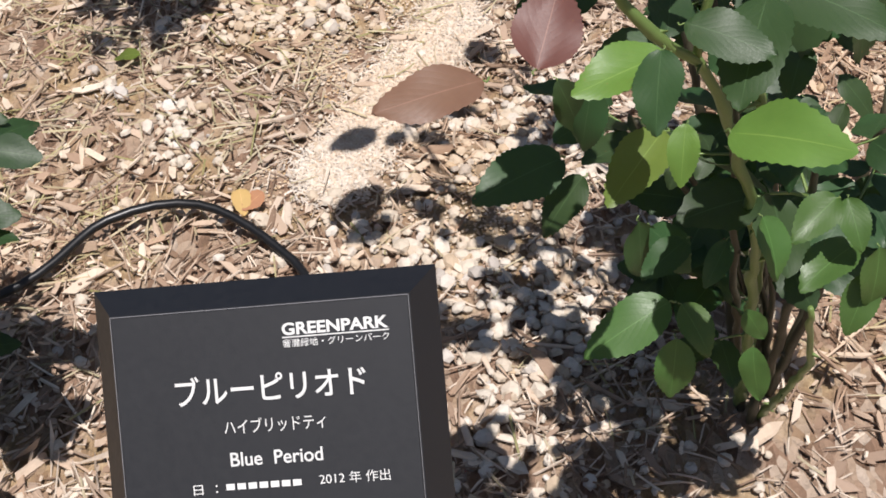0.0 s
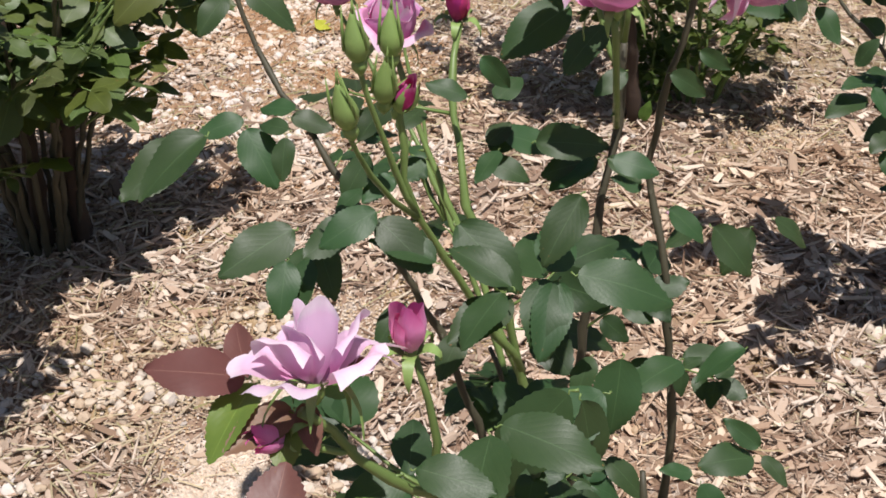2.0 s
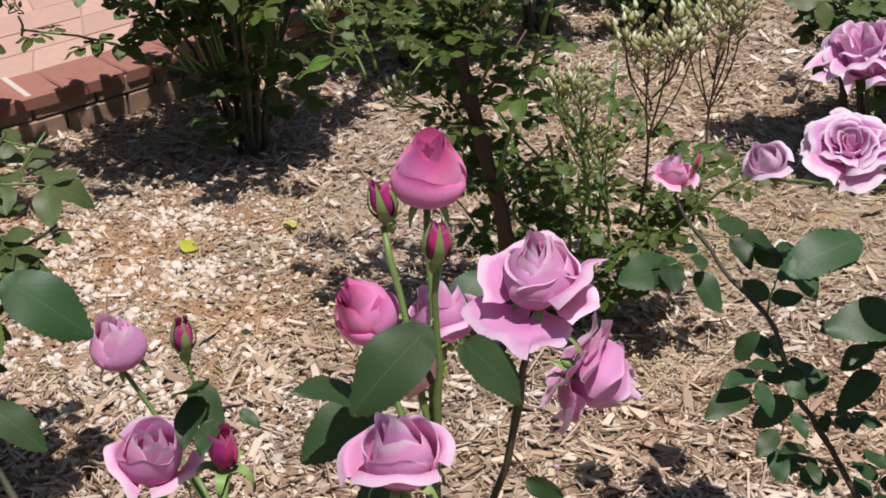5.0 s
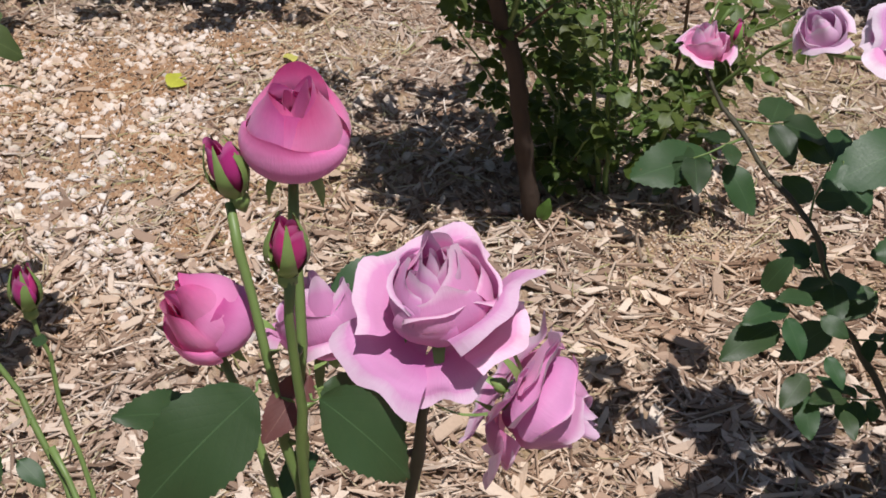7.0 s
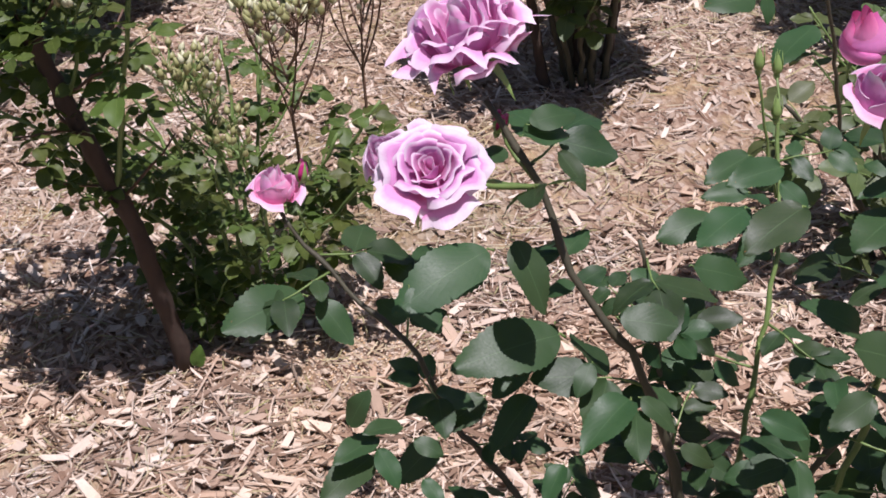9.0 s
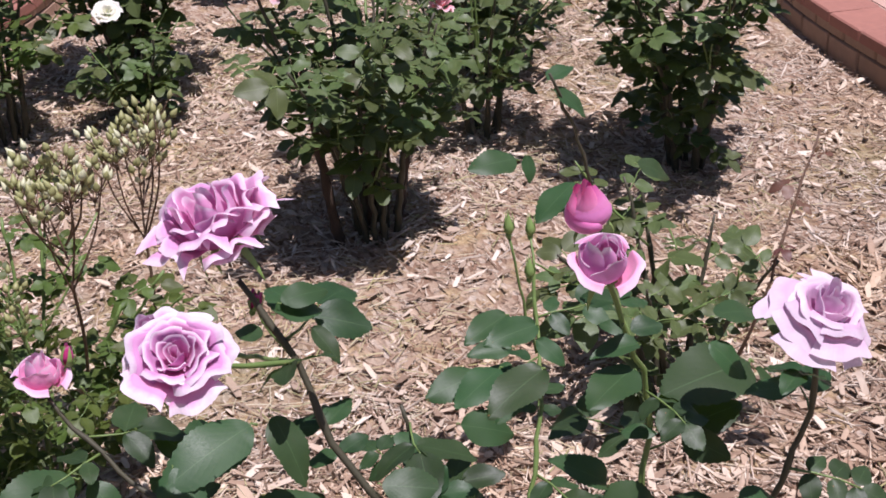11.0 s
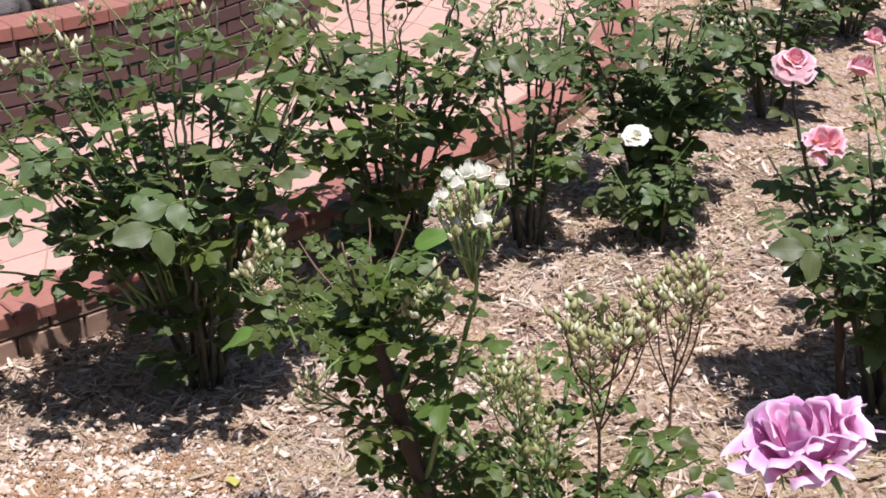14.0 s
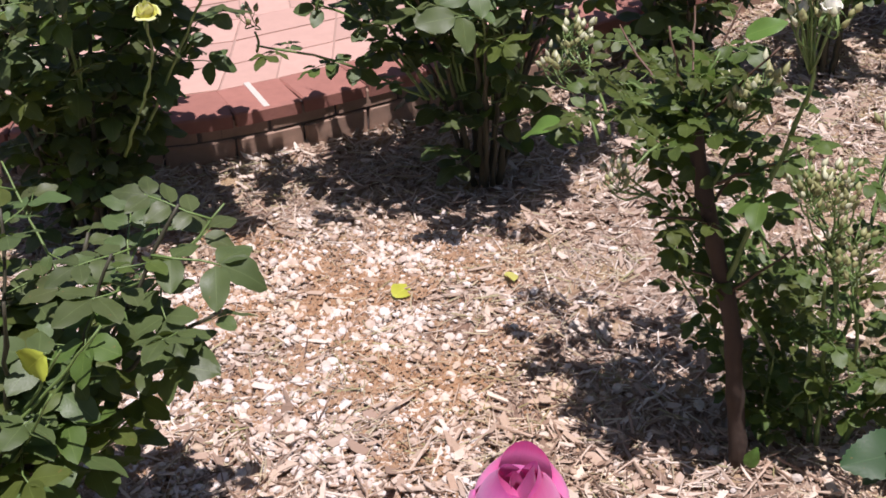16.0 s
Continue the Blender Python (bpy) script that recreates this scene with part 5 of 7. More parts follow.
leaf(bush1, (0.242, 1.140, 0.942), (0.161, 1.080, 0.956), (0.0, -0.5, 0.9), L_HERO1)
leaf(bush1, (0.304, 1.100, 0.977), (0.242, 1.050, 0.981), (-0.0, -0.6, 0.8), L_HERO1)
leaf(bush1, (0.250, 1.120, 0.938), (0.219, 1.060, 0.913), (-0.1, -0.2, 1.0), L_HERO1)
leaf(bush1, (0.258, 1.120, 0.942), (0.278, 1.060, 0.915), (0.3, -0.4, 0.9), L_HERO1)
leaf(bush1, (0.312, 1.060, 1.000), (0.366, 1.000, 0.980), (-0.0, -0.5, 0.9), L_HERO1)
leaf(bush1, (0.386, 1.080, 0.978), (0.445, 1.000, 0.954), (-0.3, -0.5, 0.8), L_HERO1)
leaf(bush1, (0.498, 1.040, 1.027), (0.449, 0.980, 0.990), (0.1, -0.3, 1.0), L_HERO1)
leaf(bush1, (0.438, 1.040, 0.919), (0.371, 0.980, 0.932), (-0.1, -0.3, 0.9), L_HERO1)
leaf(bush1, (0.461, 1.020, 0.955), (0.454, 0.940, 0.918), (0.1, -0.3, 0.9), L_HERO1)
leaf(bush1, (0.655, 1.200, 0.705), (0.581, 1.150, 0.732), (-0.0, -0.3, 1.0), L_HERO1)
leaf(bush1, (0.735, 1.220, 0.700), (0.658, 1.200, 0.705), (-0.2, -0.3, 0.9), L_HERO1)
leaf(bush1, (0.738, 1.420, 0.740), (0.801, 1.360, 0.697), (-0.3, -0.4, 0.9), L_HERO1)
leaf(bush1, (0.824, 1.440, 0.731), (0.893, 1.420, 0.710), (0.0, -0.3, 0.9), L_HERO1)
leaf(bush1, (0.444, 1.280, 0.934), (0.495, 1.320, 0.969), (-0.2, -0.3, 0.9), L_HERO1)
leaf(bush1, (0.453, 1.300, 0.947), (0.537, 1.280, 0.951), (0.0, -0.4, 0.9), L_HERO1)
leaf(bush1, (0.438, 1.280, 0.928), (0.491, 1.250, 0.925), (-0.4, -0.4, 0.8), L_HERO1)
leaf(bush1, (0.562, 1.300, 0.916), (0.497, 1.260, 0.917), (-0.3, -0.4, 0.9), L_HERO1)
leaf(bush1, (0.663, 1.360, 0.805), (0.717, 1.320, 0.788), (-0.2, -0.3, 0.9), L_HERO1)
leaf(bush1, (0.634, 1.360, 0.830), (0.602, 1.360, 0.863), (-0.0, -0.3, 0.9), L_HERO1)
leaf(bush1, (0.345, 1.150, 0.842), (0.303, 1.100, 0.834), (-0.1, -0.4, 0.9), L_HERO1)
leaf(bush1, (0.403, 1.150, 0.802), (0.364, 1.100, 0.778), (0.1, -0.3, 1.0), L_HERO1)
leaf(bush1, (0.552, 1.200, 0.720), (0.513, 1.150, 0.701), (-0.2, -0.2, 1.0), L_HERO1)
leaf(bush1, (0.376, 1.250, 0.949), (0.333, 1.220, 0.956), (0.2, -0.4, 0.9), L_HERO1)
leaf(bush1, (0.338, 1.200, 0.961), (0.304, 1.160, 0.969), (0.3, -0.2, 0.9), L_HERO1)
leaf(bush1, (0.125, 1.400, 0.910), (0.037, 1.300, 0.920), (0.1, -0.4, 0.9), L_HERO1)
leaf(bush1, (0.183, 1.380, 0.931), (0.210, 1.300, 0.898), (-0.2, -0.3, 0.9), L_HERO1)
leaf(bush1, (0.242, 1.380, 0.947), (0.189, 1.400, 0.958), (0.4, -0.4, 0.8), L_HERO1)
leaf(bush1, (0.230, 1.380, 0.939), (0.286, 1.360, 0.942), (0.2, -0.4, 0.9), L_HERO1)
leaf(bush1, (0.185, 1.380, 0.940), (0.121, 1.360, 0.945), (0.2, -0.6, 0.8), L_HERO1)
leaf(bush1, (0.176, 1.500, 1.062), (0.198, 1.540, 1.128), (0.3, -0.5, 0.8), L_OLIVE1)
leaf(bush1, (0.212, 1.550, 1.155), (0.312, 1.500, 1.105), (0.2, -0.6, 0.8), L_HERO1)
leaf(bush1, (0.127, 1.500, 1.086), (0.055, 1.420, 1.060), (0.2, -0.4, 0.9), L_OLIVE1)
leaf(bush1, (0.185, 1.500, 1.044), (0.261, 1.460, 1.028), (0.2, -0.4, 0.9), L_HERO1)
leaf(bush1, (0.168, 1.500, 1.040), (0.128, 1.450, 1.017), (-0.2, -0.6, 0.8), L_HERO1)
leaf(bush1, (0.614, 1.345, 1.159), (0.688, 1.335, 1.119), (-0.2, -0.4, 0.9), L_HERO1)
leaf(bush1, (0.565, 1.300, 1.070), (0.509, 1.240, 1.060), (-0.3, -0.4, 0.9), L_HERO1)
leaf(bush1, (0.599, 1.330, 1.001), (0.557, 1.300, 0.994), (0.0, -0.6, 0.8), L_HERO1)
leaf(bush1, (0.643, 1.330, 0.996), (0.690, 1.300, 0.980), (-0.1, -0.6, 0.8), L_HERO1)
leaf(bush1, (0.674, 1.330, 1.021), (0.706, 1.300, 1.007), (-0.4, -0.6, 0.7), L_HERO1)
leaf(bush1, (0.484, 1.250, 0.963), (0.552, 1.200, 0.989), (-0.2, -0.6, 0.8), L_HERO1)
leaf(bush1, (0.429, 1.250, 1.065), (0.459, 1.220, 1.034), (-0.2, -0.6, 0.8), L_HERO1)
leaf(bush1, (0.445, 1.250, 1.009), (0.480, 1.280, 1.042), (-0.0, -0.5, 0.9), L_HERO1)
leaf(bush1, (0.416, 1.220, 1.032), (0.374, 1.220, 1.063), (0.1, -0.4, 0.9), L_HERO1)
leaf(bush1, (0.447, 1.220, 0.974), (0.410, 1.180, 0.971), (-0.2, -0.3, 0.9), L_HERO1)
leaf(bush1, (0.316, 1.200, 0.988), (0.275, 1.160, 0.961), (-0.3, -0.5, 0.8), L_HERO1)
leaf(bush1, (0.567, 1.250, 0.940), (0.622, 1.220, 0.940), (-0.2, -0.5, 0.9), L_HERO1)
leaf(bush1, (0.545, 1.440, 1.047), (0.488, 1.420, 1.109), (-0.2, -0.2, 1.0), L_HERO1)
leaf(bush1, (0.568, 1.500, 1.009), (0.467, 1.440, 0.987), (-0.0, -0.5, 0.8), L_HERO1)
leaf(bush1, (0.625, 1.450, 1.126), (0.668, 1.460, 1.177), (0.1, -0.6, 0.8), L_HERO1)
leaf(bush1, (0.611, 1.400, 1.123), (0.576, 1.360, 1.110), (0.1, -0.4, 0.9), L_RED1)
leaf(bush1, (0.608, 1.440, 1.010), (0.574, 1.400, 1.027), (0.1, -0.1, 1.0), L_HERO1)
leaf(bush1, (0.397, 1.380, 1.113), (0.377, 1.340, 1.171), (-0.3, -0.5, 0.9), L_HERO1)
leaf(bush1, (0.398, 1.380, 1.110), (0.375, 1.320, 1.111), (-0.3, -0.3, 0.9), L_HERO1)
leaf(bush1, (0.392, 1.400, 1.114), (0.410, 1.340, 1.096), (-0.4, -0.5, 0.9), L_HERO1)
leaf(bush1, (0.409, 1.340, 1.111), (0.393, 1.300, 1.116), (-0.1, -0.1, 0.9), L_HERO1)
leaf(bush1, (0.430, 1.360, 1.104), (0.449, 1.340, 1.102), (-0.1, -0.3, 0.9), L_HERO1)
leaf(bush1, (0.441, 1.420, 1.141), (0.443, 1.440, 1.144), (-0.0, -0.5, 0.9), L_HERO1)
# shaded growth low in the bush
for k, (x, y, z) in enumerate(((0.48, 1.06, 0.62), (0.46, 1.38, 0.60), (0.42, 1.15, 0.50), (0.38, 1.26, 0.46), (0.50, 1.16, 0.44), (0.36, 1.12, 0.58))):
    t_ = cane(bush1, [(0.60, 1.24, 0.02), ((x + 0.60) / 2, (y + 1.24) / 2, z * 0.6), (x, y, z)], 0.005, 0.003, M_CANE_DARK, 0.003, False, 5, "twig")
    leaves_along(bush1, t_, L_HERO, 4, 0.14, 0.25)
leaf(bush1, (0.272, 0.985, 0.645), (0.190, 0.950, 0.656), (-0.1, -0.3, 0.9), L_HERO1)
leaf(bush1, (0.263, 0.985, 0.745), (0.300, 0.950, 0.690), (0.1, -0.4, 0.9), L_HERO1)
leaf(bush1, (0.300, 0.985, 0.740), (0.270, 0.950, 0.670), (-0.2, -0.4, 0.9), L_HERO1)
leaf(bush1, (0.350, 0.985, 0.575), (0.372, 0.950, 0.490), (0.0, -0.4, 0.9), L_HERO1)
leaf(bush1, (0.360, 0.985, 0.565), (0.425, 0.950, 0.525), (0.1, -0.4, 0.9), L_HERO1)
# the low growth is thin on the sunny side
for ob in list(bush1.children):
    p = bush1.location + ob.location
    if ob.name.startswith("leaf") and p.x > 0.56 and p.y < 1.32 and p.z < 0.50:
        bpy.data.objects.remove(ob)

# ---- second lilac rose ----
bush2 = thing("rose_bush", "lilac-flowered rose bush on long arching thorny canes", "rose bush", (1.60, 1.95, 0))
d = {}
d["a"] = cane(bush2, [(1.62, 1.95, 0), (1.60, 1.98, 0.40), (1.545, 2.0, 0.615), (1.515, 2.0, 0.681), (1.465, 2.05, 0.77), (1.447, 2.10, 0.874), (1.40, 2.16, 0.98)], 0.010, 0.004, M_CANE_DARK)
cane(bush2, [(1.447, 2.10, 0.874), (1.36, 2.04, 0.93), (1.28, 1.98, 0.985)], 0.004, 0.0032, M_STEM)
d["b"] = cane(bush2, [(1.58, 1.98, 0), (1.425, 2.15, 0.303), (1.341, 2.20, 0.45), (1.297, 2.25, 0.575), (1.247, 2.30, 0.617), (1.19, 2.37, 0.70), (1.166, 2.393, 0.745)], 0.008, 0.003, M_CANE_DARK)
d["c"] = cane(bush2, [(1.66, 1.98, 0), (1.80, 2.12, 0.40), (1.876, 2.20, 0.596), (1.915, 2.28, 0.70), (1.93, 2.32, 0.79)], 0.007, 0.0025, M_STEM)
d["d"] = cane(bush2, [(1.64, 1.93, 0), (1.80, 1.88, 0.45), (1.86, 1.89, 0.76), (1.82, 1.885, 0.90), (1.775, 1.87, 1.01)], 0.007, 0.0035, M_STEM)
cane(bush2, [(1.83, 1.89, 0.87), (1.825, 1.93, 0.96), (1.803, 1.95, 1.04)], 0.004, 0.003, M_STEM, thorns=False)
d["e"] = cane(bush2, [(1.66, 1.92, 0), (1.88, 1.78, 0.50), (1.97, 1.72, 0.80), (1.965, 1.70, 0.95)], 0.007, 0.0035, M_CANE_DARK)
d["g"] = cane(bush2, [(1.63, 1.99, 0), (1.63, 2.06, 0.40), (1.60, 2.12, 0.74)], 0.007, 0.003, M_CANE_DARK)
d["f"] = cane(bush2, [(1.60, 1.92, 0), (1.66, 1.85, 0.40), (1.74, 1.80, 0.62)], 0.007, 0.004, M_CANE_DARK)
cane(bush2, [(1.915, 2.28, 0.70), (1.945, 2.33, 0.78), (1.953, 2.357, 0.81)], 0.0025, 0.002, M_STEM, thorns=False)
flower(bush2, (1.262, 1.968, 1.010), (-0.25, -0.50, 0.85), "open", M_RIM, 1.22, LILAC, 0.9)
flower(bush2, (1.345, 2.43, 0.775), (-0.4, -0.3, 0.8), "half", M_PALE, 1.1, "pale lilac rose half open")
cane(bush2, [(1.447, 2.10, 0.874), (1.42, 2.27, 0.80), (1.355, 2.42, 0.745)], 0.0035, 0.003, M_STEM, thorns=False)
flower(bush2, (1.42, 2.16, 0.945), (0.25, -0.2, 0.9), "bud", M_BUDRED, 0.8, "small crimson rosebud")
cane(bush2, [(1.447, 2.10, 0.874), (1.43, 2.14, 0.90), (1.42, 2.16, 0.935)], 0.003, 0.002, M_STEM, thorns=False)
flower(bush2, (1.385, 2.165, 1.055), (-0.35, 0.05, 1), "ruffle", M_SOFTRIM, 1.38, LILAC, 2.2)
flower(bush2, (1.164, 2.395, 0.785), (-0.05, -0.1, 1), "half", M_PINKPALE, 0.95, "small pink rose half open")
flower(bush2, (1.205, 2.39, 0.805), (0.2, 0, 1), "bud", M_BUDRED, 0.9, "small red rosebud")
flower(bush2, (1.765, 1.865, 1.040), (-0.2, -0.35, 0.9), "half", M_RIM, 1.05, "lilac rose with deep pink outer petals", None, "flower", M_PINKPALE)
flower(bush2, (1.800, 1.950, 1.068), (-0.2, -0.1, 1), "goblet", M_PINK, 0.95, "deep pink rose half open")
flower(bush2, (1.965, 1.70, 0.985), (0.1, -0.4, 0.9), "full", M_PALE, 1.15, "pale lilac rose in full bloom")
for at in ((1.953, 2.357, 0.823), (1.869, 2.279, 0.882), (1.90, 2.27, 0.80)):
    green_bud(bush2, at, (0, 0, 1), 0.95)
cane(bush2, [(1.90, 2.25, 0.66), (1.88, 2.27, 0.78), (1.869, 2.279, 0.865)], 0.0028, 0.002, M_STEM, thorns=False)
for p, n in (("a", 9), ("b", 9), ("c", 8), ("d", 10), ("e", 9), ("f", 15), ("g", 10)):
    leaves_along(bush2, d[p], L_HERO, n, 0.15, 0.2)
leaf(bush2, (1.179, 2.340, 0.630), (1.045, 2.260, 0.699), (0.1, -0.5, 0.9), L_HERO1)
leaf(bush2, (1.185, 2.320, 0.635), (1.227, 2.240, 0.596), (0.1, -0.4, 0.9), L_HERO1)
leaf(bush2, (1.394, 2.140, 0.771), (1.235, 2.060, 0.812), (-0.2, -0.5, 0.8), L_HERO1)
leaf(bush2, (1.268, 2.120, 0.761), (1.287, 2.040, 0.734), (-0.1, -0.4, 0.9), L_HERO1)
leaf(bush2, (1.389, 2.060, 0.837), (1.427, 1.960, 0.785), (0.1, -0.2, 1.0), L_HERO1)
leaf(bush2, (1.420, 2.100, 0.953), (1.509, 2.100, 0.960), (-0.1, -0.5, 0.8), L_HERO1)
leaf(bush2, (1.469, 2.100, 0.922), (1.498, 2.040, 0.895), (0.1, -0.6, 0.8), L_HERO1)
leaf(bush2, (1.408, 2.100, 0.925), (1.368, 2.140, 0.938), (-0.4, -0.4, 0.8), L_HERO1)
leaf(bush2, (1.461, 2.060, 0.663), (1.304, 2.000, 0.744), (-0.1, -0.5, 0.8), L_HERO1)
leaf(bush2, (1.467, 2.100, 0.655), (1.376, 2.040, 0.650), (-0.1, -0.2, 1.0), L_HERO1)
leaf(bush2, (1.444, 2.150, 0.559), (1.373, 2.100, 0.568), (-0.2, -0.4, 0.9), L_HERO1)
leaf(bush2, (1.436, 2.100, 0.537), (1.332, 2.050, 0.546), (-0.3, -0.4, 0.8), L_HERO1)
leaf(bush2, (1.291, 2.100, 0.510), (1.201, 2.050, 0.512), (0.2, -0.4, 0.9), L_HERO1)
leaf(bush2, (1.396, 2.200, 0.475), (1.308, 2.150, 0.495), (0.2, -0.2, 1.0), L_HERO1)
leaf(bush2, (1.506, 2.000, 0.718), (1.596, 1.940, 0.722), (-0.2, -0.5, 0.9), L_HERO1)
leaf(bush2, (1.572, 2.100, 0.709), (1.632, 2.050, 0.709), (0.1, -0.4, 0.9), L_HERO1)
leaf(bush2, (1.828, 2.300, 0.617), (1.715, 2.260, 0.647), (-0.3, -0.5, 0.8), L_HERO1)
leaf(bush2, (1.846, 2.300, 0.599), (1.930, 2.260, 0.600), (0.1, -0.4, 0.9), L_HERO1)
leaf(bush2, (1.726, 2.200, 0.614), (1.833, 2.150, 0.594), (-0.4, -0.4, 0.8), L_HERO1)
leaf(bush2, (1.887, 2.300, 0.645), (1.801, 2.300, 0.677), (-0.5, -0.3, 0.8), L_HERO1)
leaf(bush2, (1.512, 1.960, 0.613), (1.411, 1.900, 0.659), (-0.2, -0.4, 0.9), L_HERO1)
leaf(bush2, (1.521, 1.960, 0.613), (1.566, 1.900, 0.600), (-0.0, -0.2, 1.0), L_HERO1)
leaf(bush2, (1.517, 1.960, 0.595), (1.479, 1.880, 0.593), (-0.5, -0.3, 0.8), L_HERO1)
leaf(bush2, (1.595, 1.800, 0.680), (1.640, 1.740, 0.680), (-0.4, -0.1, 0.9), L_HERO1)
leaf(bush2, (1.474, 2.000, 0.657), (1.432, 1.960, 0.644), (-0.0, -0.5, 0.9), L_HERO1)
leaf(bush2, (1.694, 2.100, 0.536), (1.599, 2.060, 0.564), (-0.4, -0.5, 0.8), L_HERO1)
leaf(bush2, (1.714, 2.100, 0.509), (1.758, 2.060, 0.482), (0.1, -0.4, 0.9), L_HERO1)
leaf(bush2, (1.849, 2.100, 0.487), (1.886, 2.060, 0.525), (-0.2, -0.3, 0.9), L_HERO1)
leaf(bush2, (1.389, 1.900, 0.595), (1.334, 1.860, 0.598), (-0.1, -0.3, 1.0), L_HERO1)
leaf(bush2, (1.548, 1.900, 0.566), (1.600, 1.860, 0.552), (-0.1, -0.5, 0.9), L_HERO1)
leaf(bush2, (1.430, 2.100, 0.966), (1.514, 2.100, 0.989), (0.0, -0.5, 0.9), L_HERO1)
leaf(bush2, (1.873, 2.200, 0.746), (1.768, 2.160, 0.788), (-0.2, -0.5, 0.9), L_HERO1)
leaf(bush2, (1.849, 2.250, 0.746), (1.750, 2.200, 0.780), (-0.4, -0.4, 0.9), L_HERO1)
leaf(bush2, (1.865, 2.200, 0.722), (1.899, 2.140, 0.703), (-0.3, -0.4, 0.9), L_HERO1)
leaf(bush2, (1.753, 2.100, 0.764), (1.646, 2.050, 0.793), (-0.1, -0.3, 0.9), L_HERO1)
leaf(bush2, (1.807, 2.100, 0.728), (1.712, 2.050, 0.746), (-0.5, -0.4, 0.8), L_HERO1)
leaf(bush2, (1.881, 1.800, 0.960), (1.988, 1.800, 0.978), (-0.4, -0.1, 0.9), L_HERO1)
leaf(bush2, (1.875, 1.800, 0.927), (1.918, 1.740, 0.897), (-0.0, -0.3, 0.9), L_HERO1)
leaf(bush2, (1.814, 1.850, 0.915), (1.744, 1.850, 0.954), (-0.6, -0.2, 0.8), L_HERO1)
leaf(bush2, (1.807, 1.850, 0.881), (1.706, 1.800, 0.929), (-0.3, -0.3, 0.9), L_HERO1)
leaf(bush2, (1.143, 2.000, 0.660), (1.155, 1.980, 0.723), (-0.1, -0.4, 0.9), L_HERO1)
leaf(bush2, (1.212, 2.000, 0.636), (1.162, 1.980, 0.683), (-0.3, -0.2, 0.9), L_HERO1)
leaf(bush2, (1.180, 2.000, 0.630), (1.112, 1.960, 0.671), (-0.4, -0.3, 0.9), L_HERO1)
leaf(bush2, (1.169, 1.980, 0.633), (1.189, 1.920, 0.614), (0.1, -0.5, 0.9), L_HERO1)
leaf(bush2, (1.173, 2.000, 0.603), (1.088, 1.940, 0.646), (-0.1, -0.3, 0.9), L_HERO1)
leaf(bush2, (1.223, 2.000, 0.612), (1.254, 1.960, 0.606), (-0.4, -0.3, 0.9), L_HERO1)
leaf(bush2, (1.217, 1.950, 0.590), (1.233, 1.900, 0.586), (0.0, -0.3, 0.9), L_HERO1)
leaf(bush2, (1.200, 1.950, 0.563), (1.151, 1.900, 0.566), (0.0, -0.4, 0.9), L_HERO1)
leaf(bush2, (1.198, 1.950, 0.530), (1.183, 1.880, 0.525), (-0.3, -0.5, 0.9), L_HERO1)
leaf(bush2, (1.253, 1.950, 0.515), (1.203, 1.920, 0.571), (-0.1, -0.1, 0.9), L_HERO1)
leaf(bush2, (1.257, 1.950, 0.494), (1.257, 1.900, 0.508), (-0.0, -0.2, 0.9), L_HERO1)
leaf(bush2, (1.703, 1.900, 0.890), (1.594, 1.850, 0.920), (-0.2, -0.2, 0.9), L_HERO1)
leaf(bush2, (1.747, 1.900, 0.815), (1.802, 1.880, 0.834), (-0.3, -0.4, 0.9), L_HERO1)
leaf(bush2, (1.819, 1.900, 0.750), (1.853, 1.860, 0.775), (0.0, -0.2, 0.9), L_HERO1)
leaf(bush2, (1.769, 1.850, 0.712), (1.716, 1.840, 0.809), (-0.1, -0.5, 0.9), L_HERO1)
leaf(bush2, (1.752, 1.850, 0.700), (1.869, 1.800, 0.678), (-0.2, -0.4, 0.9), L_HERO1)
leaf(bush2, (1.740, 1.850, 0.648), (1.702, 1.800, 0.680), (-0.2, -0.2, 0.9), L_HERO1)
leaf(bush2, (1.618, 1.800, 0.678), (1.668, 1.740, 0.627), (-0.3, -0.1, 0.9), L_HERO1)
leaf(bush2, (1.763, 1.800, 0.655), (1.684, 1.760, 0.670), (0.1, -0.5, 0.9), L_HERO1)
leaf(bush2, (1.904, 1.700, 0.705), (1.759, 1.660, 0.730), (-0.2, -0.3, 0.9), L_HERO1)
leaf(bush2, (1.918, 1.700, 0.662), (1.772, 1.640, 0.686), (-0.4, -0.3, 0.9), L_HERO1)
leaf(bush2, (1.855, 1.700, 0.759), (1.934, 1.680, 0.760), (0.1, -0.5, 0.9), L_HERO1)
leaf(bush2, (2.040, 1.900, 0.790), (1.865, 1.840, 0.886), (-0.0, -0.5, 0.9), L_HERO1)
leaf(bush2, (2.041, 1.900, 0.780), (2.081, 1.860, 0.743), (-0.1, -0.1, 0.9), L_HERO1)

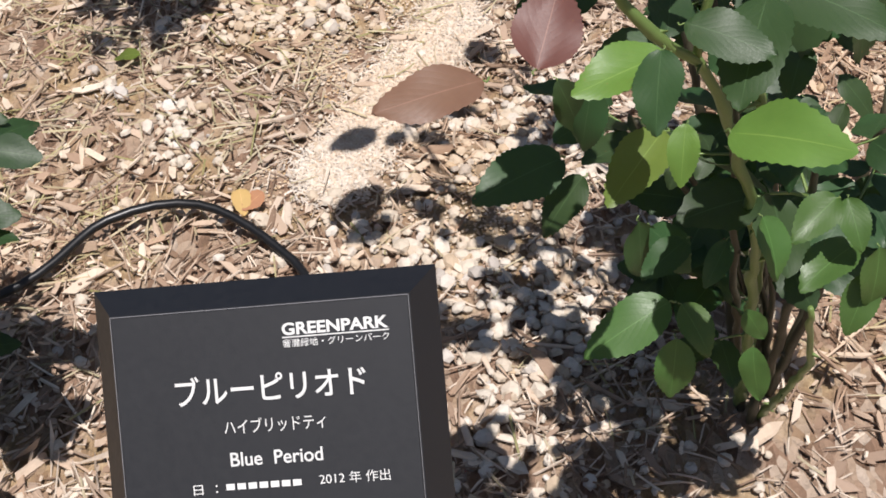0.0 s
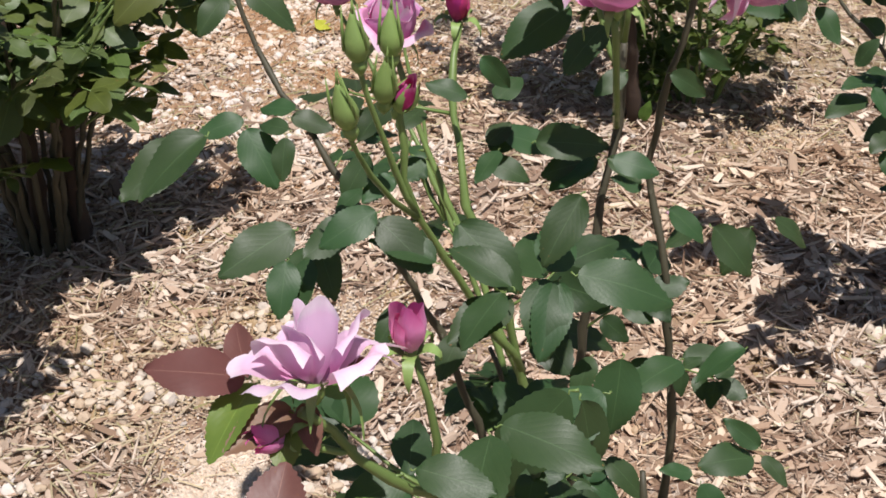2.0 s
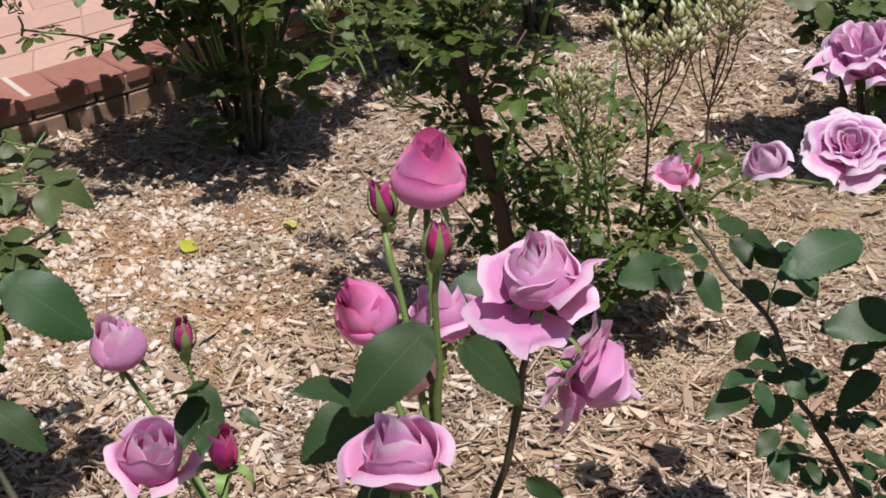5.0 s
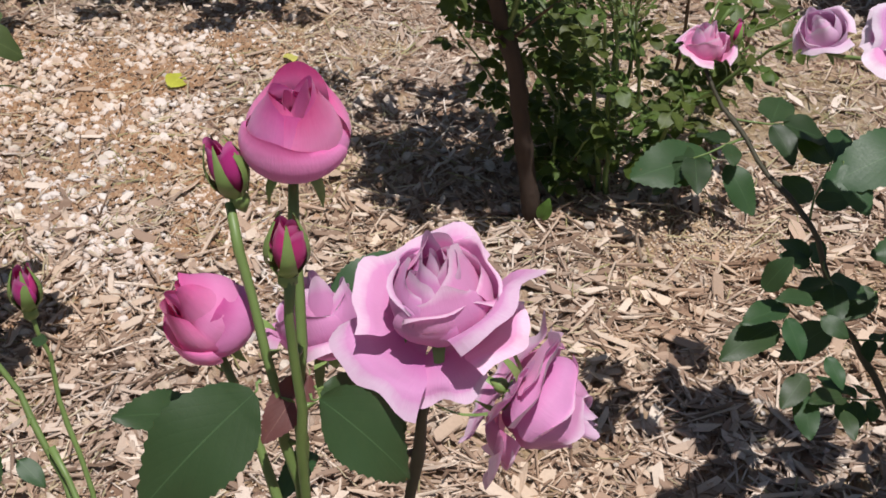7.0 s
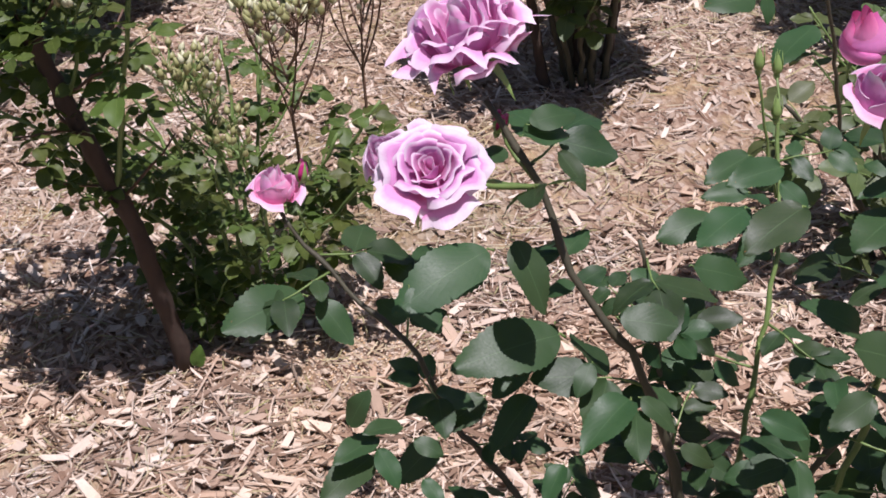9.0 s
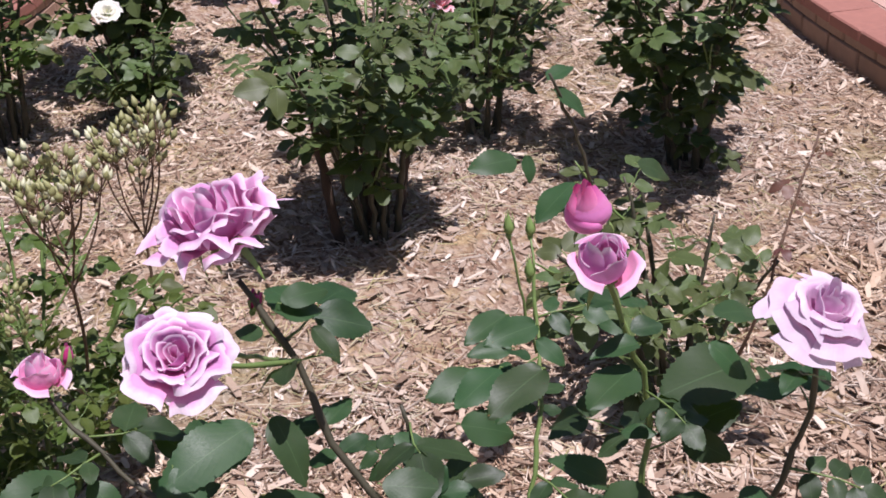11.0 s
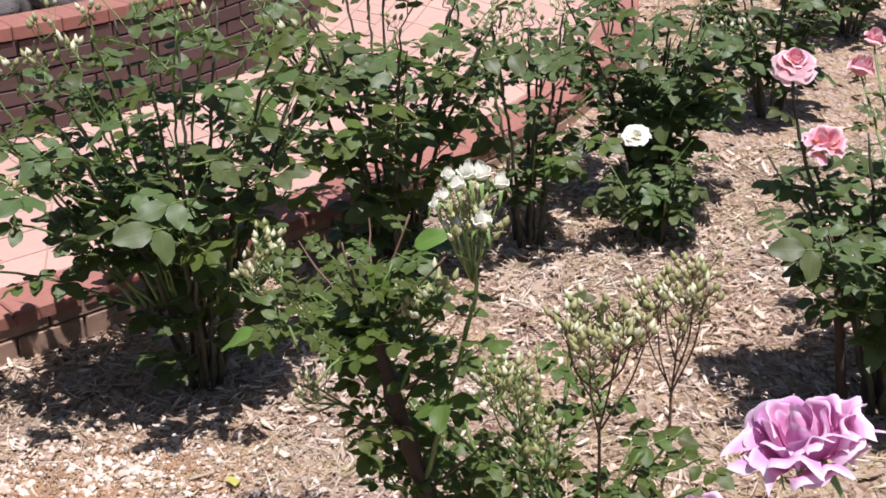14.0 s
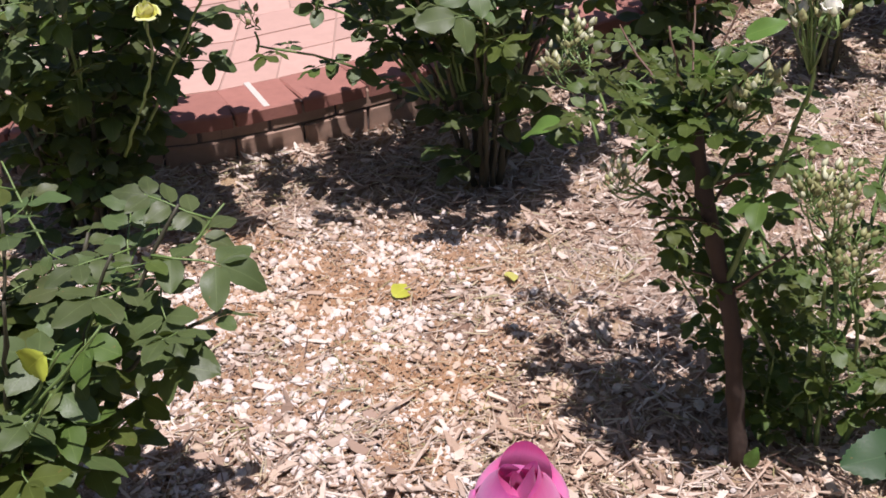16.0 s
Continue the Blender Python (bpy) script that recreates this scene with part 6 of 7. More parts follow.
# ---- bushes built from one recipe ----
def bush(at, height, spread, canes, per_cane, kinds, size, label, r0=0.010, mat=M_CANE_DARK, lean=(0, 0), bare=0.3, seed=0, twigs=2):
    r = random.Random(seed)
    ob = thing("rose_bush", label, "rose bush", (at[0], at[1], 0), group="rose bushes in the bed")
    tips = []
    for k in range(canes):
        a = k * 2 * math.pi / canes + r.uniform(-0.5, 0.5)
        out = spread * r.uniform(0.45, 1.0)
        h = height * r.uniform(0.75, 1.0) * (1 - 0.12 * (out / spread))
        f = (at[0] + 0.05 * math.cos(a), at[1] + 0.05 * math.sin(a), 0)
        e = (at[0] + out * math.cos(a) + lean[0] * h, at[1] + out * math.sin(a) + lean[1] * h, h)
        m1 = tuple(f[i] + (e[i] - f[i]) * q for i, q in enumerate((0.25, 0.25, 0.40)))
        m2 = tuple(f[i] + (e[i] - f[i]) * q for i, q in enumerate((0.65, 0.65, 0.75)))
        pts = cane(ob, [f, m1, m2, e], r0 * r.uniform(0.8, 1.2), 0.003, mat, 0.004, False, 6)
        out_v = Vector((math.cos(a), math.sin(a), 0))
        leaves_along(ob, pts, kinds, per_cane, size, bare, out_v * 0.4, 0.2)
        for _ in range(twigs):
            i = int(len(pts) * r.uniform(0.35, 0.8))
            b = a + r.uniform(-1.3, 1.3)
            q = pts[i] + Vector((math.cos(b), math.sin(b), r.uniform(0.6, 1.3))) * (0.16 * height + 0.05)
            tw = cane(ob, [pts[i], (pts[i] + q) / 2 + Vector((0, 0, -0.01)), q], 0.0035, 0.002, M_STEM, 0.002, False, 5, "twig")
            leaves_along(ob, tw, kinds, max(2, per_cane // 2), size * 0.9, 0.1, None, 0.3)
            tips.append(tw[-1])
        tips.append(pts[-1])
    return ob, tips


# bush with the yellow leaf
b10, t10 = bush((-0.36, 2.60), 0.94, 0.38, 13, 9, L_MIX, 0.18, "leafy rose bush with one yellow leaf on two trunks", seed=10, bare=0.55, lean=(0.03, 0.0))
cane(b10, [(-0.375, 2.59, 0), (-0.37, 2.60, 0.30), (-0.39, 2.62, 0.6)], 0.023, 0.012, M_TRUNK)
cane(b10, [(-0.295, 2.61, 0), (-0.29, 2.62, 0.30), (-0.25, 2.60, 0.6)], 0.023, 0.012, M_TRUNK)
# leafy crown ends added out of view to shade the mulch at the left
for e in ((-0.25, 1.84, 0.97), (-0.34, 1.90, 1.0), (-0.36, 1.74, 0.94), (-0.46, 2.10, 0.98)):
    t_ = cane(b10, [(-0.39, 2.60, 0.30), ((e[0] - 0.40) / 2, (e[1] + 2.55) / 2, e[2] * 0.75), e], 0.007, 0.003, M_CANE_DARK, 0.003, False, 5, "twig")
    leaves_along(b10, t_, L_MIX, 10, 0.15, 0.45)
t_ = cane(b10, [(-0.29, 2.62, 0.35), (-0.05, 2.60, 0.58), (0.10, 2.60, 0.68)], 0.005, 0.003, M_CANE_DARK)
leaves_along(b10, t_, L_MID, 5, 0.15, 0.5)
# the growth is thin round the yellow leaf
for ob in list(b10.children):
    p = b10.location + ob.location
    if ob.name.startswith("leaf") and -0.32 < p.x < 0.02 and 2.02 < p.y < 2.50 and 0.58 < p.z < 1.10:
        bpy.data.objects.remove(ob)
leaf(b10, (-0.125, 2.41, 0.72), (-0.19, 2.41, 0.66), (0.35, -0.8, 0.5), [compound("leaf", 1, M_LEAF_YEL, 5, 16, 0.05, 0.85)], "bright yellow leaf")

# bush at the edge by the hose
b11, t11 = bush((-0.60, 1.08), 0.70, 0.26, 7, 6, L_HERO, 0.15, "low rose bush with dark leaves beside the hose", seed=11, bare=0.3)

# small-flowered white rose on a thick trunk
b3, t3 = bush((1.24, 3.20), 0.66, 0.40, 10, 8, L_SMALL, 0.105, "low small-leaved rose with many white buds on a thick trunk", 0.006, M_STEM, seed=3, bare=0.2)
cane(b3, [(1.044, 3.085, 0), (1.00, 3.06, 0.35), (0.93, 3.03, 0.65), (0.885, 3.02, 0.84)], 0.020, 0.015, M_TRUNK)
for at, tip in (((0.89, 3.02, 0.84), (0.93, 3.04, 0.96)), ((0.89, 3.02, 0.84), (1.0, 3.0, 0.93)), ((0.88, 3.02, 0.82), (0.75, 3.1, 0.84)), ((0.88, 3.02, 0.80), (0.66, 3.35, 0.70)), ((0.89, 3.02, 0.80), (0.78, 2.9, 0.80)), ((0.89, 3.02, 0.78), (0.70, 3.50, 0.74)), ((0.89, 3.03, 0.80), (0.82, 3.58, 0.76)), ((0.90, 3.03, 0.78), (0.96, 3.52, 0.72)), ((0.90, 3.03, 0.74), (1.04, 3.62, 0.64)), ((0.88, 3.02, 0.80), (0.76, 3.26, 0.82)), ((0.90, 3.03, 0.72), (0.86, 3.36, 0.60))):
    t_ = cane(b3, [at, tuple((p + q) / 2 + (0.02 if i == 2 else 0) for i, (p, q) in enumerate(zip(at, tip))), tip], 0.005, 0.002, M_STEM, 0.003, False, 5, "twig")
    leaves_along(b3, t_, L_SMALL, 8, 0.105, 0.1)
leaf(b3, (0.915, 3.03, 0.90), (0.905, 3.0, 0.965), (0.3, -0.8, 0.6), L_LIME1)
for at, tip in (((0.885, 3.02, 0.83), (0.84, 3.06, 1.00)), ((0.885, 3.02, 0.83), (0.97, 3.10, 1.03)), ((0.89, 3.02, 0.82), (1.02, 2.96, 1.00)), ((0.89, 3.02, 0.80), (0.90, 3.22, 0.98)), ((0.90, 3.02, 0.78), (0.76, 3.20, 0.95)),
                ((0.93, 3.03, 0.65), (1.06, 3.12, 0.80)), ((0.95, 3.04, 0.58), (0.84, 3.16, 0.70)), ((0.94, 3.03, 0.62), (0.82, 2.98, 0.66)), ((0.98, 3.05, 0.45), (1.10, 3.02, 0.58)), ((0.97, 3.05, 0.48), (0.86, 3.10, 0.50)), ((0.92, 3.03, 0.70), (1.08, 2.98, 0.78))):
    t_ = cane(b3, [at, tuple((p + q) / 2 for p, q in zip(at, tip)), tip], 0.004, 0.0018, M_TWIG_RED, 0.004, False, 5, "twig")
    leaves_along(b3, t_, L_SMALL, 4, 0.095, 0.2)
leaf(b3, (0.97, 3.06, 0.98), (1.03, 3.03, 1.03), (0.1, -0.6, 0.8), L_LIME1)
for tip in ((0.95, 3.26, 0.30), (1.00, 3.20, 0.24), (0.90, 3.32, 0.36), (1.10, 3.12, 0.26), (1.12, 3.22, 0.42), (0.98, 3.34, 0.20), (1.16, 3.08, 0.20)):
    t_ = cane(b3, [(1.10, 3.16, 0), ((tip[0] + 1.10) / 2, (tip[1] + 3.16) / 2, tip[2] * 0.6), tip], 0.004, 0.002, M_STEM, 0.003, False, 5, "twig")
    leaves_along(b3, t_, L_SMALL, 7, 0.10, 0.3)
leaf(b3, (1.062, 3.065, 0.01), (1.068, 3.03, 0.06), (0.0, -0.8, 0.6), L_LIME1)
leaf(b3, (0.66, 3.38, 0.66), (0.55, 3.44, 0.645), (0.1, -0.5, 0.8), L_LIME1)


def spray(ob, foot, top, width, n, seed, mat=M_TWIG_RED, bud=1.0, white=0.25):
    """A head of many small buds: a stalk, a few forking branches, and buds on short stalks at their ends."""
    r = random.Random(seed)
    foot, top = Vector(foot) - ob.location, Vector(top) - ob.location
    bl = Builder()
    fork = foot + (top - foot) * 0.5
    stalk = curve_points([foot, (foot + fork) / 2 + Vector((0.008, 0, 0)), fork], 0.03)
    bl.tube(stalk, [0.0042 - 0.001 * i / len(stalk) for i in range(len(stalk))], 5, 0)
    arms = max(2, min(8, n // 6))
    for k in range(arms):
        a, q = k * 2 * math.pi / arms + r.uniform(-0.4, 0.4), (0.15 if k == 0 else r.uniform(0.55, 1.0))
        out = Vector((math.cos(a), math.sin(a), 0))
        e = top + out * (q * width * 0.8) + Vector((0, 0, r.uniform(-0.06, -0.02) - 0.3 * width * q))
        s = fork + (top - fork) * r.uniform(-0.1, 0.3)
        arm = curve_points([s, s + (e - s) * 0.55 + out * 0.014 - Vector((0, 0, 0.01)), e], 0.03)
        bl.tube(arm, [0.0026 - 0.0009 * i / len(arm) for i in range(len(arm))], 4, 0, False)
        for _ in range(max(2, round(n / arms))):
            b = r.uniform(0, 6.28)
            st = e + (s - e) * r.uniform(0.0, 0.35)
            p = st + Vector((math.cos(b), math.sin(b), r.uniform(0.5, 1.6))) * (0.022 * r.uniform(0.6, 1.4) * bud ** 0.5)
            bl.tube([st, (st + p) / 2 + Vector((math.cos(b), math.sin(b), 0)) * 0.003, p], [0.0015, 0.0012, 0.0011], 4, 0, False)
            up = ((p - st).normalized() + Vector((0, 0, 0.7))).normalized()
            bl.blob(p, up, r.uniform(0.0037, 0.0056) * bud, r.uniform(0.013, 0.018) * bud, 6, 4, 2 if r.random() < white else 1, 0.8)
    under("bud_spray", bl.mesh("bud_spray", [mat, M_CREAMBUD, M_PALEBUD]), ob, None, "branching head of small cream buds")


t_ = cane(b3, [(0.97, 3.05, 0.45), (1.02, 2.98, 0.70), (1.06, 2.90, 0.93)], 0.006, 0.004, M_STEM, 0.003, False, 5)
leaves_along(b3, t_, L_OLIVE, 7, 0.11, 0.4)
spray(b3, (1.06, 2.90, 0.92), (1.055, 2.86, 1.15), 0.07, 30, 1, M_STEM, 1.3, 0.3)
for at, kind, big in (((1.005, 2.84, 1.165), "cup", 0.62), ((1.050, 2.87, 1.192), "cup", 0.78), ((1.030, 2.84, 1.182), "cup", 0.7), ((1.075, 2.885, 1.185), "cup", 0.85), ((1.020, 2.88, 1.185), "cup", 0.62), ((1.112, 2.90, 1.160), "cup", 0.75), ((1.070, 2.83, 1.120), "cup", 0.85), ((0.998, 2.87, 1.140), "cup", 0.65), ((1.030, 2.86, 1.105), "cup", 0.5)):
    flower(b3, at, ((at[0] - 1.05) * 2, -0.15, 1), kind, M_SNOW, big, "small cream-white rose half open")
    cane(b3, [(1.06, 2.89, 0.98), ((at[0] + 1.06) / 2, (at[1] + 2.89) / 2 - 0.01, at[2] - 0.09), (at[0], at[1], at[2] - 0.02)], 0.0022, 0.0016, M_STEM, 0.001, False, 5, "twig")
spray(b3, (1.34, 3.15, 0.25), (1.335, 3.02, 0.86), 0.125, 130, 2, M_TWIG_RED, 1.45, 0.30)
spray(b3, (1.50, 3.20, 0.25), (1.55, 3.24, 0.825), 0.125, 116, 3, M_TWIG_RED, 1.45, 0.30)
spray(b3, (1.20, 3.05, 0.35), (1.140, 3.06, 0.74), 0.09, 70, 4, M_STEM, 1.35, 0.25)
spray(b3, (1.26, 3.10, 0.25), (1.20, 3.04, 0.62), 0.09, 40, 14, M_STEM, 1.3, 0.05)
spray(b3, (0.93, 3.02, 0.70), (0.995, 2.98, 0.94), 0.055, 36, 5, M_STEM, 1.5, 0.4)
spray(b3, (0.76, 3.42, 0.62), (0.680, 3.54, 0.84), 0.055, 30, 6, M_STEM, 1.25, 0.35)
spray(b3, (0.74, 3.45, 0.58), (0.640, 3.58, 0.76), 0.055, 28, 7, M_STEM, 1.25, 0.35)
spray(b3, (0.90, 3.02, 0.60), (0.76, 3.05, 0.74), 0.06, 24, 8, M_STEM, 1.1, 0.3)

# pink rose on several trunks
b4, t4 = bush((2.36, 3.92), 0.84, 0.38, 10, 9, L_MID, 0.155, "salmon-pink rose bush with dense foliage on bare trunks", seed=4, bare=0.55)
for f, e in (((2.24, 3.93), (2.18, 3.95)), ((2.36, 3.97), (2.36, 4.0)), ((2.39, 4.0), (2.40, 4.05)), ((2.46, 4.0), (2.56, 4.02))):
    cane(b4, [(f[0], f[1], 0), ((f[0] + e[0]) / 2, (f[1] + e[1]) / 2, 0.25), (e[0], e[1], 0.55)], 0.017, 0.010, M_TRUNK)
t_ = cane(b4, [(2.28, 3.95, 0.30), (2.14, 3.98, 0.60), (2.06, 4.0, 0.86), (2.045, 4.01, 0.97)], 0.007, 0.004, M_CANE_DARK)
leaves_along(b4, t_, L_MID, 4, 0.14, 0.3)
flower(b4, (2.045, 4.009, 1.01), (-0.1, -0.4, 0.7), "full", M_SALMON, 1.0, "salmon-pink full rose")
flower(b4, (2.134, 3.98, 0.80), (0.0, -0.4, 0.9), "loose", M_SALMON, 1.15, "salmon rose with a pale middle")
for at, kind, big, text in (
    ((2.39, 4.38, 0.88), "half", 1.0, "salmon-pink rose half open"),
    ((2.466, 3.98, 0.876), "loose", 1.05, "salmon-pink rose with loose petals"),
    ((2.341, 3.98, 0.827), "half", 0.85, "deep salmon-pink rose half open"),
    ((2.61, 3.98, 0.718), "loose", 0.8, "fading pink rose with loose petals"),
    ((2.625, 3.98, 0.649), "loose", 0.7, "fading pink rose with loose petals"),
    ((2.43, 4.40, 0.96), "half", 0.8, "salmon-pink rose half open"),
    ((2.57, 4.40, 0.95), "half", 0.8, "salmon-pink rose half open"),
):
    t_ = cane(b4, [(2.40, 4.0, 0.45), ((at[0] + 2.4) / 2, (at[1] + 4.0) / 2, at[2] * 0.5 + 0.24), (at[0], at[1], at[2] - 0.02)], 0.005, 0.003, M_STEM, 0.003, False, 5, "twig")
    leaves_along(b4, t_, L_MID, 3, 0.11, 0.4)
    flower(b4, at, (0.1, -0.3, 1), kind, M_SALMON, big, text)
b4b, t4b = bush((2.98, 4.42), 0.66, 0.30, 6, 6, L_MID, 0.14, "low rose bush with pale pink blooms", seed=24, bare=0.3)
for at in ((2.948, 4.40, 0.83), (3.156, 4.40, 0.60), (3.10, 4.42, 0.66), (2.90, 4.45, 0.79)):
    cane(b4b, [(2.98, 4.42, 0.2), ((at[0] + 2.98) / 2, 4.42, at[2] * 0.6 + 0.1), (at[0], at[1], at[2] - 0.02)], 0.005, 0.003, M_STEM, 0.003, False, 5, "twig")
    flower(b4b, at, (0.1, -0.4, 1), "loose", M_SALMON, 1.0, "pale salmon rose with loose petals")

# dark bush near the far kerb
b5, t5 = bush((3.42, 3.86), 1.10, 0.36, 12, 10, L_MID, 0.16, "tall dark green rose bush with few flowers", seed=5, bare=0.15)
# low bush beside the second lilac rose
b2b, t2b = bush((2.62, 2.82), 0.58, 0.30, 6, 5, L_MID, 0.15, "rose bush with spreading dark green leaves", seed=22, bare=0.2)
t_ = cane(b2b, [(2.55, 2.6, 0.1), (2.60, 2.52, 0.42), (2.70, 2.56, 0.60), (2.785, 2.60, 0.72)], 0.005, 0.002, M_TWIG_RED)
leaves_along(b2b, t_, L_RED, 4, 0.06, 0.6)
cane(b2b, [(2.40, 2.75, 0.3), (2.30, 2.72, 0.7), (2.20, 2.70, 0.93)], 0.005, 0.003, M_CANE_DARK)
leaf(b2b, (2.204, 2.720, 0.905), (2.286, 2.740, 0.946), (-0.2, -0.4, 0.9), L_HERO1)
leaf(b2b, (2.214, 2.720, 0.891), (2.287, 2.660, 0.854), (-0.3, -0.2, 0.9), L_HERO1)
leaf(b2b, (2.161, 2.750, 0.745), (2.041, 2.720, 0.798), (-0.3, -0.5, 0.8), L_HERO1)
leaf(b2b, (2.174, 2.750, 0.755), (2.172, 2.700, 0.712), (-0.0, -0.6, 0.8), L_HERO1)
leaf(b2b, (2.264, 2.700, 0.693), (2.118, 2.650, 0.701), (-0.4, -0.2, 0.9), L_HERO1)
leaf(b2b, (2.398, 2.700, 0.700), (2.497, 2.660, 0.682), (-0.6, -0.2, 0.8), L_HERO1)

# bushes along the walkway
b6, t6 = bush((0.44, 4.43), 1.22, 0.46, 13, 6, L_MIX, 0.20, "large dark green rose bush with sprays of white buds", seed=6, bare=0.12)
b7, t7 = bush((1.07, 5.10), 1.16, 0.44, 12, 7, L_MIX, 0.20, "tall green rose bush with white buds", seed=7, bare=0.12)
b7b, t7b = bush((1.58, 5.30), 1.0, 0.26, 7, 6, L_MIX, 0.16, "thin upright rose with white buds", seed=37, bare=0.3)
b8, t8 = bush((2.12, 5.60), 0.98, 0.36, 11, 8, L_FAR, 0.19, "dense dark green rose bush", seed=8, bare=0.12)
b8b, t8b = bush((2.02, 5.22), 0.38, 0.16, 5, 6, L_MID, 0.13, "small rose with one cream flower", seed=28, bare=0.2)
b9, t9 = bush((-0.66, 4.06), 1.15, 0.50, 18, 11, L_MIX, 0.18, "green rose bush with cream and yellow flowers", seed=9, bare=0.1)
for at in ((0.166, 4.25, 1.18), (0.258, 4.25, 1.22), (0.477, 4.25, 1.22), (0.403, 4.28, 1.21), (0.054, 4.25, 1.09), (0.128, 4.25, 1.09), (0.22, 4.22, 1.12), (-0.117, 4.22, 1.02), (-0.2, 4.2, 0.97), (-0.22, 4.25, 1.13), (0.0, 4.2, 0.74), (-0.177, 4.22, 0.61), (0.548, 4.25, 1.18), (0.696, 4.27, 1.21), (0.80, 4.30, 1.12)):
    f = (0.44 + (at[0] - 0.44) * 0.25, 4.34, 0.30)
    t_ = cane(b6, [f, ((f[0] + at[0]) / 2 - 0.02, (f[1] + at[1]) / 2, at[2] * 0.72), (at[0], at[1], at[2] - 0.1)], 0.005, 0.003, M_STEM, 0.003, False, 5, "twig")
    leaves_along(b6, t_, L_MIX, 6, 0.15, 0.25)
    spray(b6, (at[0], at[1], at[2] - 0.12), at, 0.045, 9, int(at[0] * 1000), M_STEM, 1.6, 0.4)
for ob, tips in ((b7, t7), (b7b, t7b), (b8, t8[:8])):
    for i, p in enumerate(tips[:16]):
        if p.z > 0.6:
            spray(ob, p - Vector((0, 0, 0.10)), p + Vector((0, 0, 0.06)), 0.035, 6, 100 + i, M_STEM, 1.6, 0.55)
flower(b8b, (1.962, 5.239, 0.414), (-0.1, -0.6, 0.9), "flat", M_WHITE, 0.95, "cream rose in bloom")
flower(b9, (-0.305, 3.69, 0.80), (0, -0.3, 1), "half", M_YELLOW, 0.72, "small yellow rose half open")
cane(b9, [(-0.5, 3.95, 0.3), (-0.35, 3.8, 0.6), (-0.305, 3.69, 0.78)], 0.005, 0.003, M_STEM, 0.003, False, 5, "twig")
flower(b9, (-0.165, 3.86, 0.905), (0.2, -0.4, 0.9), "half", M_WHITE, 1.05, "cream rose in bloom")
t_ = cane(b9, [(-0.45, 3.98, 0.35), (-0.28, 3.92, 0.66), (-0.168, 3.86, 0.87)], 0.005, 0.003, M_STEM, 0.003, False, 5, "twig")
leaves_along(b9, t_, L_MID, 4, 0.14, 0.2)
flower(b9, (-0.41, 3.60, 1.10), (0.3, -0.5, 0.8), "flat", M_SALMON, 1.5, "large open salmon and pink rose")
cane(b9, [(-0.58, 3.95, 0.4), (-0.50, 3.7, 0.8), (-0.415, 3.61, 1.07)], 0.006, 0.004, M_STEM, 0.003, False, 5, "twig")
for at in ((-0.147, 4.0, 1.175), (-0.20, 3.95, 1.05), (-0.42, 3.9, 1.2)):
    spray(b9, (at[0] - 0.05, at[1], at[2] - 0.25), at, 0.04, 7, int(at[2] * 1000), M_STEM, 1.6, 0.55)
# far bushes
for i, (x, y, h) in enumerate(((3.85, 7.9, 0.8), (2.95, 6.6, 0.85), (4.0, 6.2, 0.9), (4.6, 7.2, 0.9), (3.3, 5.0, 0.7), (4.3, 9.2, 1.0), (5.3, 8.6, 0.9), (3.4, 9.6, 1.0))):
    ob, tips = bush((x, y), h, 0.40, 9, 9, L_FAR, 0.18, "distant green rose bush with pink flowers", seed=40 + i, bare=0.25, twigs=1)
    for p in tips[:4]:
        flower(ob, p, (0, -0.3, 1), "small", M_SALMON, 1.2, "salmon-pink rose")

# ---- small things on the ground ----
def fallen(name, x, y, size, mat, label, cat, seed, z=0.02):
    me = compound(name, 1, mat, seed, 12, 0.04, 0.75)
    ob = new(name, me)
    ob.matrix_world = frame_of((x, y, relief(x, y) + z), (math.cos(seed), math.sin(seed), 0.1), (0.15, -0.2, 1), size)
    tagged(ob, label, cat)


fallen("fallen_leaf", 0.235, 3.70, 0.085, M_LEAF_YEL, "yellow rose leaf fallen on the mulch", "leaf", 1)
fallen("fallen_leaf", 0.545, 3.80, 0.065, M_LEAF_DULL, "dull yellow rose leaf fallen on the mulch", "leaf", 2)
fallen("fallen_leaf", -0.389, 1.951, 0.055, M_LEAF_LIME, "pale green leaf fallen on the mulch", "leaf", 3)
fallen("fallen_leaf", -0.134, 1.602, 0.05, M_DEADLEAF, "curled brown leaf fallen on the mulch", "leaf", 4, 0.025)
fallen("fallen_leaf", -0.175, 1.605, 0.05, M_DEADLEAF, "curled brown leaf fallen on the mulch", "leaf", 5, 0.03)
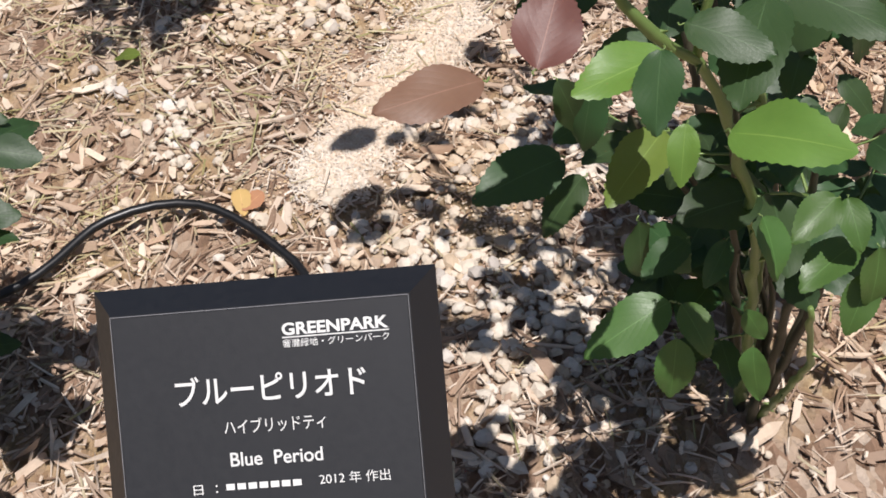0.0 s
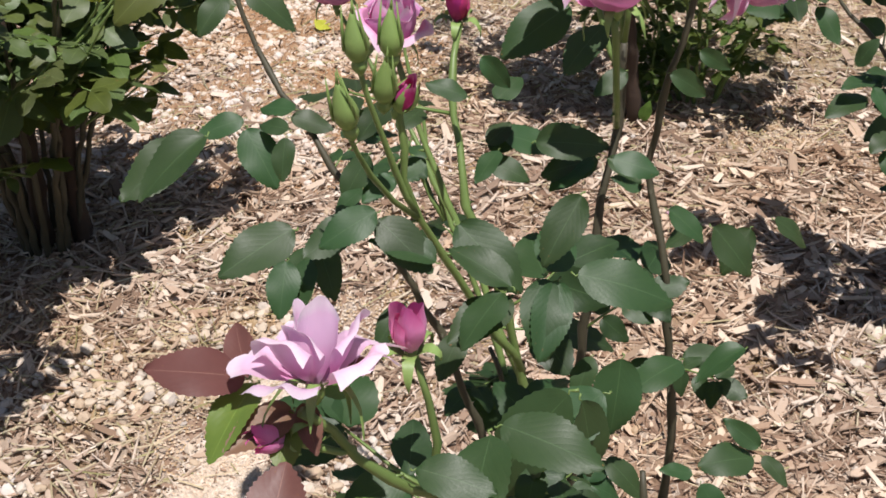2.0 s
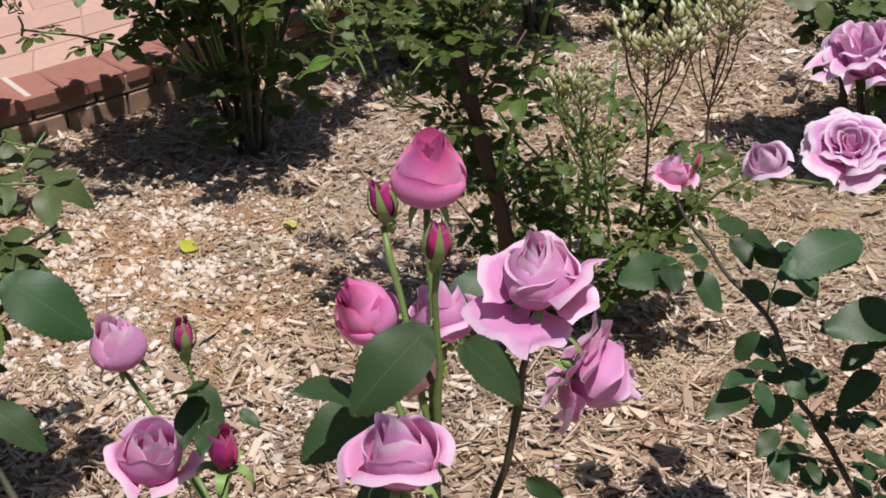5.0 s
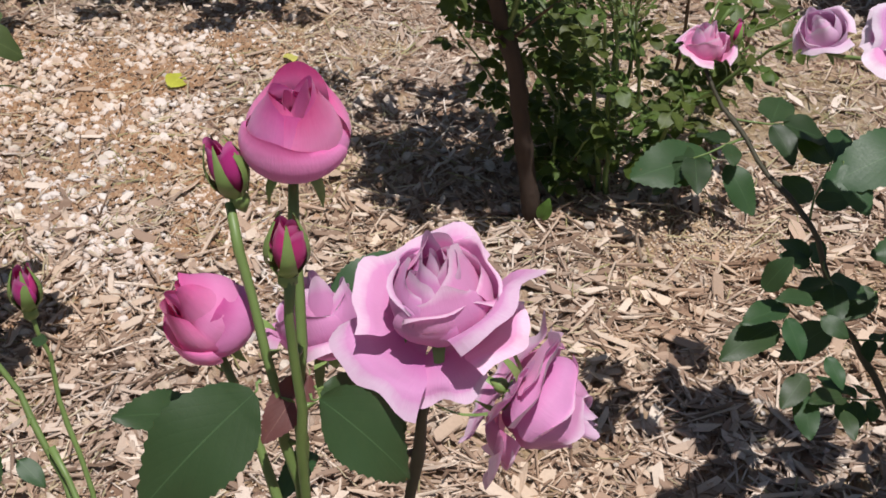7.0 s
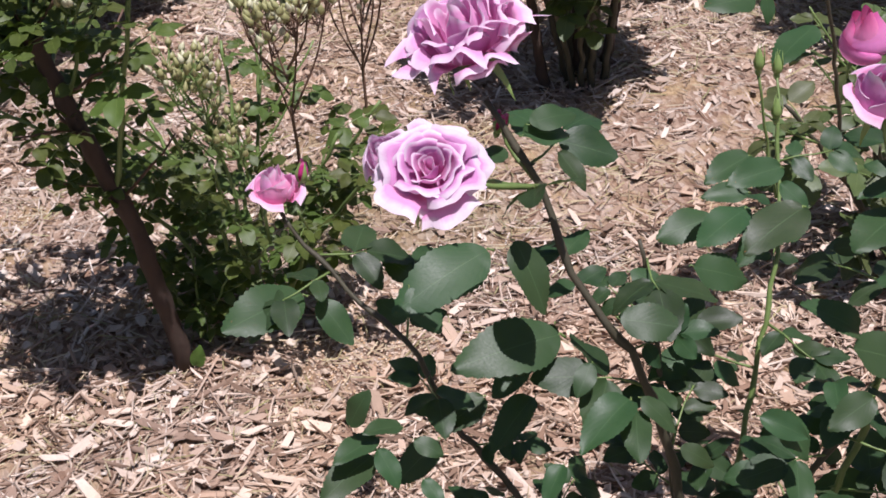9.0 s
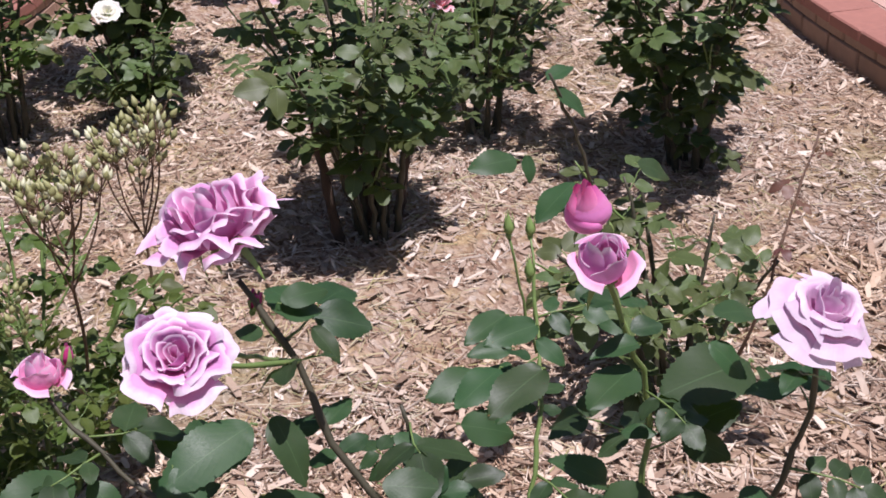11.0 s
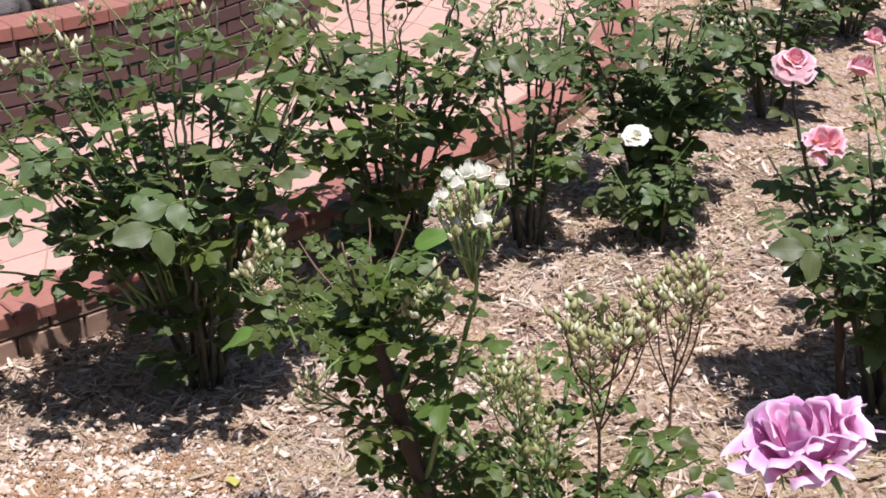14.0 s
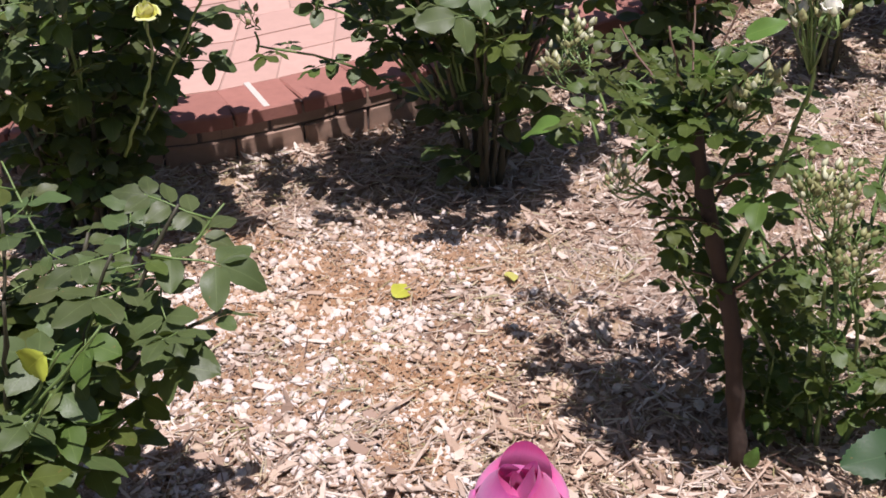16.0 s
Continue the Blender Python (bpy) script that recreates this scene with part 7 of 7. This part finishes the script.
for x, y in ((1.021, 2.623), (0.43, 2.25)):
    ob = new("fallen_petal", petal_mesh("fallen_petal", M_PALE, 0.03, 0.03, 1.4, 0.4, 0.0, 0.2, 5))
    ob.matrix_world = pose(x, y, relief(x, y) + 0.02, 0, 70, 40)
    tagged(ob, "pale pink petal fallen on the mulch", "petal")


def stone(x, y, r, mat, label, z=0.0, seed=1, flat=0.6):
    bm = bmesh.new()
    bmesh.ops.create_icosphere(bm, subdivisions=3, radius=1.0)
    for v in bm.verts:
        n = noise.noise(v.co * 1.3 + Vector((seed * 3.1, 0, 0))) * 0.35 + noise.noise(v.co * 4 + Vector((0, seed, 0))) * 0.08
        v.co = Vector((v.co.x * r * (1 + n), v.co.y * r * 0.75 * (1 + n), v.co.z * r * flat * (1 + n)))
    me = bpy.data.meshes.new("stone")
    bm.to_mesh(me)
    bm.free()
    me.materials.append(mat)
    me.polygons.foreach_set("use_smooth", [True] * len(me.polygons))
    ob = new("stone", me)
    ob.matrix_world = pose(x, y, z + r * flat * 0.45, 0, 0, seed * 50)
    tagged(ob, label, "stone")


stone(-0.131, 2.521, 0.032, M_PEBBLE, "sandy yellow stone lying in the mulch", 0.0, 2)
stone(0.10, 1.50, 0.018, M_PEBBLE, "small cream stone among the gravel", 0.0, 3)
for i, (x, y, r) in enumerate(((-1.15, 6.75, 0.30), (-0.62, 6.95, 0.26), (-0.25, 7.2, 0.22), (-1.75, 6.6, 0.28))):
    stone(x, y, r, M_ROCK, "rough grey rock in the raised bed", WALL_TOP - 0.05, 5 + i)
for i, (x, y) in enumerate(((-0.95, 7.25), (-0.35, 7.6), (-1.6, 7.2))):
    bush((x, y), 1.25, 0.40, 7, 8, L_FAR, 0.18, "shrub growing in the raised bed", seed=70 + i, bare=0.2, twigs=1)
# short heavy chip standing by the two-trunked bush
vs_, fs_ = [], []
chip_shape(vs_, fs_, -0.268, 2.422, 0.02, 2.0)
tagged(new("bark_piece", mesh_of("bark_piece", vs_, fs_, M_CHIP, None, False)), "thick piece of pale bark on the mulch", "bark piece")
